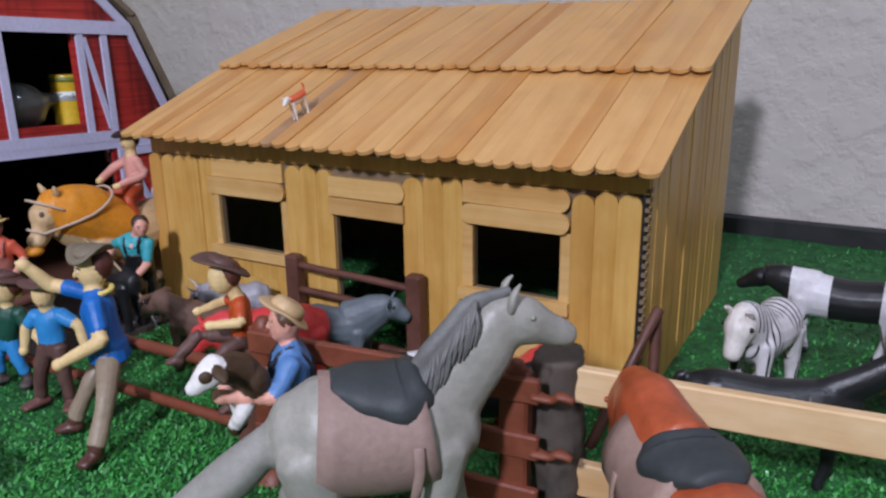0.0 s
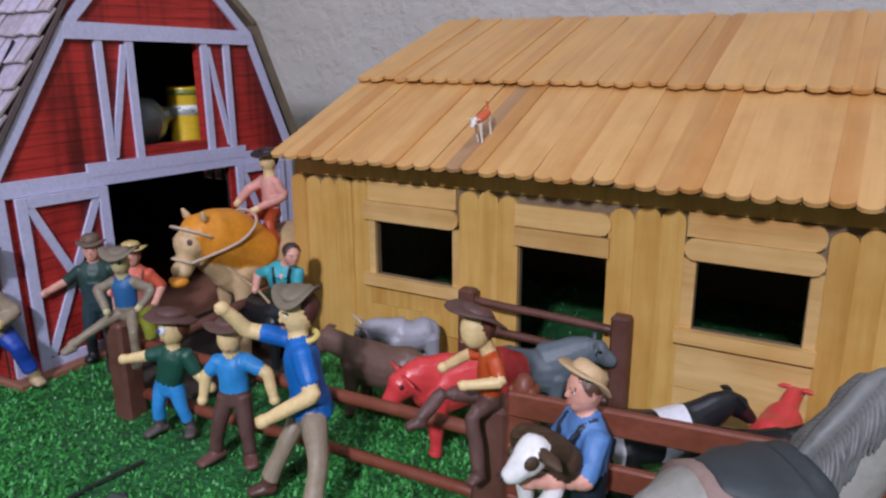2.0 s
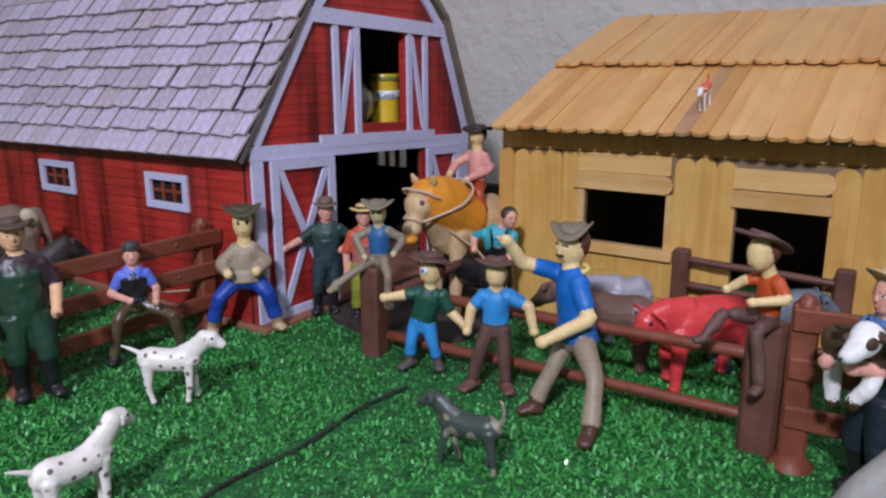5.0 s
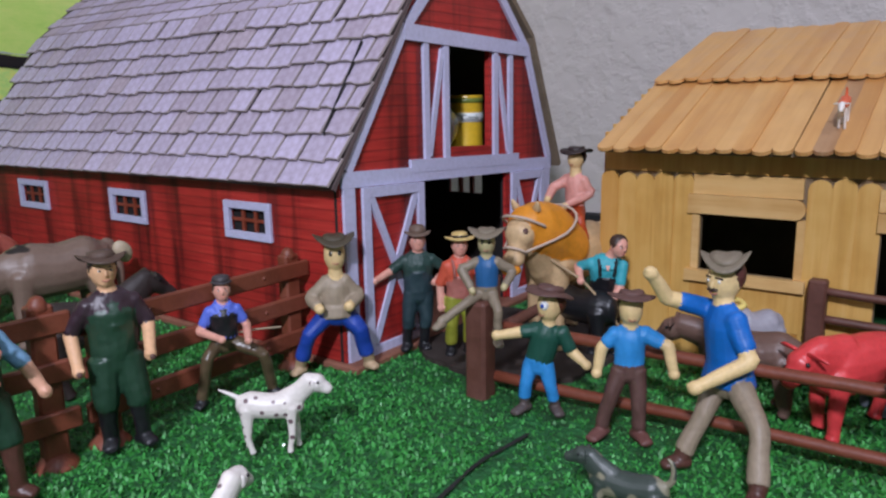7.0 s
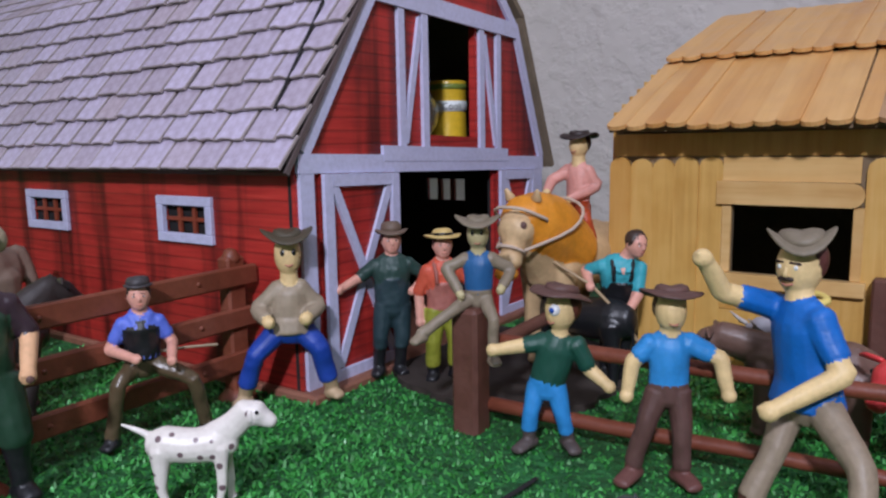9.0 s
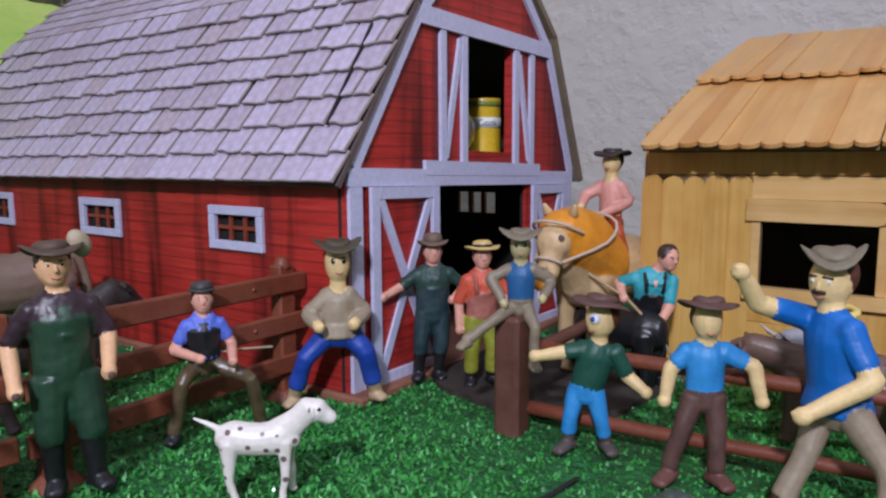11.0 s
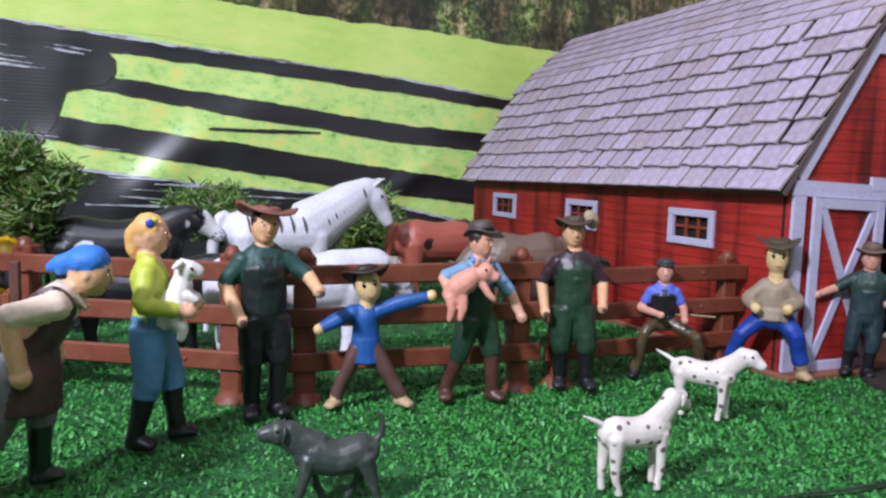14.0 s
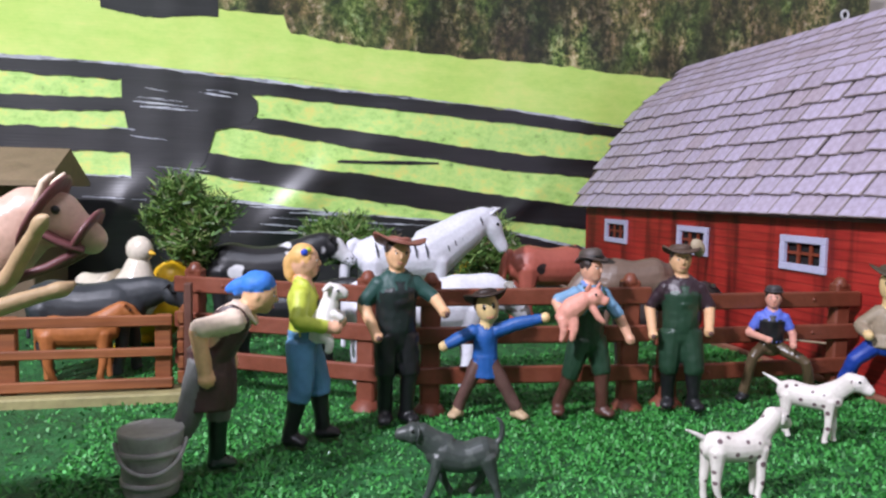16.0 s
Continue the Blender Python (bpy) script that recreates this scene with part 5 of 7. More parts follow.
        if horns:
            s.tube([b + upv * head_r * 0.2, b + side * sg * head_r * 0.6 + upv * head_r * 0.6, b + side * sg * head_r * 0.6 + upv * head_r * 1.3], [head_r * 0.16, head_r * 0.12, head_r * 0.04], horns, 7, (0, 0, 1), 2)
    s.loose = False
    t = 0.40 if kind != "cow" else 0.46
    for n, (fx, sg) in enumerate(((L * 0.36, 1), (L * 0.36, -1), (-L * 0.40, 1), (-L * 0.40, -1))):
        st = stride * (1 if n in (0, 3) else -1)
        top = Vector((fx, sg * girth * 0.50, c - girth * 0.1))
        kn = Vector((fx + st * 0.5 + (0.02 if fx > 0 else -0.035), sg * girth * 0.52, leg * t + 0.03))
        ft = Vector((fx + st, sg * girth * 0.54, 0.045))
        r = girth * (0.42 if fx > 0 else 0.52)
        s.tube([top, on(top, kn, 0.6), kn, on(kn, ft, 0.55), ft], [(r * 0.9, r * 1.15), (r * 0.60, r * 0.75), (girth * 0.27,) * 2, (girth * 0.22,) * 2, (girth * 0.23,) * 2], coat, 9, (1, 0, 0), 2)
        s.tube([ft + Vector((-0.004, 0, 0.01)), ft + Vector((0.012, 0, -0.035))], [girth * 0.22, girth * 0.27], hoof, 9, (1, 0, 0), 1, round_=0.3)
    tb = Vector((-L * 0.54, 0, c + girth * 0.55))
    tm = tail_mat or coat
    if tail == "down":
        s.tube([tb, tb + Vector((-0.05, 0, -0.08)), tb + Vector((-0.055, 0, -0.36)), tb + Vector((-0.05, 0, -0.50))], [0.03, 0.022, 0.02, 0.03], tm, 7, (1, 0, 0), 3)
    elif tail == "horse":
        s.tube([tb, tb + Vector((-0.08, 0, 0.02)), tb + Vector((-0.15, 0.01, -0.25)), tb + Vector((-0.15, 0.015, -0.55))], [0.04, 0.055, (0.055, 0.07), 0.02], tm, 9, (0, 1, 0), 3)
    elif tail == "stream":
        tb = Vector((-L * 0.52, 0, c + girth * 0.22))
        way = [tb, tb + Vector((-0.07, 0, -0.05)), tb + Vector((-0.24, 0.0, -0.20)), tb + Vector((-0.46, 0.01, -0.38)), tb + Vector((-0.62, 0.02, -0.53))]
        s.tube(way, [0.05, 0.075, (0.10, 0.085), (0.095, 0.075), (0.05, 0.04)], tm, 14, (0, 1, 0), 4)
        for k in range(18):
            a = 2 * math.pi * k / 18
            o = Vector((0.3 * math.sin(a), math.cos(a), math.sin(a)))
            s.tube([p + o * r for p, r in zip(way, (0.03, 0.058, 0.078, 0.076, 0.05 + 0.012 * (k % 3)))], [0.012, 0.018, 0.019, 0.018, 0.007], tm, 6, (0, 1, 0), 3)
    elif tail == "up":
        s.tube([tb, tb + Vector((-0.12, 0, 0.07)), tb + Vector((-0.32, 0, 0.16))], [0.05, 0.04, 0.018], tm, 8, (0, 1, 0), 3)
    elif tail == "curl":
        s.tube([tb, tb + Vector((-0.10, 0, 0.12)), tb + Vector((-0.10, 0, 0.34)), tb + Vector((-0.02, 0, 0.44))], [0.06, 0.055, 0.045, 0.025], tm, 8, (0, 1, 0), 3)
    s.loose = True
    if mane:
        # a flat mane lying along the crest, falling to both sides in short locks
        way = (po - root).normalized()
        back = Vector((-way.z, 0, way.x))
        crest = [on(root, po, t) + back * neck_r * (1.42 - 0.42 * t) for t in (0.22, 0.45, 0.7, 0.92)] + [po + Vector((0.02, 0, head_r * 0.9))]
        s.tube(crest, [(0.05, 0.03), (0.06, 0.04), (0.055, 0.04), (0.05, 0.035), (0.02, 0.02)], mane, 12, (0, 1, 0), 4)
        for k in range(60):
            t = 0.20 + 0.0132 * k
            sg = -1 if k % 3 else 1
            q = on(root, po, t) + back * neck_r * (1.46 - 0.42 * t)
            w = neck_r * (0.92 - 0.16 * t)
            e = 0.018 * math.sin(k * 2.3)
            s.tube([q, q + Vector((-0.012, sg * w * 0.55, -0.012)), q + Vector((-0.022 + e, sg * w * 0.93, -0.062)), q + Vector((-0.040 + e, sg * w * 1.07, -0.125 - e))], [(0.018, 0.012), (0.020, 0.012), (0.016, 0.010), (0.005, 0.004)], mane, 6, (1, 0, 0), 3)
    s.loose = True
    if extra:
        extra(s, po, mz, c)
    for v in s.v:
        v *= W
    moulded(s, W * 0.016, 6)
    low = min(v.z for v in s.v) if z == 0 else 0
    return thing(name, s, label, category, group, pose(x, y, z - low + (PILE if z == 0 else 0), 0, 0, heading))


# ---- the row of figures by the pen fence ----
def col(r, g, b, rough=0.5, wear=0.22):
    return paint((r, g, b), rough, wear, "figure_paint")


DKGREEN, TEAL = col(0.019, 0.054, 0.030, 0.38), col(0.02, 0.07, 0.06)
BLUE, SKY, JEANS = col(0.012, 0.095, 0.34), col(0.03, 0.26, 0.62), col(0.012, 0.055, 0.35)
BOOT_B, BOOT_BR, BOOT_G = col(0.012, 0.012, 0.014, 0.38), col(0.09, 0.035, 0.025, 0.4), col(0.012, 0.03, 0.02, 0.3)
HAT_BR, HAT_TAN, HAT_GREY = col(0.085, 0.05, 0.035, 0.6), col(0.20, 0.16, 0.11, 0.6), col(0.075, 0.055, 0.045, 0.5)
HAIR_D, HAIR_B, BLONDE = col(0.03, 0.015, 0.01), col(0.10, 0.03, 0.025), col(0.76, 0.43, 0.15)
KHAKI, BEIGE, TAN = col(0.30, 0.23, 0.16), col(0.33, 0.26, 0.18), col(0.48, 0.34, 0.2)


def scarf(s, face):
    blue = col(0.035, 0.20, 0.66, 0.6)
    s.loose = False
    s.ball(face(-0.22, 0, 0.50), (0.076, 0.074, 0.058), blue, None, 16, 10)
    s.tube([face(-0.9, 0, 0.3), face(-1.35, 0.1, 0.05), face(-1.75, 0.15, -0.25)], [0.040, 0.034, 0.016], blue, 9, (0, 1, 0), 2)
    s.tube([face(-1.0, 0, 0.1), face(-1.25, -0.2, -0.35)], [0.028, 0.012], blue, 8, (0, 1, 0), 2)


APRON = col(0.060, 0.028, 0.027, 0.45)


def apron_skirt(s, face):
    scarf(s, face)
    s.tube([(0.05, 0, 0.56), (0.06, 0, 0.44), (0.055, 0, 0.30)], [(0.110, 0.092), (0.122, 0.100), (0.128, 0.106)], APRON, 16, (1, 0, 0), 3, round_=0.06)
    s.tube([(0.085, 0, 0.52), (0.135, 0, 0.59), (0.175, 0, 0.635)], [(0.112, 0.062), (0.104, 0.058), (0.078, 0.046)], APRON, 12, (1, 0, 0), 3, round_=0.3)
    for sg in (1, -1):
        s.tube([(0.205, sg * 0.05, 0.63), (0.215, sg * 0.055, 0.68), (0.15, sg * 0.064, 0.735), (0.08, sg * 0.05, 0.70)], [(0.012, 0.010)] * 4, APRON, 6, (0, 1, 0), 2)


human("farm_woman", "bending farm woman figure in brown apron and blue headscarf", -0.4405, -0.106, 84, 0.0875, col(0.80, 0.63, 0.50), col(0.15, 0.15, 0.145), BOOT_G, boot_h=0.17,
      feet=((0.075, 0.05), (-0.13, -0.05)), hipx=0.04, hip=0.50, lean=(0.13, 0.02), top=0.71, head_at=(0.255, 0.035, 0.775), nod=0.05, palm_l=(0.12, 0.10, 0.48), palm_r=(0.055, -0.13, 0.465), elbows=((0.10, 0.15, 0.60), (0.03, -0.15, 0.655)), sleeve=0.5, arm=1.25, leg=1.25, head_r=0.078, extra=apron_skirt)


def lamb_in_arms(s, face):
    wool = paint((0.80, 0.76, 0.72), 0.6, 0.12, "lamb_white")
    s.loose = False
    s.tube([face(-0.5, 0, 0.3), face(-1.0, 0.1, 0.0), face(-1.05, 0.1, -0.8), face(-0.95, 0.05, -1.3)], [0.04, 0.034, 0.028, 0.014], BLONDE, 8, (0, 1, 0), 3)
    first = len(s.v)
    s.tube([(0.10, -0.05, 0.52), (0.135, -0.05, 0.60), (0.155, -0.05, 0.68)], [(0.046, 0.050), (0.054, 0.056), (0.044, 0.044)], wool, 10, (1, 0, 0), 3)
    s.tube([(0.155, -0.05, 0.69), (0.175, -0.05, 0.735), (0.225, -0.05, 0.72)], [0.038, 0.040, 0.024], wool, 9, (0, 1, 0), 3)
    for a in (-0.085, -0.015):
        s.tube([(0.12, a, 0.53), (0.155, a, 0.50), (0.15, a, 0.455)], [0.026, 0.022, 0.018], wool, 7, (1, 0, 0), 2)
        s.tube([(0.18, a, 0.63), (0.215, a, 0.61)], [0.020, 0.016], wool, 7, (0, 1, 0), 1)
    s.loose = True
    for a in (-0.085, -0.015):
        s.tube([(0.155, a, 0.76), (0.135, a * 1.3, 0.742)], [0.015, 0.009], wool, 6, (1, 0, 0), 1)
    s.ball((0.195, -0.085, 0.738), 0.007, BLACK, None, 6, 4)
    for v in s.v[first:]:
        v.x -= 0.022
    s.ball(face(0.05, -0.88, 0.65), (0.018, 0.006, 0.018), col(0.02, 0.07, 0.5), None, 8, 5)
    s.ball(face(0.3, -0.80, 0.85), (0.014, 0.006, 0.012), col(0.55, 0.62, 0.08), None, 8, 5)


human("farm_girl", "blonde farm girl figure in yellow top hugging a white lamb", -0.4695, -0.0665, 80, 0.089, col(0.50, 0.56, 0.07), col(0.10, 0.26, 0.46), BOOT_B, boot_h=0.17, hair=BLONDE, skin=col(0.76, 0.42, 0.27),
      feet=((0.10, 0.05), (-0.04, -0.06)), hip=0.50, top=0.755, palm_l=(0.16, 0.02, 0.58), palm_r=(0.14, -0.09, 0.57), elbows=((0.03, 0.15, 0.59), (0.0, -0.14, 0.60)), sleeve=0.9, torso=(0.092, 0.084, 0.100, 0.082), leg=1.32, extra=lamb_in_arms)
human("farmer_in_black_overalls", "farmer figure in black overalls, green shirt and brown hat", -0.488, -0.0235, 8, 0.0905, TEAL, BOOT_B, BOOT_B, bib=BOOT_B, vest=col(0.014, 0.02, 0.02, 0.35), boot_h=0.24, hair=HAIR_D, hat="cowboy", hat_mat=col(0.25, 0.085, 0.06), hat_size=1.12, curl=0.45, crown_h=0.42, side=-7, hat_up=0.82,
      feet=((0.01, 0.06), (-0.01, -0.05)), palm_l=(0.16, 0.19, 0.60), palm_r=(0.09, -0.135, 0.49), elbows=((0.05, 0.185, 0.645), (-0.03, -0.165, 0.61)), sleeve=0.46, fists=True, leg=1.25, straps=False, collar=TEAL, top=0.755, belt=col(0.02, 0.02, 0.022, 0.3))
human("clay_boy_in_jumper", "clay boy figure in blue jumper with one arm stretched out", -0.489, 0.0195, -8, 0.066, BLUE, BROWN_CLAY, TAN, clay=True, hat="flat", hat_mat=HAIR_D, hat_size=1.15, hair=HAIR_D, boot_h=0.02, head_r=0.102, tilt=-20, side=10, crown_h=0.5, nose=False,
      feet=((0.03, 0.24), (-0.02, -0.19)), hip=0.40, palm_l=(0.06, 0.40, 0.735), palm_r=(0.0, -0.28, 0.53), elbows=((0.03, 0.22, 0.69), (-0.01, -0.18, 0.58)), sleeve=0.95, torso=(0.092, 0.088, 0.090, 0.080), top=0.665, arm=1.3, hem=0.10, head_at=(0.01, 0.01, 0.80), foot_len=1.25)


def piglet(s, face):
    first = len(s.v)
    pink = col(0.74, 0.33, 0.25, 0.45, 0.10)
    s.loose = False
    s.tube([(0.10, -0.24 - 0.03, 0.57), (0.13, -0.20 - 0.03, 0.63), (0.16, -0.13 - 0.03, 0.68)], [(0.046, 0.050), (0.060, 0.064), (0.050, 0.052)], pink, 12, (0, 0, 1), 3)
    s.ball((0.185, -0.085 - 0.03, 0.70), (0.054, 0.052, 0.052), pink, None, 12, 8)
    s.tube([(0.20, -0.07 - 0.03, 0.69), (0.24, -0.035 - 0.03, 0.675)], [0.036, 0.024], pink, 10, (0, 0, 1), 1, round_=0.2)
    for a, f in ((-0.255, 0.0), (-0.205, 0.03)):
        s.tube([(0.12 + f, a - 0.03, 0.57), (0.14 + f, a - 0.005 - 0.03, 0.51), (0.13 + f, a - 0.01 - 0.03, 0.455)], [0.034, 0.024, 0.017], pink, 7, (1, 0, 0), 2)
    s.tube([(0.19, -0.10 - 0.03, 0.64), (0.22, -0.08 - 0.03, 0.585), (0.235, -0.055 - 0.03, 0.555)], [0.026, 0.021, 0.016], pink, 7, (1, 0, 0), 2)
    s.loose = True
    for a in (-0.125, -0.055):
        s.tube([(0.175, a - 0.03, 0.735), (0.190, a - 0.03, 0.775)], [(0.026, 0.010), (0.008, 0.005)], pink, 7, (1, 0, 0), 1)
    for a in (-0.115, -0.045):
        s.ball((0.232, a - 0.03, 0.718), 0.007, BLACK, None, 6, 4)
    for v in s.v[first:]:
        v += Vector((-0.035, 0.035, 0.035))


human("farmer_with_piglet", "farmer figure in green dungarees carrying a pink piglet", -0.4838, 0.0695, 14, 0.082, col(0.17, 0.33, 0.50), DKGREEN, BOOT_BR, bib=DKGREEN, boot_h=0.20, hair=HAIR_D, hat="flat", hat_mat=HAT_GREY, band=BLACK, head_turn=18, skin=col(0.76, 0.40, 0.26),
      feet=((0.06, 0.08), (-0.09, -0.13)), hip=0.47, top=0.765, palm_l=(0.14, 0.185, 0.49), palm_r=(0.05, -0.20, 0.58), elbows=((0.08, 0.16, 0.60), (-0.03, -0.21, 0.69)), sleeve=0.48, leg=1.25, hat_size=0.92, extra=piglet, collar=col(0.16, 0.26, 0.55))


def horn_hat(s, face):
    s.ball(face(0.05, 1.30, 1.05), (0.022, 0.040, 0.056), col(0.38, 0.30, 0.2), Matrix.Rotation(0.35, 3, "X"), 12, 8)


def whip(s, face):
    s.tube([(-0.03, 0.05, 0.50), (-0.04, 0.22, 0.505), (-0.04, 0.40, 0.50)], [0.010, 0.009, 0.008], col(0.40, 0.30, 0.20), 7, (1, 0, 0), 1)


PINK = col(0.74, 0.36, 0.27)
human("farmer_in_green_overalls", "farmer figure in green overalls with black boots and clay hat", -0.487, 0.121, -18, 0.086, col(0.035, 0.018, 0.025, 0.35), DKGREEN, BOOT_B, bib=DKGREEN, vest=DKGREEN, boot_h=0.17, hair=HAIR_D, hat="flat", hat_mat=HAT_BR, crown_h=0.55, curl=0.3, head_at=(0.0, -0.015, 0.872),
      feet=((0.03, 0.085), (-0.01, -0.055)), palm_l=(0.14, 0.125, 0.50), palm_r=(0.08, -0.175, 0.465), elbows=((0.02, 0.155, 0.60), (-0.03, -0.175, 0.59)), sleeve=0.47, fists=True, leg=1.32, straps=False, hat_size=1.12, torso=(0.100, 0.102, 0.116, 0.098), extra=horn_hat)
human("rider_in_vest", "bow-legged rider figure in black vest and brown trousers", -0.4896, 0.1757, -32, 0.0655, col(0.10, 0.16, 0.62), col(0.11, 0.075, 0.04, 0.35), BOOT_B, vest=BOOT_B, boot_h=0.02, hair=HAIR_D, hat="cap", hat_mat=col(0.05, 0.042, 0.045), skin=PINK, belt=col(0.12, 0.16, 0.5),
      feet=((0.0, 0.31), (0.04, -0.19)), knees=((0.11, 0.245, 0.36), (0.09, -0.135, 0.37)), hip=0.46, palm_l=(0.18, 0.14, 0.51), palm_r=(0.18, -0.05, 0.535), elbows=((0.0, 0.155, 0.56), (-0.01, -0.165, 0.545)), sleeve=0.32, leg=0.95, top=0.725, torso=(0.085, 0.090, 0.108, 0.090), arm=1.1, extra=whip)
human("clay_man_in_jeans", "clay man figure in beige jumper and blue jeans", -0.474, 0.2335, -42, 0.075, BEIGE, JEANS, TAN, clay=True, hat="cowboy", hat_mat=col(0.075, 0.058, 0.035, 0.6), hat_size=0.94, curl=0.40, crown_h=0.46, boot_h=0.075, head_r=0.090, tall=1.28, tilt=0, arm=1.25, nose=False, hat_up=1.10,
      feet=((0.0, 0.21), (0.0, -0.27)), knees=((0.06, 0.145, 0.31), (0.06, -0.195, 0.30)), hip=0.43, palm_l=(0.12, 0.085, 0.505), palm_r=(0.12, -0.125, 0.50), elbows=((0.0, 0.150, 0.535), (0.0, -0.170, 0.54)), sleeve=0.93, hem=0.02, top=0.685, torso=(0.108, 0.114, 0.104, 0.064), wide=0.052, head_at=(0.01, 0.0, 0.835), leg=1.15)
human("farmer_in_coverall", "farmer figure in dark green coverall and brown hat", -0.4605, 0.284, -45, 0.074, col(0.022, 0.055, 0.045), col(0.024, 0.048, 0.056, 0.45), BOOT_B, boot_h=0.14, hat="flat", hat_mat=col(0.15, 0.10, 0.07, 0.6), hair=HAIR_D, bib=col(0.024, 0.048, 0.056, 0.45), straps=False, skin=PINK,
      feet=((0.0, 0.035), (-0.01, -0.095)), palm_l=(0.09, 0.125, 0.56), palm_r=(0.08, -0.31, 0.585), elbows=((-0.01, 0.215, 0.615), (-0.01, -0.20, 0.625)), sleeve=0.45, hat_size=1.05, curl=0.15, leg=1.15, top=0.74, torso=(0.105, 0.108, 0.122, 0.100))
human("farmer_in_straw_hat", "farmer figure in orange shirt, lime trousers and straw hat", -0.4365, 0.2900, -45, 0.0725, col(0.62, 0.10, 0.05), col(0.27, 0.28, 0.03), BOOT_B, boot_h=0.05, hat="straw", hat_mat=col(0.62, 0.44, 0.16), hair=HAIR_B, band=BLACK, skin=PINK,
      palm_l=(0.10, 0.14, 0.52), palm_r=(-0.01, -0.145, 0.40), elbows=((0.0, 0.18, 0.60), (-0.03, -0.145, 0.56)), sleeve=0.5, hat_size=1.05, top=0.74, bib=col(0.38, 0.13, 0.10))

# ---- figures along the log fence ----
human("clay_cowboy_on_post", "clay cowboy figure sitting on the fence post", -0.3955, 0.2540, -62, 0.058, col(0.02, 0.11, 0.28), col(0.24, 0.19, 0.13), col(0.24, 0.19, 0.13), skin=col(0.50, 0.42, 0.22), clay=True, hat="cowboy", hat_mat=HAT_TAN, hat_up=0.95, curl=0.38, crown_h=0.45, z=0.0280, boot_h=0.05, nose=False, belt=col(0.24, 0.19, 0.13),
      feet=((0.14, 0.10, 0.03), (0.27, -0.34, 0.20)), knees=((0.15, 0.10, 0.32), (0.17, -0.17, 0.37)), hip=0.44, palm_l=(0.09, 0.155, 0.52), palm_r=(0.10, -0.115, 0.49), elbows=((-0.02, 0.205, 0.61), (0.02, -0.20, 0.625)), sleeve=0.97, arm=1.05, leg=0.80, top=0.725, torso=(0.082, 0.094, 0.100, 0.080), sleeve_mat=col(0.24, 0.19, 0.13), tilt=0)


def big_eye(s, face):
    s.ball(face(0.74, 0.22, 0.16), (0.034, 0.034, 0.034), EYE_W, None, 9, 7)
    s.ball(face(1.02, 0.27, 0.16), (0.015, 0.015, 0.015), col(0.02, 0.10, 0.45), None, 8, 6)


human("clay_boy_in_green", "clay boy figure in green shirt and bright blue trousers", -0.364, 0.2475, -75, 0.062, col(0.012, 0.075, 0.05), SKY, col(0.085, 0.065, 0.06, 0.5), clay=True, hair=col(0.12, 0.035, 0.02), hat="cowboy", hat_mat=BROWN_CLAY, hat_size=0.98, tilt=-14, curl=0.0, droop=0.25, hat_up=1.0, crown_h=0.45, boot_h=0.06, eye="none", nose=False,
      feet=((-0.02, 0.12), (0.03, -0.10)), hip=0.375, lean=(0.0, 0.07), palm_l=(0.0, 0.325, 0.41), palm_r=(0.07, -0.27, 0.575), elbows=((-0.02, 0.235, 0.475), (0.04, -0.13, 0.60)), sleeve=0.40, arm=1.3, head_r=0.102, top=0.655, torso=(0.098, 0.104, 0.108, 0.092), head_at=(0.0, 0.075, 0.805), extra=big_eye, head_turn=-30, foot_len=1.7)
human("clay_boy_in_blue", "clay boy figure in light blue shirt and brown trousers", -0.3211, 0.2450, -62, 0.066, SKY, BROWN_CLAY, col(0.14, 0.055, 0.045, 0.5), clay=True, hat="cowboy", hat_mat=BROWN_CLAY, hat_size=0.98, tilt=-12, curl=0.10, droop=0.2, hat_up=0.96, crown_h=0.4, hair=col(0.10, 0.06, 0.03), boot_h=0.03, head_r=0.088, eye="none", nose=False,
      feet=((0.02, 0.07), (0.0, -0.16)), hip=0.455, palm_l=(0.05, 0.255, 0.47), palm_r=(0.02, -0.19, 0.45), elbows=((0.03, 0.225, 0.615), (0.0, -0.165, 0.585)), arm=1.2, sleeve=0.32, top=0.715, torso=(0.090, 0.094, 0.098, 0.086), foot_len=1.8)
def clay_collar(s, face):
    s.loose = False
    ring = [(0.055 * math.cos(a), -0.02 + 0.060 * math.sin(a), 0.752 - 0.012 * math.cos(a)) for a in (0, 1.05, 2.09, 3.14, 4.19, 5.24, 6.28)]
    s.tube(ring, [(0.016, 0.014)] * 7, col(0.72, 0.56, 0.16), 8, (0, 0, 1), 3)
    s.loose = True
    s.tube([face(0.86, -0.26, -0.36), face(0.93, 0, -0.34), face(0.86, 0.26, -0.36)], [0.007, 0.009, 0.007], HAIR_D, 6, (1, 0, 0), 2)
    for sg in (1, -1):
        s.tube([face(0.84, sg * 0.14, 0.30), face(0.74, sg * 0.50, 0.26)], [0.006, 0.005], HAIR_D, 6, (1, 0, 0), 1)
        s.ball(face(0.80, sg * 0.32, 0.10), (0.006, 0.011, 0.009), EYE_W, None, 7, 5)


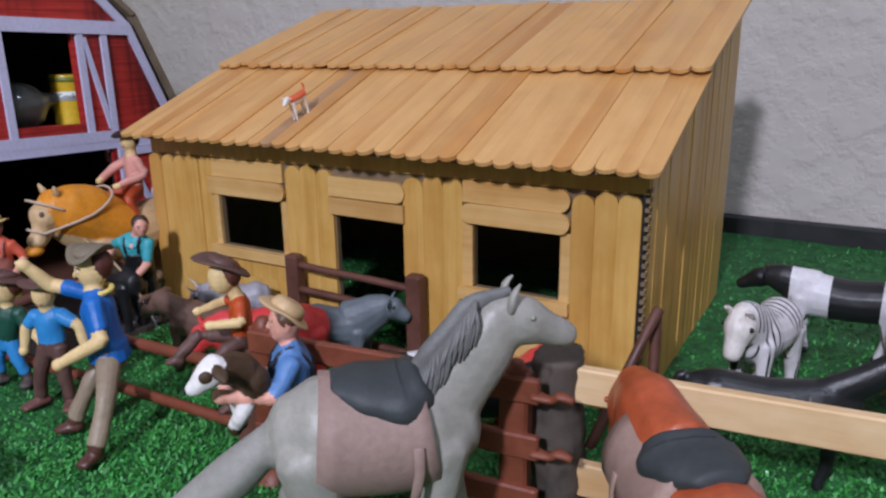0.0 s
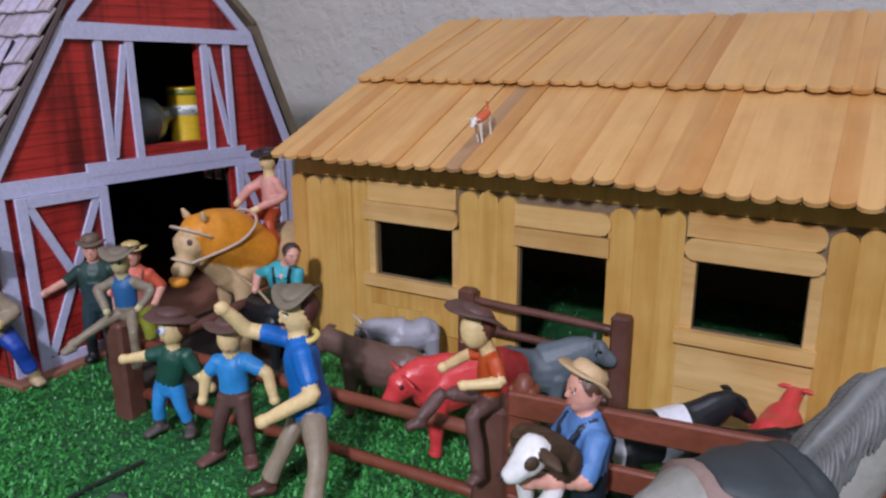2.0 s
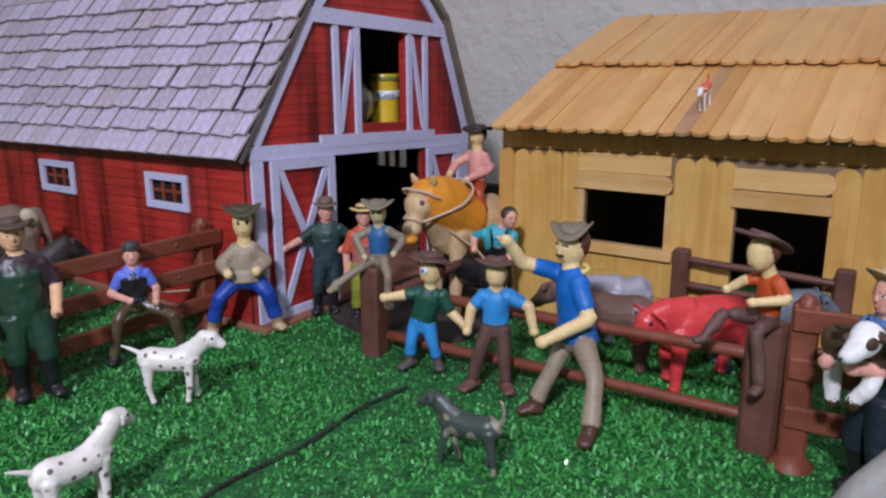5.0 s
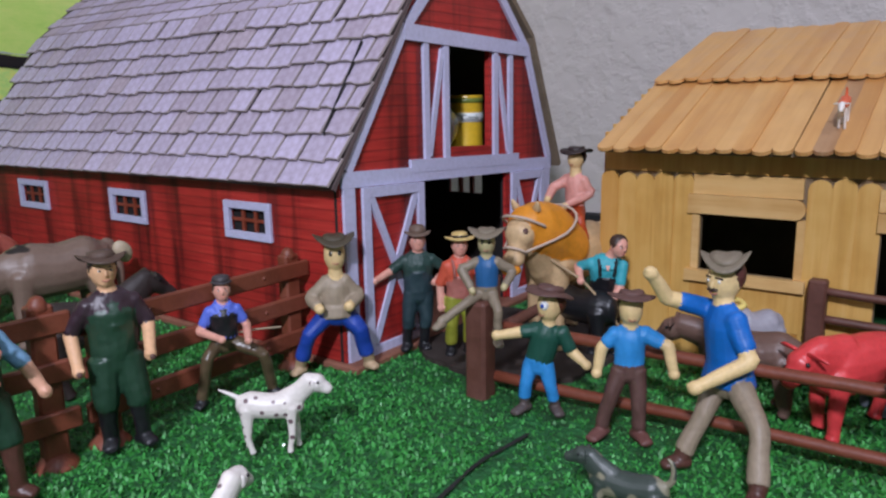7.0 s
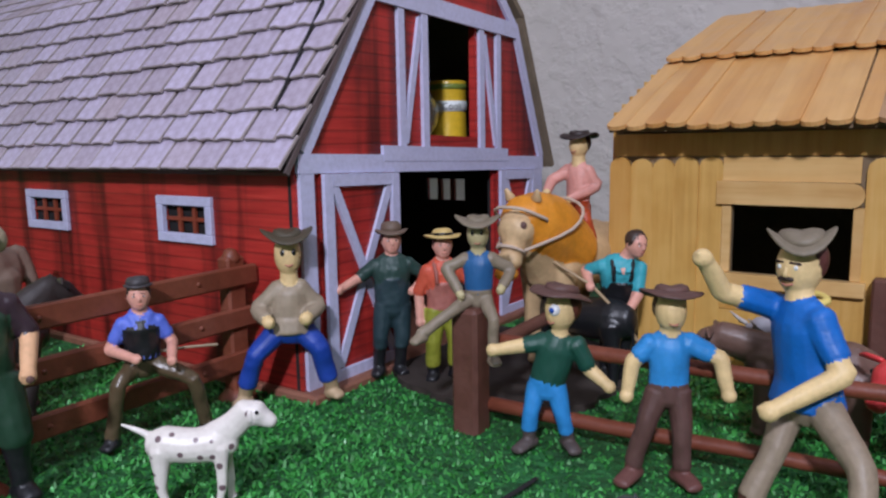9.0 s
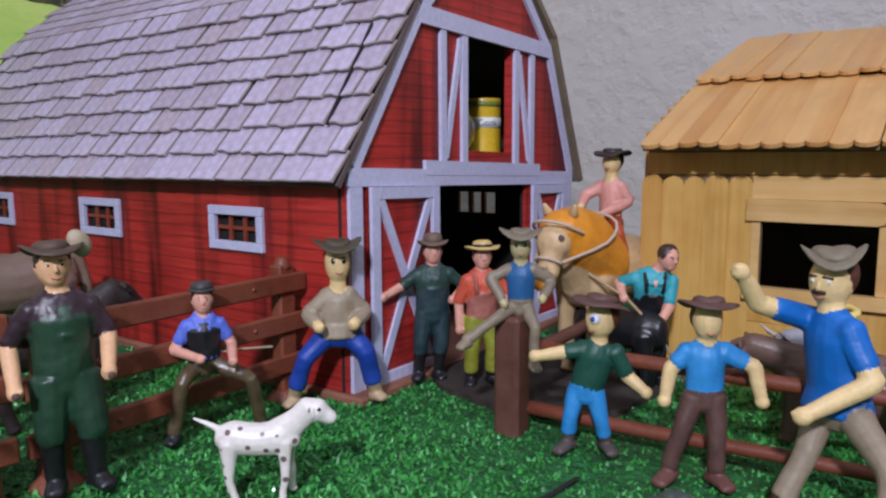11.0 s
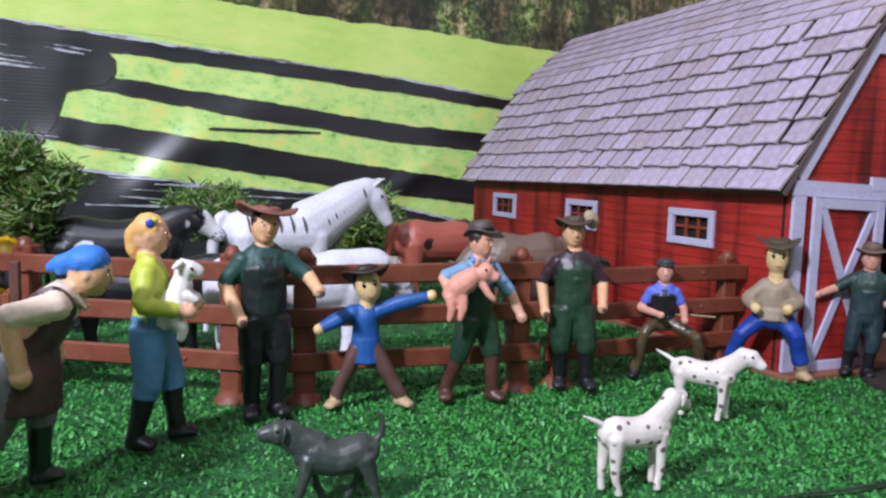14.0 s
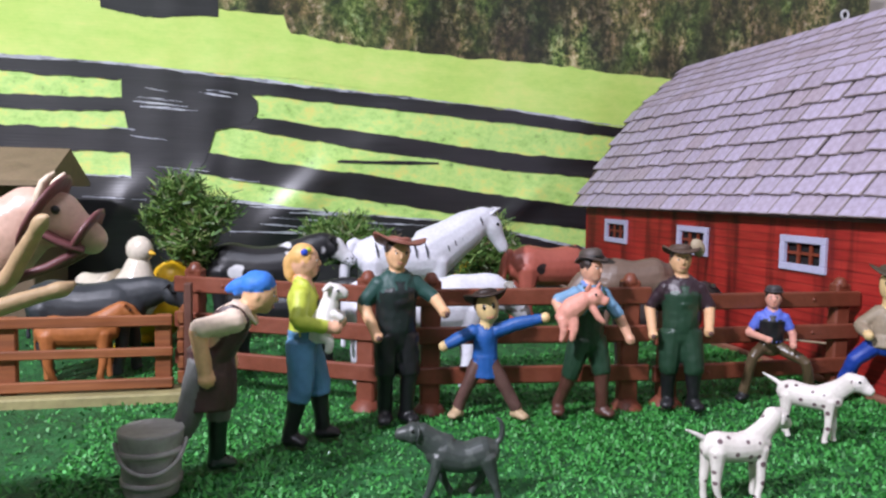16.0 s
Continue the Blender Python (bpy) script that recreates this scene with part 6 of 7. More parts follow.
human("clay_man_in_blue", "tall clay man figure in blue shirt raising one arm", -0.2825, 0.2465, -130, 0.082, col(0.003, 0.13, 0.48), KHAKI, BOOT_BR, clay=True, hat="cowboy", hat_mat=HAT_TAN, hat_size=0.76, hat_turn=35, curl=0.42, crown_h=0.34, tilt=4, hat_up=1.0, hair=HAIR_B, boot_h=0.03, head_r=0.088, eye="none",
      feet=((0.10, 0.37), (0.23, 0.0)), knees=((0.02, 0.26, 0.27), (0.12, 0.0, 0.25)), hip=0.425, lean=(0.035, -0.02), palm_l=(0.21, 0.10, 0.435), palm_r=(0.335, -0.12, 0.885), elbows=((0.015, 0.165, 0.545), (0.245, -0.145, 0.775)), sleeve=0.34, torso=(0.125, 0.118, 0.118, 0.092), hem=0.03, arm=1.15, top=0.745, head_turn=18, head_at=(0.03, -0.035, 0.865), extra=clay_collar, foot_len=1.2)


def fork(s, face):
    s.tube([(0.05, -0.44, 0.755), (0.145, -0.17, 0.60), (0.205, 0.01, 0.415), (0.25, 0.14, 0.20)], [0.011] * 4, col(0.38, 0.26, 0.14), 7, (1, 0, 0), 1)
    for k in (-1, 0, 1):
        s.tube([(0.25, 0.14, 0.20), (0.27 + 0.03 * k, 0.17 + 0.02 * k, 0.14), (0.29 + 0.03 * k, 0.20 + 0.02 * k, 0.07)], [0.007] * 3, col(0.3, 0.3, 0.3, 0.3), 6, (1, 0, 0), 1)


human("farmer_with_fork", "farmer figure in turquoise shirt and black dungarees with hay fork", -0.3723, 0.3343, -62, 0.074, col(0.04, 0.36, 0.42), BOOT_B, BOOT_B, bib=BOOT_B, boot_h=0.2, hair=col(0.05, 0.028, 0.02), skin=PINK,
      lean=(0.06, 0.01), hip=0.45, top=0.735, head_at=(0.10, 0.085, 0.835), palm_l=(0.20, 0.02, 0.43), palm_r=(0.125, -0.18, 0.60), elbows=((0.10, 0.10, 0.53), (0.0, -0.195, 0.66)), sleeve=0.40, nod=0.03, head_turn=34, torso=(0.105, 0.108, 0.128, 0.112), extra=fork)
human("clay_boy_on_fence", "clay boy figure in orange shirt sitting on the log fence", -0.21, 0.254, -136, 0.057, col(0.50, 0.07, 0.012), BROWN_CLAY, BROWN_CLAY, clay=True, hat="cowboy", hat_mat=BROWN_CLAY, hat_size=1.06, tilt=-26, curl=0.1, crown_h=0.4, hair=col(0.13, 0.04, 0.025), z=0.0325, boot_h=0.04, head_r=0.104, eye="none", nose=False, hat_up=0.86,
      feet=((0.12, 0.16, -0.03), (0.43, 0.0, 0.28)), knees=((0.14, 0.12, 0.37), (0.28, -0.04, 0.455)), hip=0.43, palm_l=(0.17, 0.13, 0.58), palm_r=(0.25, -0.06, 0.625), elbows=((0.0, 0.18, 0.60), (0.10, -0.13, 0.65)), sleeve=0.36, top=0.715, torso=(0.098, 0.104, 0.100, 0.080), head_turn=12, head_at=(0.09, 0.01, 0.865), leg=0.95)


def calf_in_arms(s, face):
    fur, white = col(0.06, 0.03, 0.013, 0.6), paint((0.80, 0.76, 0.74), 0.5, 0.1, "calf_white")
    s.loose = False
    s.tube([(0.13, 0.17, 0.700), (0.185, 0.09, 0.710), (0.225, -0.01, 0.695)], [(0.058, 0.066), (0.064, 0.078), (0.050, 0.066)], fur, 14, (0, 0, 1), 3)
    s.tube([(0.175, 0.16, 0.745), (0.262, 0.222, 0.800)], [0.062, 0.054], fur, 12, (0, 1, 0), 1)
    s.tube([(0.262, 0.225, 0.815), (0.292, 0.240, 0.785), (0.330, 0.243, 0.752), (0.358, 0.240, 0.735)], [(0.050, 0.052), (0.055, 0.054), (0.040, 0.040), (0.031, 0.028)], white, 12, (0, 0, 1), 3)
    for p, q, r in (((0.220, 0.0, 0.67), (0.222, 0.015, 0.57), (0.215, 0.018, 0.475)), ((0.165, 0.155, 0.65), (0.190, 0.175, 0.585), (0.225, 0.145, 0.520))):
        s.tube([p, q, r], [0.034, 0.034, 0.028], white, 9, (1, 0, 0), 3)
        s.tube([r, Vector(r) - Vector((0.0, 0.0, 0.026))], [0.030, 0.026], fur, 9, (1, 0, 0), 1)
    for p, q in (((0.262, 0.265, 0.822), (0.225, 0.345, 0.795)), ((0.285, 0.190, 0.822), (0.300, 0.100, 0.800))):
        s.tube([p, on(Vector(p), Vector(q), 0.55), q], [(0.016, 0.014), (0.030, 0.016), (0.010, 0.008)], fur, 8, (0, 0, 1), 2)
    s.loose = True
    s.ball((0.296, 0.289, 0.795), (0.026, 0.012, 0.024), fur, None, 9, 6)
    s.ball((0.330, 0.205, 0.790), (0.020, 0.016, 0.020), fur, None, 9, 6)
    for a in (-0.013, 0.013):
        s.ball((0.380, 0.240 + a, 0.735), (0.007, 0.006, 0.006), BLACK, None, 6, 4)


human("farmer_with_calf", "farmer figure in blue shirt and straw hat carrying a brown calf", -0.1705, 0.2370, -138, 0.0835, col(0.09, 0.21, 0.46), col(0.012, 0.018, 0.028), BOOT_B, bib=col(0.012, 0.018, 0.028), boot_h=0.15, hair=col(0.12, 0.06, 0.035), hat="straw", hat_mat=col(0.56, 0.38, 0.20), hat_size=0.98, tilt=-40, hat_up=0.58,
      palm_l=(0.24, 0.17, 0.655), palm_r=(0.24, 0.0, 0.62), elbows=((0.07, 0.17, 0.63), (0.05, -0.15, 0.60)), sleeve=0.46, top=0.76, skin=PINK, head_turn=6, leg=1.3, extra=calf_in_arms)

# ---- dogs in the yard ----
DALMATIAN = two_tone("dalmatian_coat", (0.78, 0.72, 0.66), (0.17, 0.105, 0.115), "spots", 185, 0.195)
WHITE = paint((0.78, 0.72, 0.67), 0.45, 0.08, "dog_white")
def flap_ears(s, po, mz, c):
    d = (mz - po).normalized()
    side = d.cross(Vector((0, 0, 1))).normalized()
    for sg in (1, -1):
        s.ball(po + d * 0.04 + side * sg * 0.115 + Vector((0, 0, -0.02)), (0.045, 0.035, 0.085), WHITE, None, 10, 7)


for x, y, h, aside in ((-0.4340, 0.1545, 40, 0), (-0.3810, 0.0805, 90, 14)):
    beast("dalmatian", "white dalmatian dog figure with dark spots", x, y, h, 0.0250, DALMATIAN, WHITE, kind="dog", body=0.92, girth=0.225, leg=0.60, poll=(0.66, 1.16), muzzle=(0.93, 1.00), neck_r=0.140, head_r=0.165, tail="up", stride=0.05, tail_mat=WHITE, head_mat=WHITE, ears=False, turn_head=aside, extra=flap_ears, group="dalmatians in the yard", category="toy dog")
beast("black_dog", "dark grey dog figure with a raised tail", -0.4015, -0.0145, -100, 0.0215, two_tone("worn_grey_coat", (0.042, 0.052, 0.047), (0.066, 0.078, 0.070), "patches", 240, 0.58), kind="dog", body=1.02, girth=0.275, leg=0.56, poll=(0.70, 1.07), muzzle=(1.03, 1.04), neck_r=0.18, head_r=0.195, tail="curl", stride=0.20, back_dip=0.05, category="toy dog")
beast("shepherd_dog", "black and tan shepherd dog figure on the turf", -0.2945, 0.181, 186, 0.0212, two_tone("shepherd_coat", (0.045, 0.060, 0.050), (0.24, 0.22, 0.15), "patches", 70, 0.52), kind="dog", body=1.05, girth=0.235, leg=0.56, poll=(0.62, 1.12), muzzle=(0.96, 1.0), neck_r=0.16, head_r=0.155, tail="curl", stride=0.12, category="toy dog")
def roof_back(s, po, mz, c):
    s.tube([(-0.46, 0, c + 0.10), (0, 0, c + 0.09), (0.40, 0, c + 0.11), (po.x - 0.04, 0, po.z + 0.03)], [(0.20, 0.16), (0.215, 0.16), (0.18, 0.15), (0.10, 0.10)], col(0.72, 0.13, 0.05), 9, (0, 0, 1), 2)


kid = beast("goat_kid", "tiny white and orange goat kid figure on the shed roof", -0.2690, 0.3645, -88, 0.0122, WHITE, z=0.1272, kind="cow", body=0.95, girth=0.20, leg=0.6, poll=(0.60, 0.98), muzzle=(0.86, 0.84), neck_r=0.12, head_r=0.15, tail="curl", tail_mat=col(0.72, 0.13, 0.05), stride=0.04, extra=roof_back)
kid.matrix_basis = kid.matrix_basis @ pose(0, 0, 0, 0, 16, 0)

# ---- horses and cattle by the shed ----
GREYHORSE = col(0.31, 0.295, 0.26, 0.45, 0.15)
GREYMANE, SADDLE, BLANKET = col(0.150, 0.148, 0.142, 0.55, 0.4), col(0.035, 0.042, 0.045, 0.6, 0.2), col(0.30, 0.20, 0.17, 0.6, 0.15)


def tack(s, po, mz, c, cloth=None, g=0.25, fwd=0.0, seat=0.0, front=0.0):
    """A wide saddle cloth, a short leaf-shaped saddle on top of it, straps and stirrups."""
    cl = cloth or BLANKET
    s.tube([(-0.28 + fwd, 0, c + 0.012), (-0.02 + fwd, 0, c - 0.008), (0.17 + fwd + front, 0, c + 0.012)], [(g * 0.98, g * 1.03), (g * 1.0, g * 1.03), (g * 0.98, g * 1.06)], cl, 22, (0, 0, 1), 3, round_=0.02)
    s.tube([(-0.21 + fwd + seat, 0, c + g * 0.93), (-0.08 + fwd + seat, 0, c + g * 0.78), (0.06 + fwd + seat, 0, c + g * 0.66), (0.15 + fwd + seat, 0, c + g * 0.84)], [(g * 0.42, g * 0.18), (g * 0.76, g * 0.36), (g * 0.90, g * 0.47), (g * 0.66, g * 0.42)], SADDLE, 20, (0, 0, 1), 4, round_=0.3)
    for sg in (1, -1):
        s.tube([(0.10 + fwd, sg * g * 1.0, c + 0.04), (0.10 + fwd, sg * g * 1.05, c - 0.06), (0.08 + fwd, sg * g * 1.04, c - 0.16)], [(0.024, 0.010), (0.022, 0.009), (0.020, 0.009)], cl, 8, (0, 1, 0), 2)
        s.tube([(0.05 + fwd, sg * g * 1.04, c - 0.18), (0.04 + fwd, sg * g * 1.05, c - 0.27)], [(0.055, 0.02), (0.055, 0.02)], SADDLE, 8, (0, 1, 0), 1, round_=0.3)


beast("saddled_grey_horse", "grey saddled horse figure with dark mane and streaming tail", -0.1229, 0.2196, 40, 0.0710, GREYHORSE, GREYMANE, kind="horse", body=0.68, girth=0.245, leg=0.55, poll=(0.515, 1.215), muzzle=(0.79, 1.10), neck_r=0.125, head_r=0.105, eyes=False, tail="stream", tail_mat=col(0.27, 0.26, 0.235, 0.6, 0.3), mane=GREYMANE, stride=0.14, extra=lambda s, po, mz, c: tack(s, po, mz, c, None, 0.245, 0.03), category="toy horse")
ORANGE = col(0.42, 0.080, 0.026, 0.4, 0.45)
beast("saddled_bay_horse", "orange-brown saddled horse figure lowering its head", -0.0380, 0.2400, 128, 0.060, ORANGE, BOOT_B, kind="horse", body=0.95, girth=0.27, leg=0.5, poll=(0.70, 0.96), muzzle=(0.86, 0.52), neck_r=0.20, eyes=False, head_r=0.14, tail="horse", ears=False, stride=0.05, category="toy horse",
      extra=lambda s, po, mz, c: tack(s, po, mz, c, col(0.34, 0.22, 0.18, 0.6, 0.15), 0.27, 0.15, -0.12, 0.13))
STRIPED = two_tone("striped_coat", (0.74, 0.70, 0.72), (0.02, 0.02, 0.024), "dashes", 92, 0.20)
beast("striped_calf", "white calf figure with short black stripes", -0.0405, 0.4060, 254, 0.045, STRIPED, WHITE, kind="horse", body=0.85, girth=0.27, poll=(0.58, 1.04), muzzle=(0.76, 0.70), neck_r=0.18, head_r=0.17, head_mat=WHITE, category="toy calf")
BELTED = two_tone("belted_coat", (0.016, 0.016, 0.018), (0.76, 0.74, 0.78), "belts", 17.0, [(0.22, 0), (0.60, 1), (0.92, 0)])
beast("belted_cow", "black cow figure with white belts", -0.012, 0.466, 178, 0.045, BELTED, BOOT_B, body=1.15, girth=0.25, poll=(0.80, 0.90), muzzle=(1.10, 0.74), head_mat=BOOT_B, category="toy cow")
beast("black_foal", "black horse figure behind the pine batten", -0.030, 0.340, 14, 0.041, BOOT_B, kind="horse", body=1.35, girth=0.23, poll=(1.06, 1.30), muzzle=(1.38, 1.05), neck_r=0.12, head_r=0.13, tail="horse", category="toy horse")
beast("chestnut_horse", "chestnut horse figure beside the black one", 0.022, 0.415, 100, 0.062, col(0.42, 0.15, 0.07), kind="horse", body=0.9, girth=0.23, tail="horse", category="toy horse")
beast("grey_calf", "pale grey calf figure with dark marks by the shed wall", -0.2960, 0.3400, 222, 0.0355, two_tone("grey_calf_coat", (0.34, 0.325, 0.36), (0.05, 0.05, 0.06), "patches", 48, 0.62), body=0.60, girth=0.24, poll=(0.60, 0.88), muzzle=(0.82, 0.62), head_r=0.16, horns=col(0.5, 0.45, 0.42), category="toy calf")
beast("brown_steer", "brown steer figure lying behind the log fence", -0.290, 0.306, 184, 0.036, col(0.15, 0.085, 0.065, 0.4), body=1.02, girth=0.30, poll=(0.86, 0.92), muzzle=(1.16, 0.66), head_r=0.16, lying=True, category="toy cow")
RED = col(0.68, 0.055, 0.058, 0.36, 0.12)
beast("red_bull", "glossy red bull figure behind the log fence", -0.2450, 0.3060, 232, 0.040, RED, body=1.12, girth=0.30, poll=(0.70, 0.86), muzzle=(0.92, 0.62), head_r=0.17, neck_r=0.20, back_dip=-0.08, category="toy cow")
beast("grey_bull", "dark grey bull figure by the little gate", -0.2300, 0.3360, 22, 0.035, col(0.12, 0.145, 0.165, 0.5, 0.2), body=0.92, girth=0.30, poll=(0.74, 1.04), muzzle=(1.02, 0.86), head_r=0.17, neck_r=0.22, category="toy cow")
beast("belted_calf", "black calf figure with a white belt", -0.164, 0.302, 42, 0.038, two_tone("belted_calf_coat", (0.016, 0.016, 0.018), (0.76, 0.74, 0.78), "belts", 22.0, [(0.12, 0), (0.46, 1), (0.70, 0)]), BOOT_B, body=0.98, girth=0.28, poll=(0.74, 1.0), muzzle=(1.0, 0.76), head_mat=BOOT_B, tail_mat=WHITE, category="toy calf")
beast("black_bull", "black bull figure in the shed yard", -0.132, 0.306, 30, 0.036, BOOT_B, body=1.0, girth=0.30, poll=(0.72, 0.96), muzzle=(0.98, 0.72), category="toy cow")
beast("red_calf", "small red bull figure by the shed wall", -0.1275, 0.338, 80, 0.030, RED, body=1.0, girth=0.30, poll=(0.72, 0.96), muzzle=(0.98, 0.72), category="toy calf")
beast("black_steer", "black steer figure behind the clay boys", -0.3860, 0.3280, 165, 0.038, BOOT_B, body=1.2, girth=0.26, category="toy cow")


def halter(s, po, mz, c):
    rope, hood = col(0.55, 0.42, 0.32, 0.8), col(0.72, 0.27, 0.02, 0.5, 0.25)
    cream = col(0.62, 0.42, 0.22, 0.5)
    d = (mz - po).normalized()
    s.loose = False
    s.tube([(0.10, 0, c + 0.06), (0.36, 0, c + 0.22), on((0.36, 0, c + 0.22), po, 0.6), po + Vector((-0.02, 0, 0.0))], [(0.25, 0.24), (0.24, 0.27), (0.215, 0.235), (0.17, 0.17)], hood, 16, (0, 0, 1), 3)
    s.ball(on(po, mz, 0.30) + Vector((0.03, 0, 0.02)), (0.10, 0.13, 0.12), cream, None, 14, 9)
    s.ball(on(po, mz, 0.92) + Vector((0.02, 0, 0)), (0.08, 0.095, 0.07), cream, None, 12, 8)
    s.loose = True
    for sg in (1, -1):
        s.ball(on(po, mz, 0.22) + Vector((0.085, sg * 0.085, 0.03)), (0.026, 0.028, 0.030), BROWN_CLAY, None, 9, 6)
        s.tube([po + Vector((-0.02, sg * 0.10, 0.13)), po + Vector((0.0, sg * 0.12, 0.185))], [(0.04, 0.03), (0.015, 0.012)], cream, 8, (1, 0, 0), 1)
    s.ball(on(po, mz, 1.10) + Vector((0.03, 0, -0.03)), (0.075, 0.085, 0.05), hood, None, 9, 6)
    for t, r, e in ((-0.02, 0.185, 0.0), (0.70, 0.092, 0.02)):
        q = on(po, mz, t) + Vector((e, 0, 0))
        s.tube([q + Vector((0, r * math.cos(a), 0)) + Vector((-d.z, 0, d.x)) * -r * math.sin(a) for a in (0, 1.05, 2.09, 3.14, 4.19, 5.24, 6.28)], [0.012] * 7, rope, 6, tuple(d), 3)
    s.tube([on(po, mz, 0.66) + Vector((0.03, 0.11, 0)), (0.45, 0.25, 1.02), (0.22, 0.2, 1.14), (0.16, 0.0, 1.20), (0.22, -0.2, 1.14), (0.45, -0.25, 1.02), on(po, mz, 0.66) + Vector((0.03, -0.11, 0))], [0.012] * 7, rope, 6, (0, 0, 1), 3)


beast("palomino_horse", "cream horse figure with orange mane and rope halter", -0.4020, 0.350, -94, 0.066, col(0.62, 0.42, 0.22, 0.5), kind="horse", body=0.92, girth=0.25, poll=(0.68, 1.10), muzzle=(0.82, 0.82), neck_r=0.19, head_r=0.13, ears=False, tail="horse", extra=halter, category="toy horse")
human("clay_rider", "clay rider figure in pink shirt astride the palomino horse", -0.4045, 0.362, -100, 0.072, col(0.70, 0.32, 0.26), col(0.42, 0.06, 0.015), col(0.42, 0.06, 0.015), clay=True, hat="cowboy", hat_mat=col(0.03, 0.018, 0.016), hair=HAIR_D, z=0.0405, boot_h=0.02, head_r=0.078,
      feet=((0.14, 0.19, 0.27), (0.12, -0.22, 0.26)), knees=((0.16, 0.165, 0.47), (0.15, -0.19, 0.46)), hip=0.52, palm_l=(0.15, 0.03, 0.575), palm_r=(0.25, -0.08, 0.63), elbows=((-0.03, 0.125, 0.655), (0.11, -0.14, 0.695)), sleeve=0.97, top=0.805, torso=(0.086, 0.090, 0.094, 0.076), arm=1.0, leg=0.9, eye="none", tilt=0, hat_size=1.0, curl=0.1, crown_h=0.35, head_at=(0.01, 0.01, 0.935), nose=False)

# ---- animals in the far pen ----
def short_stripes(s, po, mz, c):
    dark = col(0.05, 0.05, 0.065)
    root = Vector((0.31, 0, c + 0.055))
    for k in range(6):
        t = 0.12 + 0.14 * k
        p = on(root, po, t)
        w = 0.165 * (1 - 0.42 * t)
        s.tube([p + Vector((0.0, -w * 0.72, 0.075)), p + Vector((0.012, -w * 0.96, 0.03)), p + Vector((0.03, -w * 0.99, -0.02))], [0.007, 0.013, 0.006], dark, 7, (0, 1, 0), 2)
    for x in (-0.34, -0.26, -0.17, -0.07, 0.04, 0.15):
        s.tube([(x, -0.145, c + 0.155), (x + 0.012, -0.190, c + 0.09), (x + 0.02, -0.206, c + 0.02)], [0.006, 0.012, 0.005], dark, 7, (0, 1, 0), 2)


PALEW = paint((0.74, 0.74, 0.80), 0.4, 0.06, "pale_white")
beast("white_striped_horse", "white horse figure with faint dark stripes", -0.690, 0.018, 92, 0.0740, PALEW, PALEW, kind="horse", body=0.86, girth=0.22, poll=(0.82, 1.20), muzzle=(1.02, 0.86), neck_r=0.17, head_r=0.115, tail="horse", tail_mat=PALEW, head_mat=PALEW, extra=short_stripes, category="toy horse")
beast("white_cow", "white cow figure with grey ears behind the fence", -0.552, 0.001, 92, 0.060, PALEW, body=1.22, girth=0.27, poll=(0.74, 0.86), muzzle=(1.02, 0.62), head_r=0.15, head_mat=two_tone("pale_cow_face", (0.72, 0.71, 0.75), (0.20, 0.18, 0.17), "patches", 90, 0.60), ear=col(0.3, 0.28, 0.25), category="toy cow")
beast("red_spotted_horse", "red-brown horse figure with black patches", -0.725, 0.146, 96, 0.064, two_tone("red_spotted_coat", (0.46, 0.12, 0.085), (0.03, 0.02, 0.02), "patches", 42, 0.62), kind="horse", body=1.0, girth=0.26, poll=(0.70, 0.58), muzzle=(0.86, 0.24), tail="horse", category="toy horse")
beast("brown_pony", "grey-brown pony figure with black marks by the barn", -0.655, 0.180, -100, 0.060, two_tone("pony_coat", (0.20, 0.135, 0.10), (0.02, 0.015, 0.012), "patches", 42, 0.62), kind="horse", body=0.86, girth=0.28, poll=(0.70, 0.56), muzzle=(0.86, 0.22), tail="horse", category="toy horse")
HOLSTEIN = two_tone("holstein_coat", (0.016, 0.016, 0.018), (0.74, 0.74, 0.76), "patches", 40, 0.60)
beast("holstein_cow", "black and white cow figure in the pen", -0.690, -0.084, 84, 0.068, HOLSTEIN, body=1.0, girth=0.25, poll=(0.64, 1.02), muzzle=(0.90, 0.82), muzzle_mat=PALEW, category="toy cow")
beast("black_cow", "black cow figure behind the fence", -0.605, -0.070, 82, 0.050, BOOT_B, body=1.2, girth=0.26, poll=(0.82, 0.98), muzzle=(1.08, 0.80), category="toy cow")
beast("black_calf", "black calf figure in the far pen", -0.608, -0.180, 84, 0.053, col(0.028, 0.033, 0.038, 0.5, 0.5), body=1.05, girth=0.26, poll=(0.80, 0.90), muzzle=(1.06, 0.70), category="toy calf")
beast("brown_goat", "orange-brown goat figure in the far pen", -0.592, -0.182, 95, 0.036, col(0.42, 0.14, 0.04), body=1.0, girth=0.25, category="toy goat")
beast("dark_heifer", "dark brown heifer figure beside the barn wall", -0.560, 0.150, 80, 0.046, col(0.03, 0.02, 0.018), body=1.0, girth=0.27, category="toy cow")


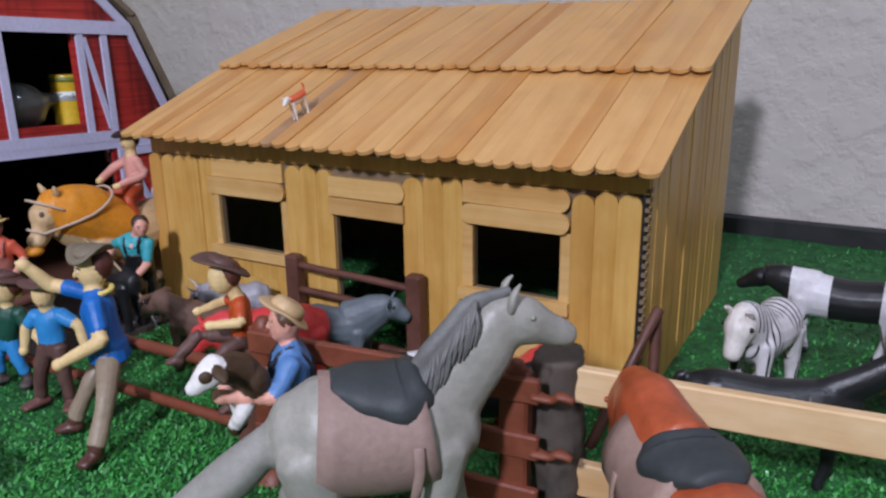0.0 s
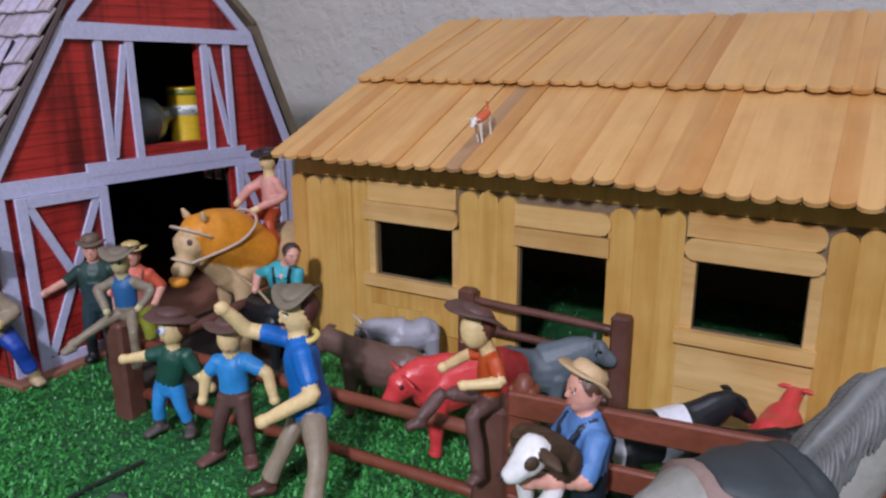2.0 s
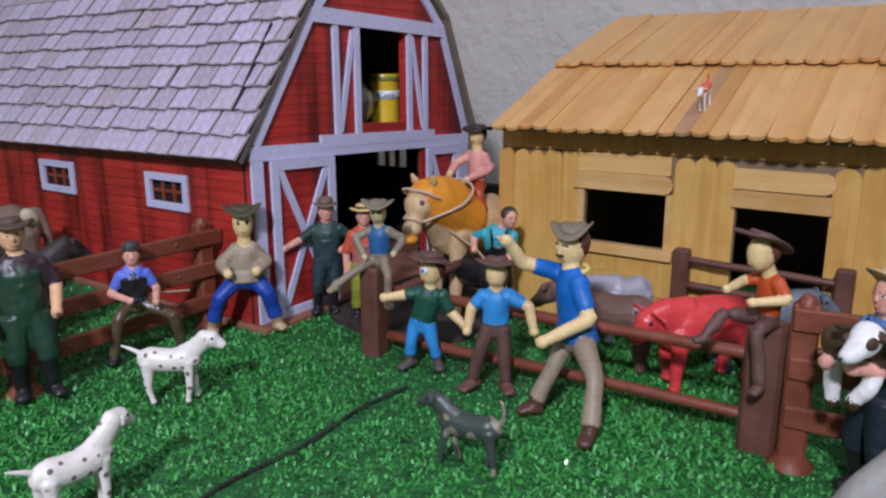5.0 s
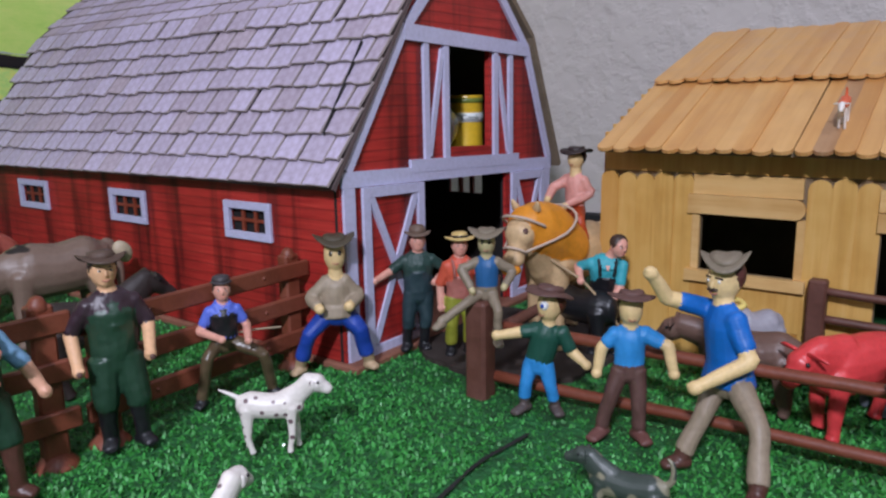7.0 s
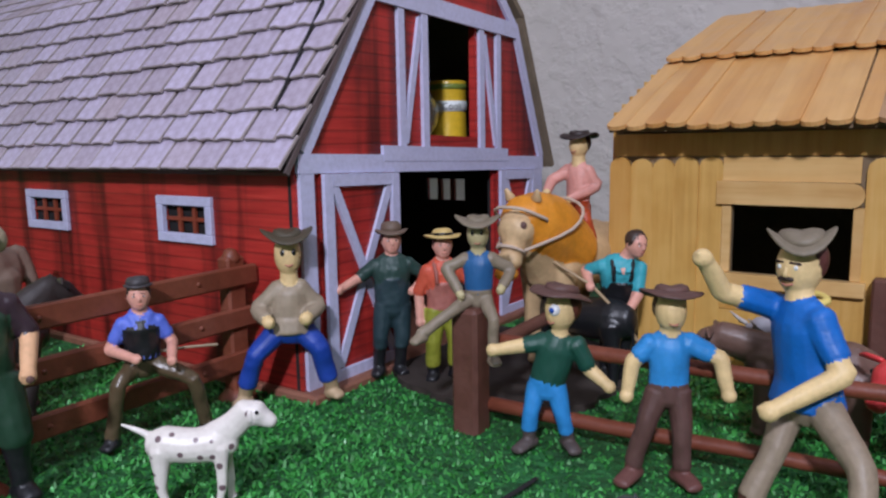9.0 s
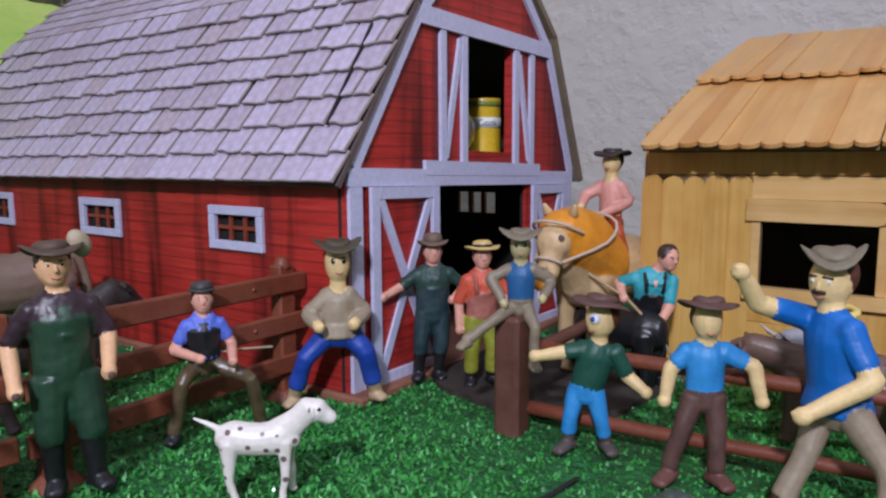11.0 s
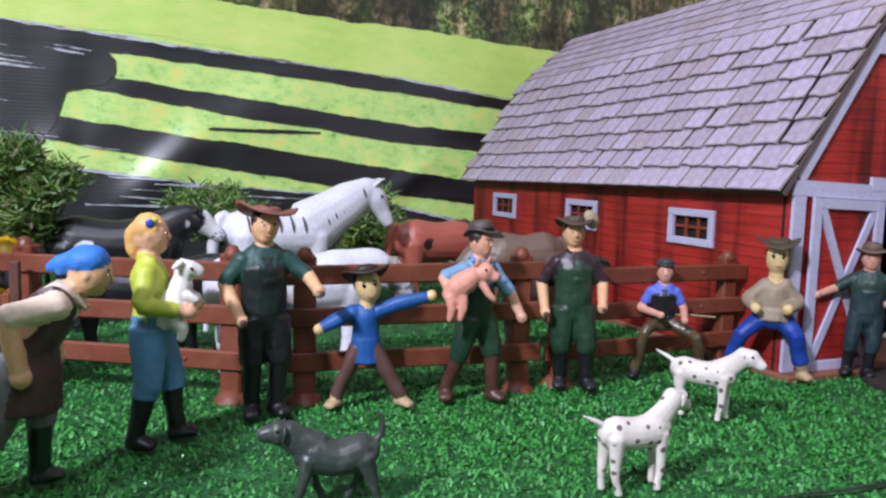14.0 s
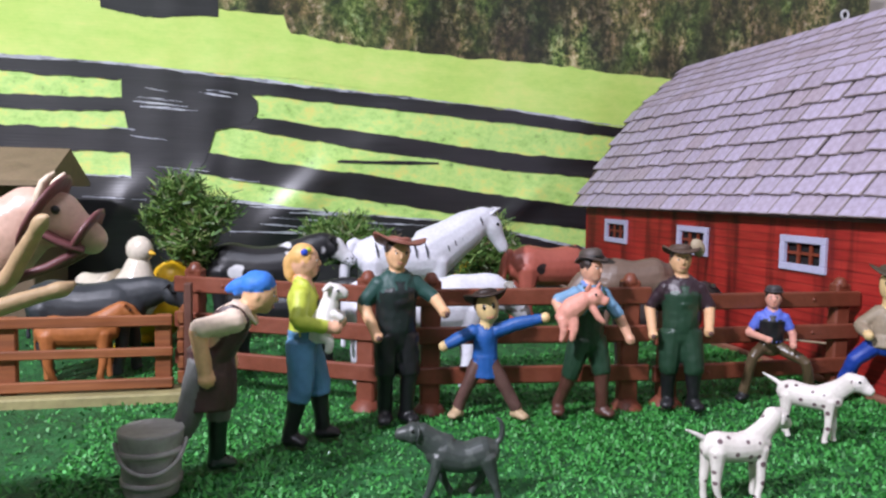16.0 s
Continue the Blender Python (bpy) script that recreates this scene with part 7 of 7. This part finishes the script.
def bridle(s, po, mz, c):
    strap = col(0.15, 0.050, 0.052, 0.45)
    d = (mz - po).normalized()
    f = Vector((-d.z, 0, d.x)) * -1
    for t, r, w in ((0.10, 0.116, 0.044), (0.80, 0.082, 0.034)):
        q = on(po, mz, t)
        s.tube([q + Vector((0, r * math.cos(a), 0)) - f * r * math.sin(a) for a in (0, 1.05, 2.09, 3.14, 4.19, 5.24, 6.28)], [(w, 0.013)] * 7, strap, 8, tuple(d), 3)
    for sg in (1, -1):
        s.tube([on(po, mz, 0.08) + Vector((0, sg * 0.090, -0.05)), on(po, mz, 0.45) + Vector((0, sg * 0.078, -0.055)), on(po, mz, 0.82) + Vector((0, sg * 0.062, -0.045))], [(0.016, 0.046), (0.016, 0.052), (0.016, 0.040)], strap, 8, (0, 1, 0), 2)
        s.tube([on(po, mz, 0.80) + Vector((0, sg * 0.070, -0.05)), (0.60, sg * 0.15, 0.99), (0.1, sg * 0.2, 0.95)], [0.019] * 3, strap, 6, (0, 0, 1), 2)


beast("bridled_horse", "pink-beige horse figure with a brown bridle", -0.388, -0.1990, 88, 0.080, col(0.62, 0.40, 0.31, 0.35), kind="horse", body=0.75, girth=0.22, poll=(0.695, 1.245), muzzle=(0.885, 1.13), neck_r=0.125, head_r=0.105, ear=col(0.75, 0.60, 0.45), tail="horse", extra=bridle, category="toy horse")


human("clay_groom", "tan clay groom figure holding the bridled horse", -0.366, -0.1690, 84, 0.098, col(0.36, 0.30, 0.22), KHAKI, BOOT_BR, clay=True, hat=None, hair=HAIR_B, boot_h=0.05,
      palm_l=(0.31, 0.03, 0.97), palm_r=(0.35, 0.0, 0.81), elbows=((0.21, 0.10, 0.84), (0.12, -0.12, 0.74)), sleeve=0.2, top=0.77, arm=0.8, skin=col(0.46, 0.31, 0.17))


def hen():
    s = Shape()
    w = paint((0.74, 0.66, 0.54), 0.2, 0.1, "hen_white")
    s.tube([(-0.02, 0, 0.040), (0, 0, 0.030), (0.014, 0, 0.034), (0.018, 0, 0.052)], [0.006, 0.019, 0.015, 0.007], w, 12, (0, 0, 1), 4)
    s.ball((0.019, 0, 0.060), (0.008, 0.007, 0.008), w)
    s.tube([(0.025, 0, 0.059), (0.029, 0, 0.058)], [0.002, 0.0008], col(0.8, 0.45, 0.02), 7)
    for sg in (1, -1):
        s.tube([(0, sg * 0.007, 0.02), (0.002, sg * 0.007, 0.001)], [0.0022, 0.002], col(0.8, 0.45, 0.02), 7)
        s.tube([(-0.004, sg * 0.007, 0.0015), (0.010, sg * 0.008, 0.0015)], [0.002, 0.002], col(0.8, 0.45, 0.02), 7)
    return s


thing("hen", hen(), "white plastic hen figure in the far pen", "toy hen", "toy animals", pose(-0.668, -0.179, PILE, 0, 0, 60) @ Matrix.Scale(1.12, 4))


def chick():
    s = Shape()
    y = col(0.85, 0.50, 0.02, 0.35, 0.1)
    s.tube([(-0.011, 0, 0.012), (0, 0, 0.009), (0.008, 0, 0.012)], [0.003, 0.009, 0.006], y, 10, (0, 0, 1), 3)
    s.ball((0.009, 0, 0.019), 0.006, y)
    s.tube([(0.014, 0, 0.0185), (0.019, 0, 0.018)], [0.002, 0.0008], col(0.7, 0.2, 0.02), 6)
    s.tube([(0, 0.003, 0.004), (0, 0.003, 0.0)], [0.0018, 0.002], y, 6)
    s.tube([(0, -0.003, 0.004), (0, -0.003, 0.0)], [0.0018, 0.002], y, 6)
    return s


for x, y, h, k in ((-0.705, -0.158, 40, 2.3), (-0.80, 0.086, 120, 1.9)):
    d = thing("duckling", chick(), "yellow plastic duckling figure standing in the pen", "toy duck", "ducklings", pose(x, y, PILE, 0, 0, h) @ Matrix.Scale(k, 4))

# ---- dark earth mat before the barn door ----
def earth_mat():
    dark = paint((0.035, 0.024, 0.018), 0.9, 0.5, "dark_earth")
    edge = [(-0.4705, 0.2935), (-0.452, 0.2770), (-0.430, 0.2695), (-0.408, 0.2670), (-0.385, 0.2730), (-0.368, 0.290), (-0.364, 0.330), (-0.372, 0.372), (-0.420, 0.384), (-0.4705, 0.382)]
    ring = []
    for (a, b), (c, d) in zip(edge, edge[1:] + edge[:1]):
        for k in range(8):
            x, y = a + (c - a) * k / 8, b + (d - b) * k / 8
            g = 0.0022 * noise.noise((x * 160, y * 160, 3.0))
            ring.append((x + g if a > -0.470 else x, y + g))
    s = Shape()
    s.prism(ring, dark, 2, 0.0, 0.0052)
    thing("earth_mat", s, "dark brown earth mat on the turf before the barn door", "mat")


earth_mat()

# ---- fences ----
def fence_panel(label, p, q, h, rails, mat, over=(0.010, 0.010), nub=0.0):
    p, q = Vector(p), Vector(q)
    d = q - p
    f = base_at("toy_fence", *((p + q) / 2), 0, label, "toy fence", "toy fences")
    width = 0.0085
    n = d.normalized()
    turn = Matrix.Rotation(math.atan2(n.y, n.x), 3, "Z")
    for t in (0.0, 1.0):
        c = p + d * t
        s = Shape()
        s.box((-0.0048, -0.0035, 0.0), (0.0048, 0.0035, h), mat, 0.001, turn, (c.x, c.y, 0))
        s.tube([(c.x, c.y, h - 0.001), (c.x, c.y, h + 0.0015)], [0.0045, 0.003], mat, 10, (1, 0, 0), 1)
        s.lathe([(0.0095, 0.0), (0.0095, 0.0015), (0.0065, 0.0045), (0.0048, 0.007)], mat, 12, None, (c.x, c.y, 0))
        wpart("post", s, f)
    L = d.length / 2
    side = Vector((n.y, -n.x)) * 0.0036
    for z in rails:
        s = Shape()
        c = (p + q) / 2 + side
        tilt = turn @ Matrix.Rotation(radians(rng.uniform(-0.6, 0.6)), 3, "Y")
        s.box((-L - over[0], -0.0016, -width / 2), (L + over[1], 0.0016, width / 2), mat, 0.0007, tilt, (c.x, c.y, z))
        if nub:
            e = L + over[1]
            ends = [tilt @ Vector((e + u * nub, 0, v)) + Vector((c.x, c.y, z)) for u, v in ((-0.2, -0.0012), (0.35, -0.002), (0.6, 0.0), (1.0, -0.0012))]
            s.tube(ends, [(0.0032, 0.0013), (0.0018, 0.0013), (0.0024, 0.0013), (0.0014, 0.0012)], mat, 10, (0, 0, 1), 3, round_=0.3)
        for t in (0.2, 0.8):
            cc = p + d * t + side * 1.4
            s.ball((cc.x, cc.y, z), 0.0011, mat, None, 6, 4)
        wpart("rail", s, f)
    return f


fence_panel("red-brown plastic three-rail toy fence", (-0.568, -0.1185), (-0.5195, -0.0325), 0.068, (0.060, 0.041, 0.021), FENCE_RED)
fence_panel("red-brown plastic three-rail toy fence", (-0.508, -0.003), (-0.4985, 0.0985), 0.068, (0.060, 0.041, 0.021), FENCE_RED)
fence_panel("red-brown plastic three-rail toy fence", (-0.5005, 0.122), (-0.504, 0.229), 0.064, (0.056, 0.038, 0.019), FENCE_RED)
fence_panel("red-brown plastic toy fence behind the calf farmer", (-0.1965, 0.2515), (-0.0985, 0.2610), 0.0655, (0.0605, 0.0415, 0.0225), FENCE_RED, over=(0.004, 0.009), nub=0.0105)


def log_shape(p, q, r, mat):
    s = Shape()
    p, q = Vector(p), Vector(q)
    pts = [on(p, q, t) + Vector((0, rng.uniform(-1, 1), rng.uniform(-1, 1))) * r * 0.18 for t in (0, 0.25, 0.5, 0.75, 1)]
    s.tube(pts, [r * rng.uniform(0.9, 1.1) for _ in pts], mat, 9, (0, 0, 1), 2, round_=0.25)
    return s


log_fence = base_at("log_fence", -0.31, 0.264, 0, "dark brown stick fence with square posts across the yard", "toy fence", "toy fences")
wpart("post", slab((-0.4030, 0.2455, 0), (-0.3918, 0.2565, 0.0500), FENCE_DARK, 0.0015), log_fence)
wpart("post", slab((-0.2165, 0.2515, 0), (-0.2025, 0.2645, 0.054), FENCE_DARK, 0.0015), log_fence)
for z0, z1 in ((0.009, 0.012), (0.034, 0.037)):
    wpart("rail", log_shape((-0.392, 0.2565, z0 + 0.003), (-0.206, 0.2585, z1 + 0.003), 0.0026, FENCE_RED), log_fence)
wpart("rail", log_shape((-0.396, 0.256, 0.032), (-0.392, 0.325, 0.036), 0.0032, FENCE_DARK), log_fence)
gate = base_at("stick_gate", -0.233, 0.356, 0, "dark brown stick gate standing in the shed doorway", "toy gate")
for x in (-0.272, -0.195):
    wpart("post", slab((x - 0.0042, 0.351, 0), (x + 0.0042, 0.3585, 0.055), FENCE_DARK, 0.001), gate)
for z in (0.0475, 0.034, 0.012):
    wpart("rail", log_shape((-0.272, 0.3545, z + 0.002), (-0.195, 0.3545, z), 0.0021, FENCE_DARK), gate)

# ---- driftwood post, pine batten, leaning twigs ----
def driftwood():
    s = Shape()
    mat = paint((0.085, 0.065, 0.052), 0.85, 0.6, "weathered_wood")
    s.tube([(0, 0, 0), (0.001, 0, 0.02), (-0.001, 0.001, 0.045), (0.0, 0, 0.066)], [(0.0115, 0.009), (0.0105, 0.008), (0.011, 0.0085), (0.0095, 0.008)], mat, 26, (1, 0, 0), 9, round_=0.1)
    for v in s.v:
        k = noise.noise(v * 260) * 0.0016 + noise.noise(Vector((v.x * 700, v.y * 700, v.z * 70))) * 0.0017
        v.x += k
        v.y += k * 0.6
    return s


thing("driftwood_post", driftwood(), "grey weathered driftwood post by the toy fence", "wooden post", at=(-0.0905, 0.278, 0))
batten = base_at("pine_batten_fence", 0.03, 0.286, 0, "two pale pine battens fixed as a fence beside the driftwood post", "toy fence", "toy fences")
for z in (0.0570, 0.0225):
    s = Shape()
    s.box((-0.118, -0.0022, -0.0062), (0.20, 0.0022, 0.0062), PINE, 0.0006, Matrix.Rotation(radians(6), 3, "Z"), (0.03, 0.289, z))
    wpart("batten", s, batten)
wpart("post", slab((0.165, 0.306, 0), (0.176, 0.316, 0.068), PINE, 0.0008), batten)
twigs = base_at("leaning_twigs", -0.085, 0.352, 0, "dark brown twigs leaning against the shed corner", "twigs")
for p, q in (((-0.0962, 0.3290, 0.0), (-0.0788, 0.3620, 0.0560)), ((-0.0775, 0.3560, 0.0), (-0.0805, 0.3655, 0.0510))):
    wpart("twig", log_shape(p, q, 0.0024, FENCE_DARK), twigs)

# ---- printed wooden gate pen on its plank ----
pen = base_at("wooden_pen", -0.57, -0.26, 0, "printed wooden pen fence standing on a pale plank", "toy fence", "toy fences")
wpart("plank", slab((-0.5630, -0.47, 0.0), (-0.5430, -0.121, 0.0075), paint((0.33, 0.29, 0.13), 0.7, 0.35, "mossy_plank"), 0.001), pen)
for y in (-0.44, -0.36, -0.28, -0.205, -0.133):
    wpart("post", slab((-0.5565, y - 0.004, 0.0075), (-0.5515, y + 0.004, 0.046), GATE_WOOD, 0.0006), pen)
for z, w in ((0.0435, 0.0055), (0.0275, 0.0045), (0.0115, 0.0050)):
    wpart("rail", slab((-0.5515, -0.46, z - w / 2), (-0.5485, -0.128, z + w / 2), GATE_WOOD, 0.0005), pen)
for k in range(5):
    wpart("board", slab((-0.6250, -0.1262, 0.010 + k * 0.0078), (-0.5520, -0.1228, 0.0166 + k * 0.0078), GATE_WOOD, 0.0005), pen)
for x in (-0.624, -0.588, -0.554):
    wpart("post", slab((x - 0.003, -0.1228, 0.0), (x + 0.003, -0.1188, 0.062), FENCE_DARK, 0.0006), pen)

# ---- pail ----
pail = base_at("pail", -0.4265, -0.1205, 0, "grey wooden toy pail with a folded handle", "pail")
ZINC = paint((0.36, 0.34, 0.335), 0.55, 0.6, "pail_grey")
s = Shape()
s.lathe([(0.0090, 0.0), (0.0095, 0.0015), (0.0102, 0.011), (0.0108, 0.0200), (0.0113, 0.0224), (0.0109, 0.0232), (0.0100, 0.0230), (0.0020, 0.0226)], ZINC, 26, None, (-0.4265, -0.1205, PILE))
wpart("bucket", s, pail)
for z, r in ((0.005, 0.0098), (0.016, 0.0107)):
    s = Shape()
    s.lathe([(r - 0.0004, -0.0012), (r + 0.0006, -0.0010), (r + 0.0007, 0.0010), (r - 0.0004, 0.0012)], ZINC, 26, None, (-0.4265, -0.1205, z + PILE))
    wpart("hoop", s, pail)
s = Shape()
s.tube([(-0.4265 + 0.0117 * math.cos(a), -0.1205 + 0.0117 * math.sin(a), 0.0225 - 0.009 * math.sin((a + 1.35) / 2.9 * math.pi)) for a in np.linspace(-1.35, 1.55, 9)], [0.0008] * 9, ZINC, 7, (0, 0, 1), 2)
wpart("handle", s, pail)

# ---- can and glass bulb in the barn loft ----
can = base_at("tin_can", -0.5005, 0.3905, 0.1072, "yellow tin can with a white band in the barn loft", "tin can")
s = Shape()
s.lathe([(r * 1.38, z * 1.14) for r, z in [(0.0076, 0.0), (0.0082, 0.0006), (0.0080, 0.002), (0.0080, 0.0310), (0.0082, 0.0324), (0.0076, 0.0330), (0.0070, 0.0322)]], paint((0.72, 0.46, 0.03), 0.3, 0.12, "can_yellow"), 28, None, (-0.5005, 0.3905, 0.1074))
wpart("body", s, can)
s = Shape()
s.lathe([(r * 1.38, z * 1.14) for r, z in [(0.0079, 0.0175), (0.00825, 0.0176), (0.00825, 0.0228), (0.0079, 0.0229)]], paint((0.75, 0.78, 0.75), 0.4, 0.05, "can_white"), 28, None, (-0.5005, 0.3905, 0.1074))
wpart("label_band", s, can, "white label band")
s = Shape()
s.lathe([(r * 1.38, z * 1.14) for r, z in [(0.0079, 0.0285), (0.00822, 0.0286), (0.00822, 0.0312), (0.0079, 0.0313)]], paint((0.20, 0.26, 0.05), 0.4, 0.3, "can_green"), 28, None, (-0.5005, 0.3905, 0.1074))
wpart("printed_band", s, can)
word = bpy.data.curves.new("word", "FONT")
word.body, word.size, word.extrude, word.align_x = "Cook", 0.0054, 0.00002, "CENTER"
tmp = new("word", word)
bpy.context.view_layer.update()
me = bpy.data.meshes.new_from_object(tmp.evaluated_get(bpy.context.evaluated_depsgraph_get()))
bpy.data.objects.remove(tmp)
face_way = radians(-42)
for v in me.vertices:
    a = face_way + v.co.x / 0.01155
    v.co = Vector((-0.5005 + 0.01155 * math.cos(a), 0.3905 + 0.01155 * math.sin(a), 0.1074 + 0.0212 + v.co.y))
me.materials.append(paint((0.02, 0.05, 0.04), 0.5, 0.05, "letter_green"))
wpart("word", me, can, "dark green printed word Cook")


def glass():
    m, nt, b = nodes_of("clear_glass")
    b.inputs["Base Color"].default_value = (0.62, 0.68, 0.66, 1)
    b.inputs["Transmission Weight"].default_value = 0.88
    b.inputs["Roughness"].default_value = 0.14
    return m


s = Shape()
s.lathe([(0.0005, 0.0), (0.007, 0.0012), (0.0115, 0.0062), (0.0122, 0.0118), (0.0098, 0.0180), (0.0048, 0.0220), (0.0034, 0.0260), (0.0034, 0.0320), (0.0040, 0.0330), (0.0022, 0.0330), (0.0020, 0.0250), (0.0036, 0.0208), (0.0086, 0.0168), (0.0108, 0.0116), (0.0100, 0.0066), (0.0055, 0.0026), (0.0004, 0.0018)], glass(), 24)
for v in s.v:
    v *= 1.4
thing("glass_flask", s, "clear round glass flask lying in the barn loft", "flask", at=Matrix.Translation((-0.506, 0.3415, 0.1222)) @ pose(0, 0, 0, -80, 0, -8))

# ---- small house and bushes against the banner ----
house = base_at("toy_house", -0.84, -0.33, 0, "brown toy house with an overhanging roof in the far pen", "toy house")
HW, HRF = paint((0.16, 0.11, 0.065), 0.7, 0.4, "house_brown"), paint((0.26, 0.19, 0.11), 0.7, 0.35, "house_roof")
wpart("wall", slab((-0.90, -0.46, 0), (-0.80, -0.262, 0.110), HW, 0.001), house)
s = Shape()
s.prism([(-0.92, 0.110), (-0.78, 0.110), (-0.78, 0.114), (-0.85, 0.142), (-0.92, 0.114)], HRF, 1, -0.48, -0.246)
wpart("roof", s, house)


def needle_leaf():
    m, nt, b = nodes_of("bush_leaf")
    geo = nt.nodes.new("ShaderNodeNewGeometry")
    c = ramp(nt, geo.outputs["Random Per Island"], [(0.0, (0.03, 0.075, 0.012)), (0.4, (0.08, 0.19, 0.035)), (0.80, (0.18, 0.31, 0.07)), (0.93, (0.26, 0.34, 0.11)), (0.96, (0.16, 0.075, 0.05)), (1.0, (0.4, 0.45, 0.3))])
    finish(nt, b, c, 0.5)
    return m


LEAF = needle_leaf()


def bush(x, y, z, rx, rz, seed, n=1500, label="dark green artificial bush in front of the banner"):
    r = np.random.default_rng(seed)
    b = base_at("bush", x, y, 0, label, "bush", "bushes by the banner")
    s = Shape()
    bark = paint((0.09, 0.045, 0.03), 0.85, 0.4, "bark")
    s.tube([(x, y, 0), (x + 0.002, y, z * 0.5), (x, y + 0.002, z)], [0.005, 0.0038, 0.002], bark, 8, (1, 0, 0), 2)
    ends = []
    for k in range(16):
        u = r.normal(size=3)
        u /= np.linalg.norm(u)
        q = r.uniform(0.5, 1.05)
        e_ = Vector((x + u[0] * rx * q, y + u[1] * rx * q, z + u[2] * rz * q))
        s.tube([(x, y, z * 0.55 + 0.3 * (e_.z - z * 0.55)), on((x, y, z * 0.7), e_, 0.5), e_], [0.0022, 0.0015, 0.0008], bark, 6, (1, 0, 0), 2)
        ends.append(e_)
    wpart("trunk", s, b)
    c = Shape()
    k = c.slot(LEAF)
    for i in range(n):
        u = r.normal(size=3)
        u /= np.linalg.norm(u)
        e_ = ends[i % len(ends)]
        o = Vector((e_.x + r.normal() * rx * 0.23, e_.y + r.normal() * rx * 0.23, e_.z + r.normal() * rz * 0.22))
        d = Vector(u.tolist())
        d.z = abs(d.z) * 0.8 + 0.1
        l, w = r.uniform(0.004, 0.010), r.uniform(0.00030, 0.0007)
        sd = d.cross(Vector((r.normal(), r.normal(), r.normal()))).normalized() * w
        j = len(c.v)
        c.v += [o - sd, o + sd, o + d * l * 0.6 + sd * 0.9, o + d * l * 0.6 - sd * 0.9, o + d * l]
        c.face((j, j + 1, j + 2, j + 3), k, False), c.face((j + 3, j + 2, j + 4), k, False)
    me = bpy.data.meshes.new("crown")
    me.from_pydata([tuple(p) for p in c.v], [], c.f)
    me.materials.append(LEAF)
    wpart("crown", me, b)


bush(-0.690, -0.135, 0.086, 0.0225, 0.0225, 1, 12000)
bush(-0.745, -0.022, 0.068, 0.026, 0.020, 2, 9000)
bush(-0.790, 0.108, 0.056, 0.026, 0.026, 3, 8000, "yellowish green artificial bush beside the white horse")
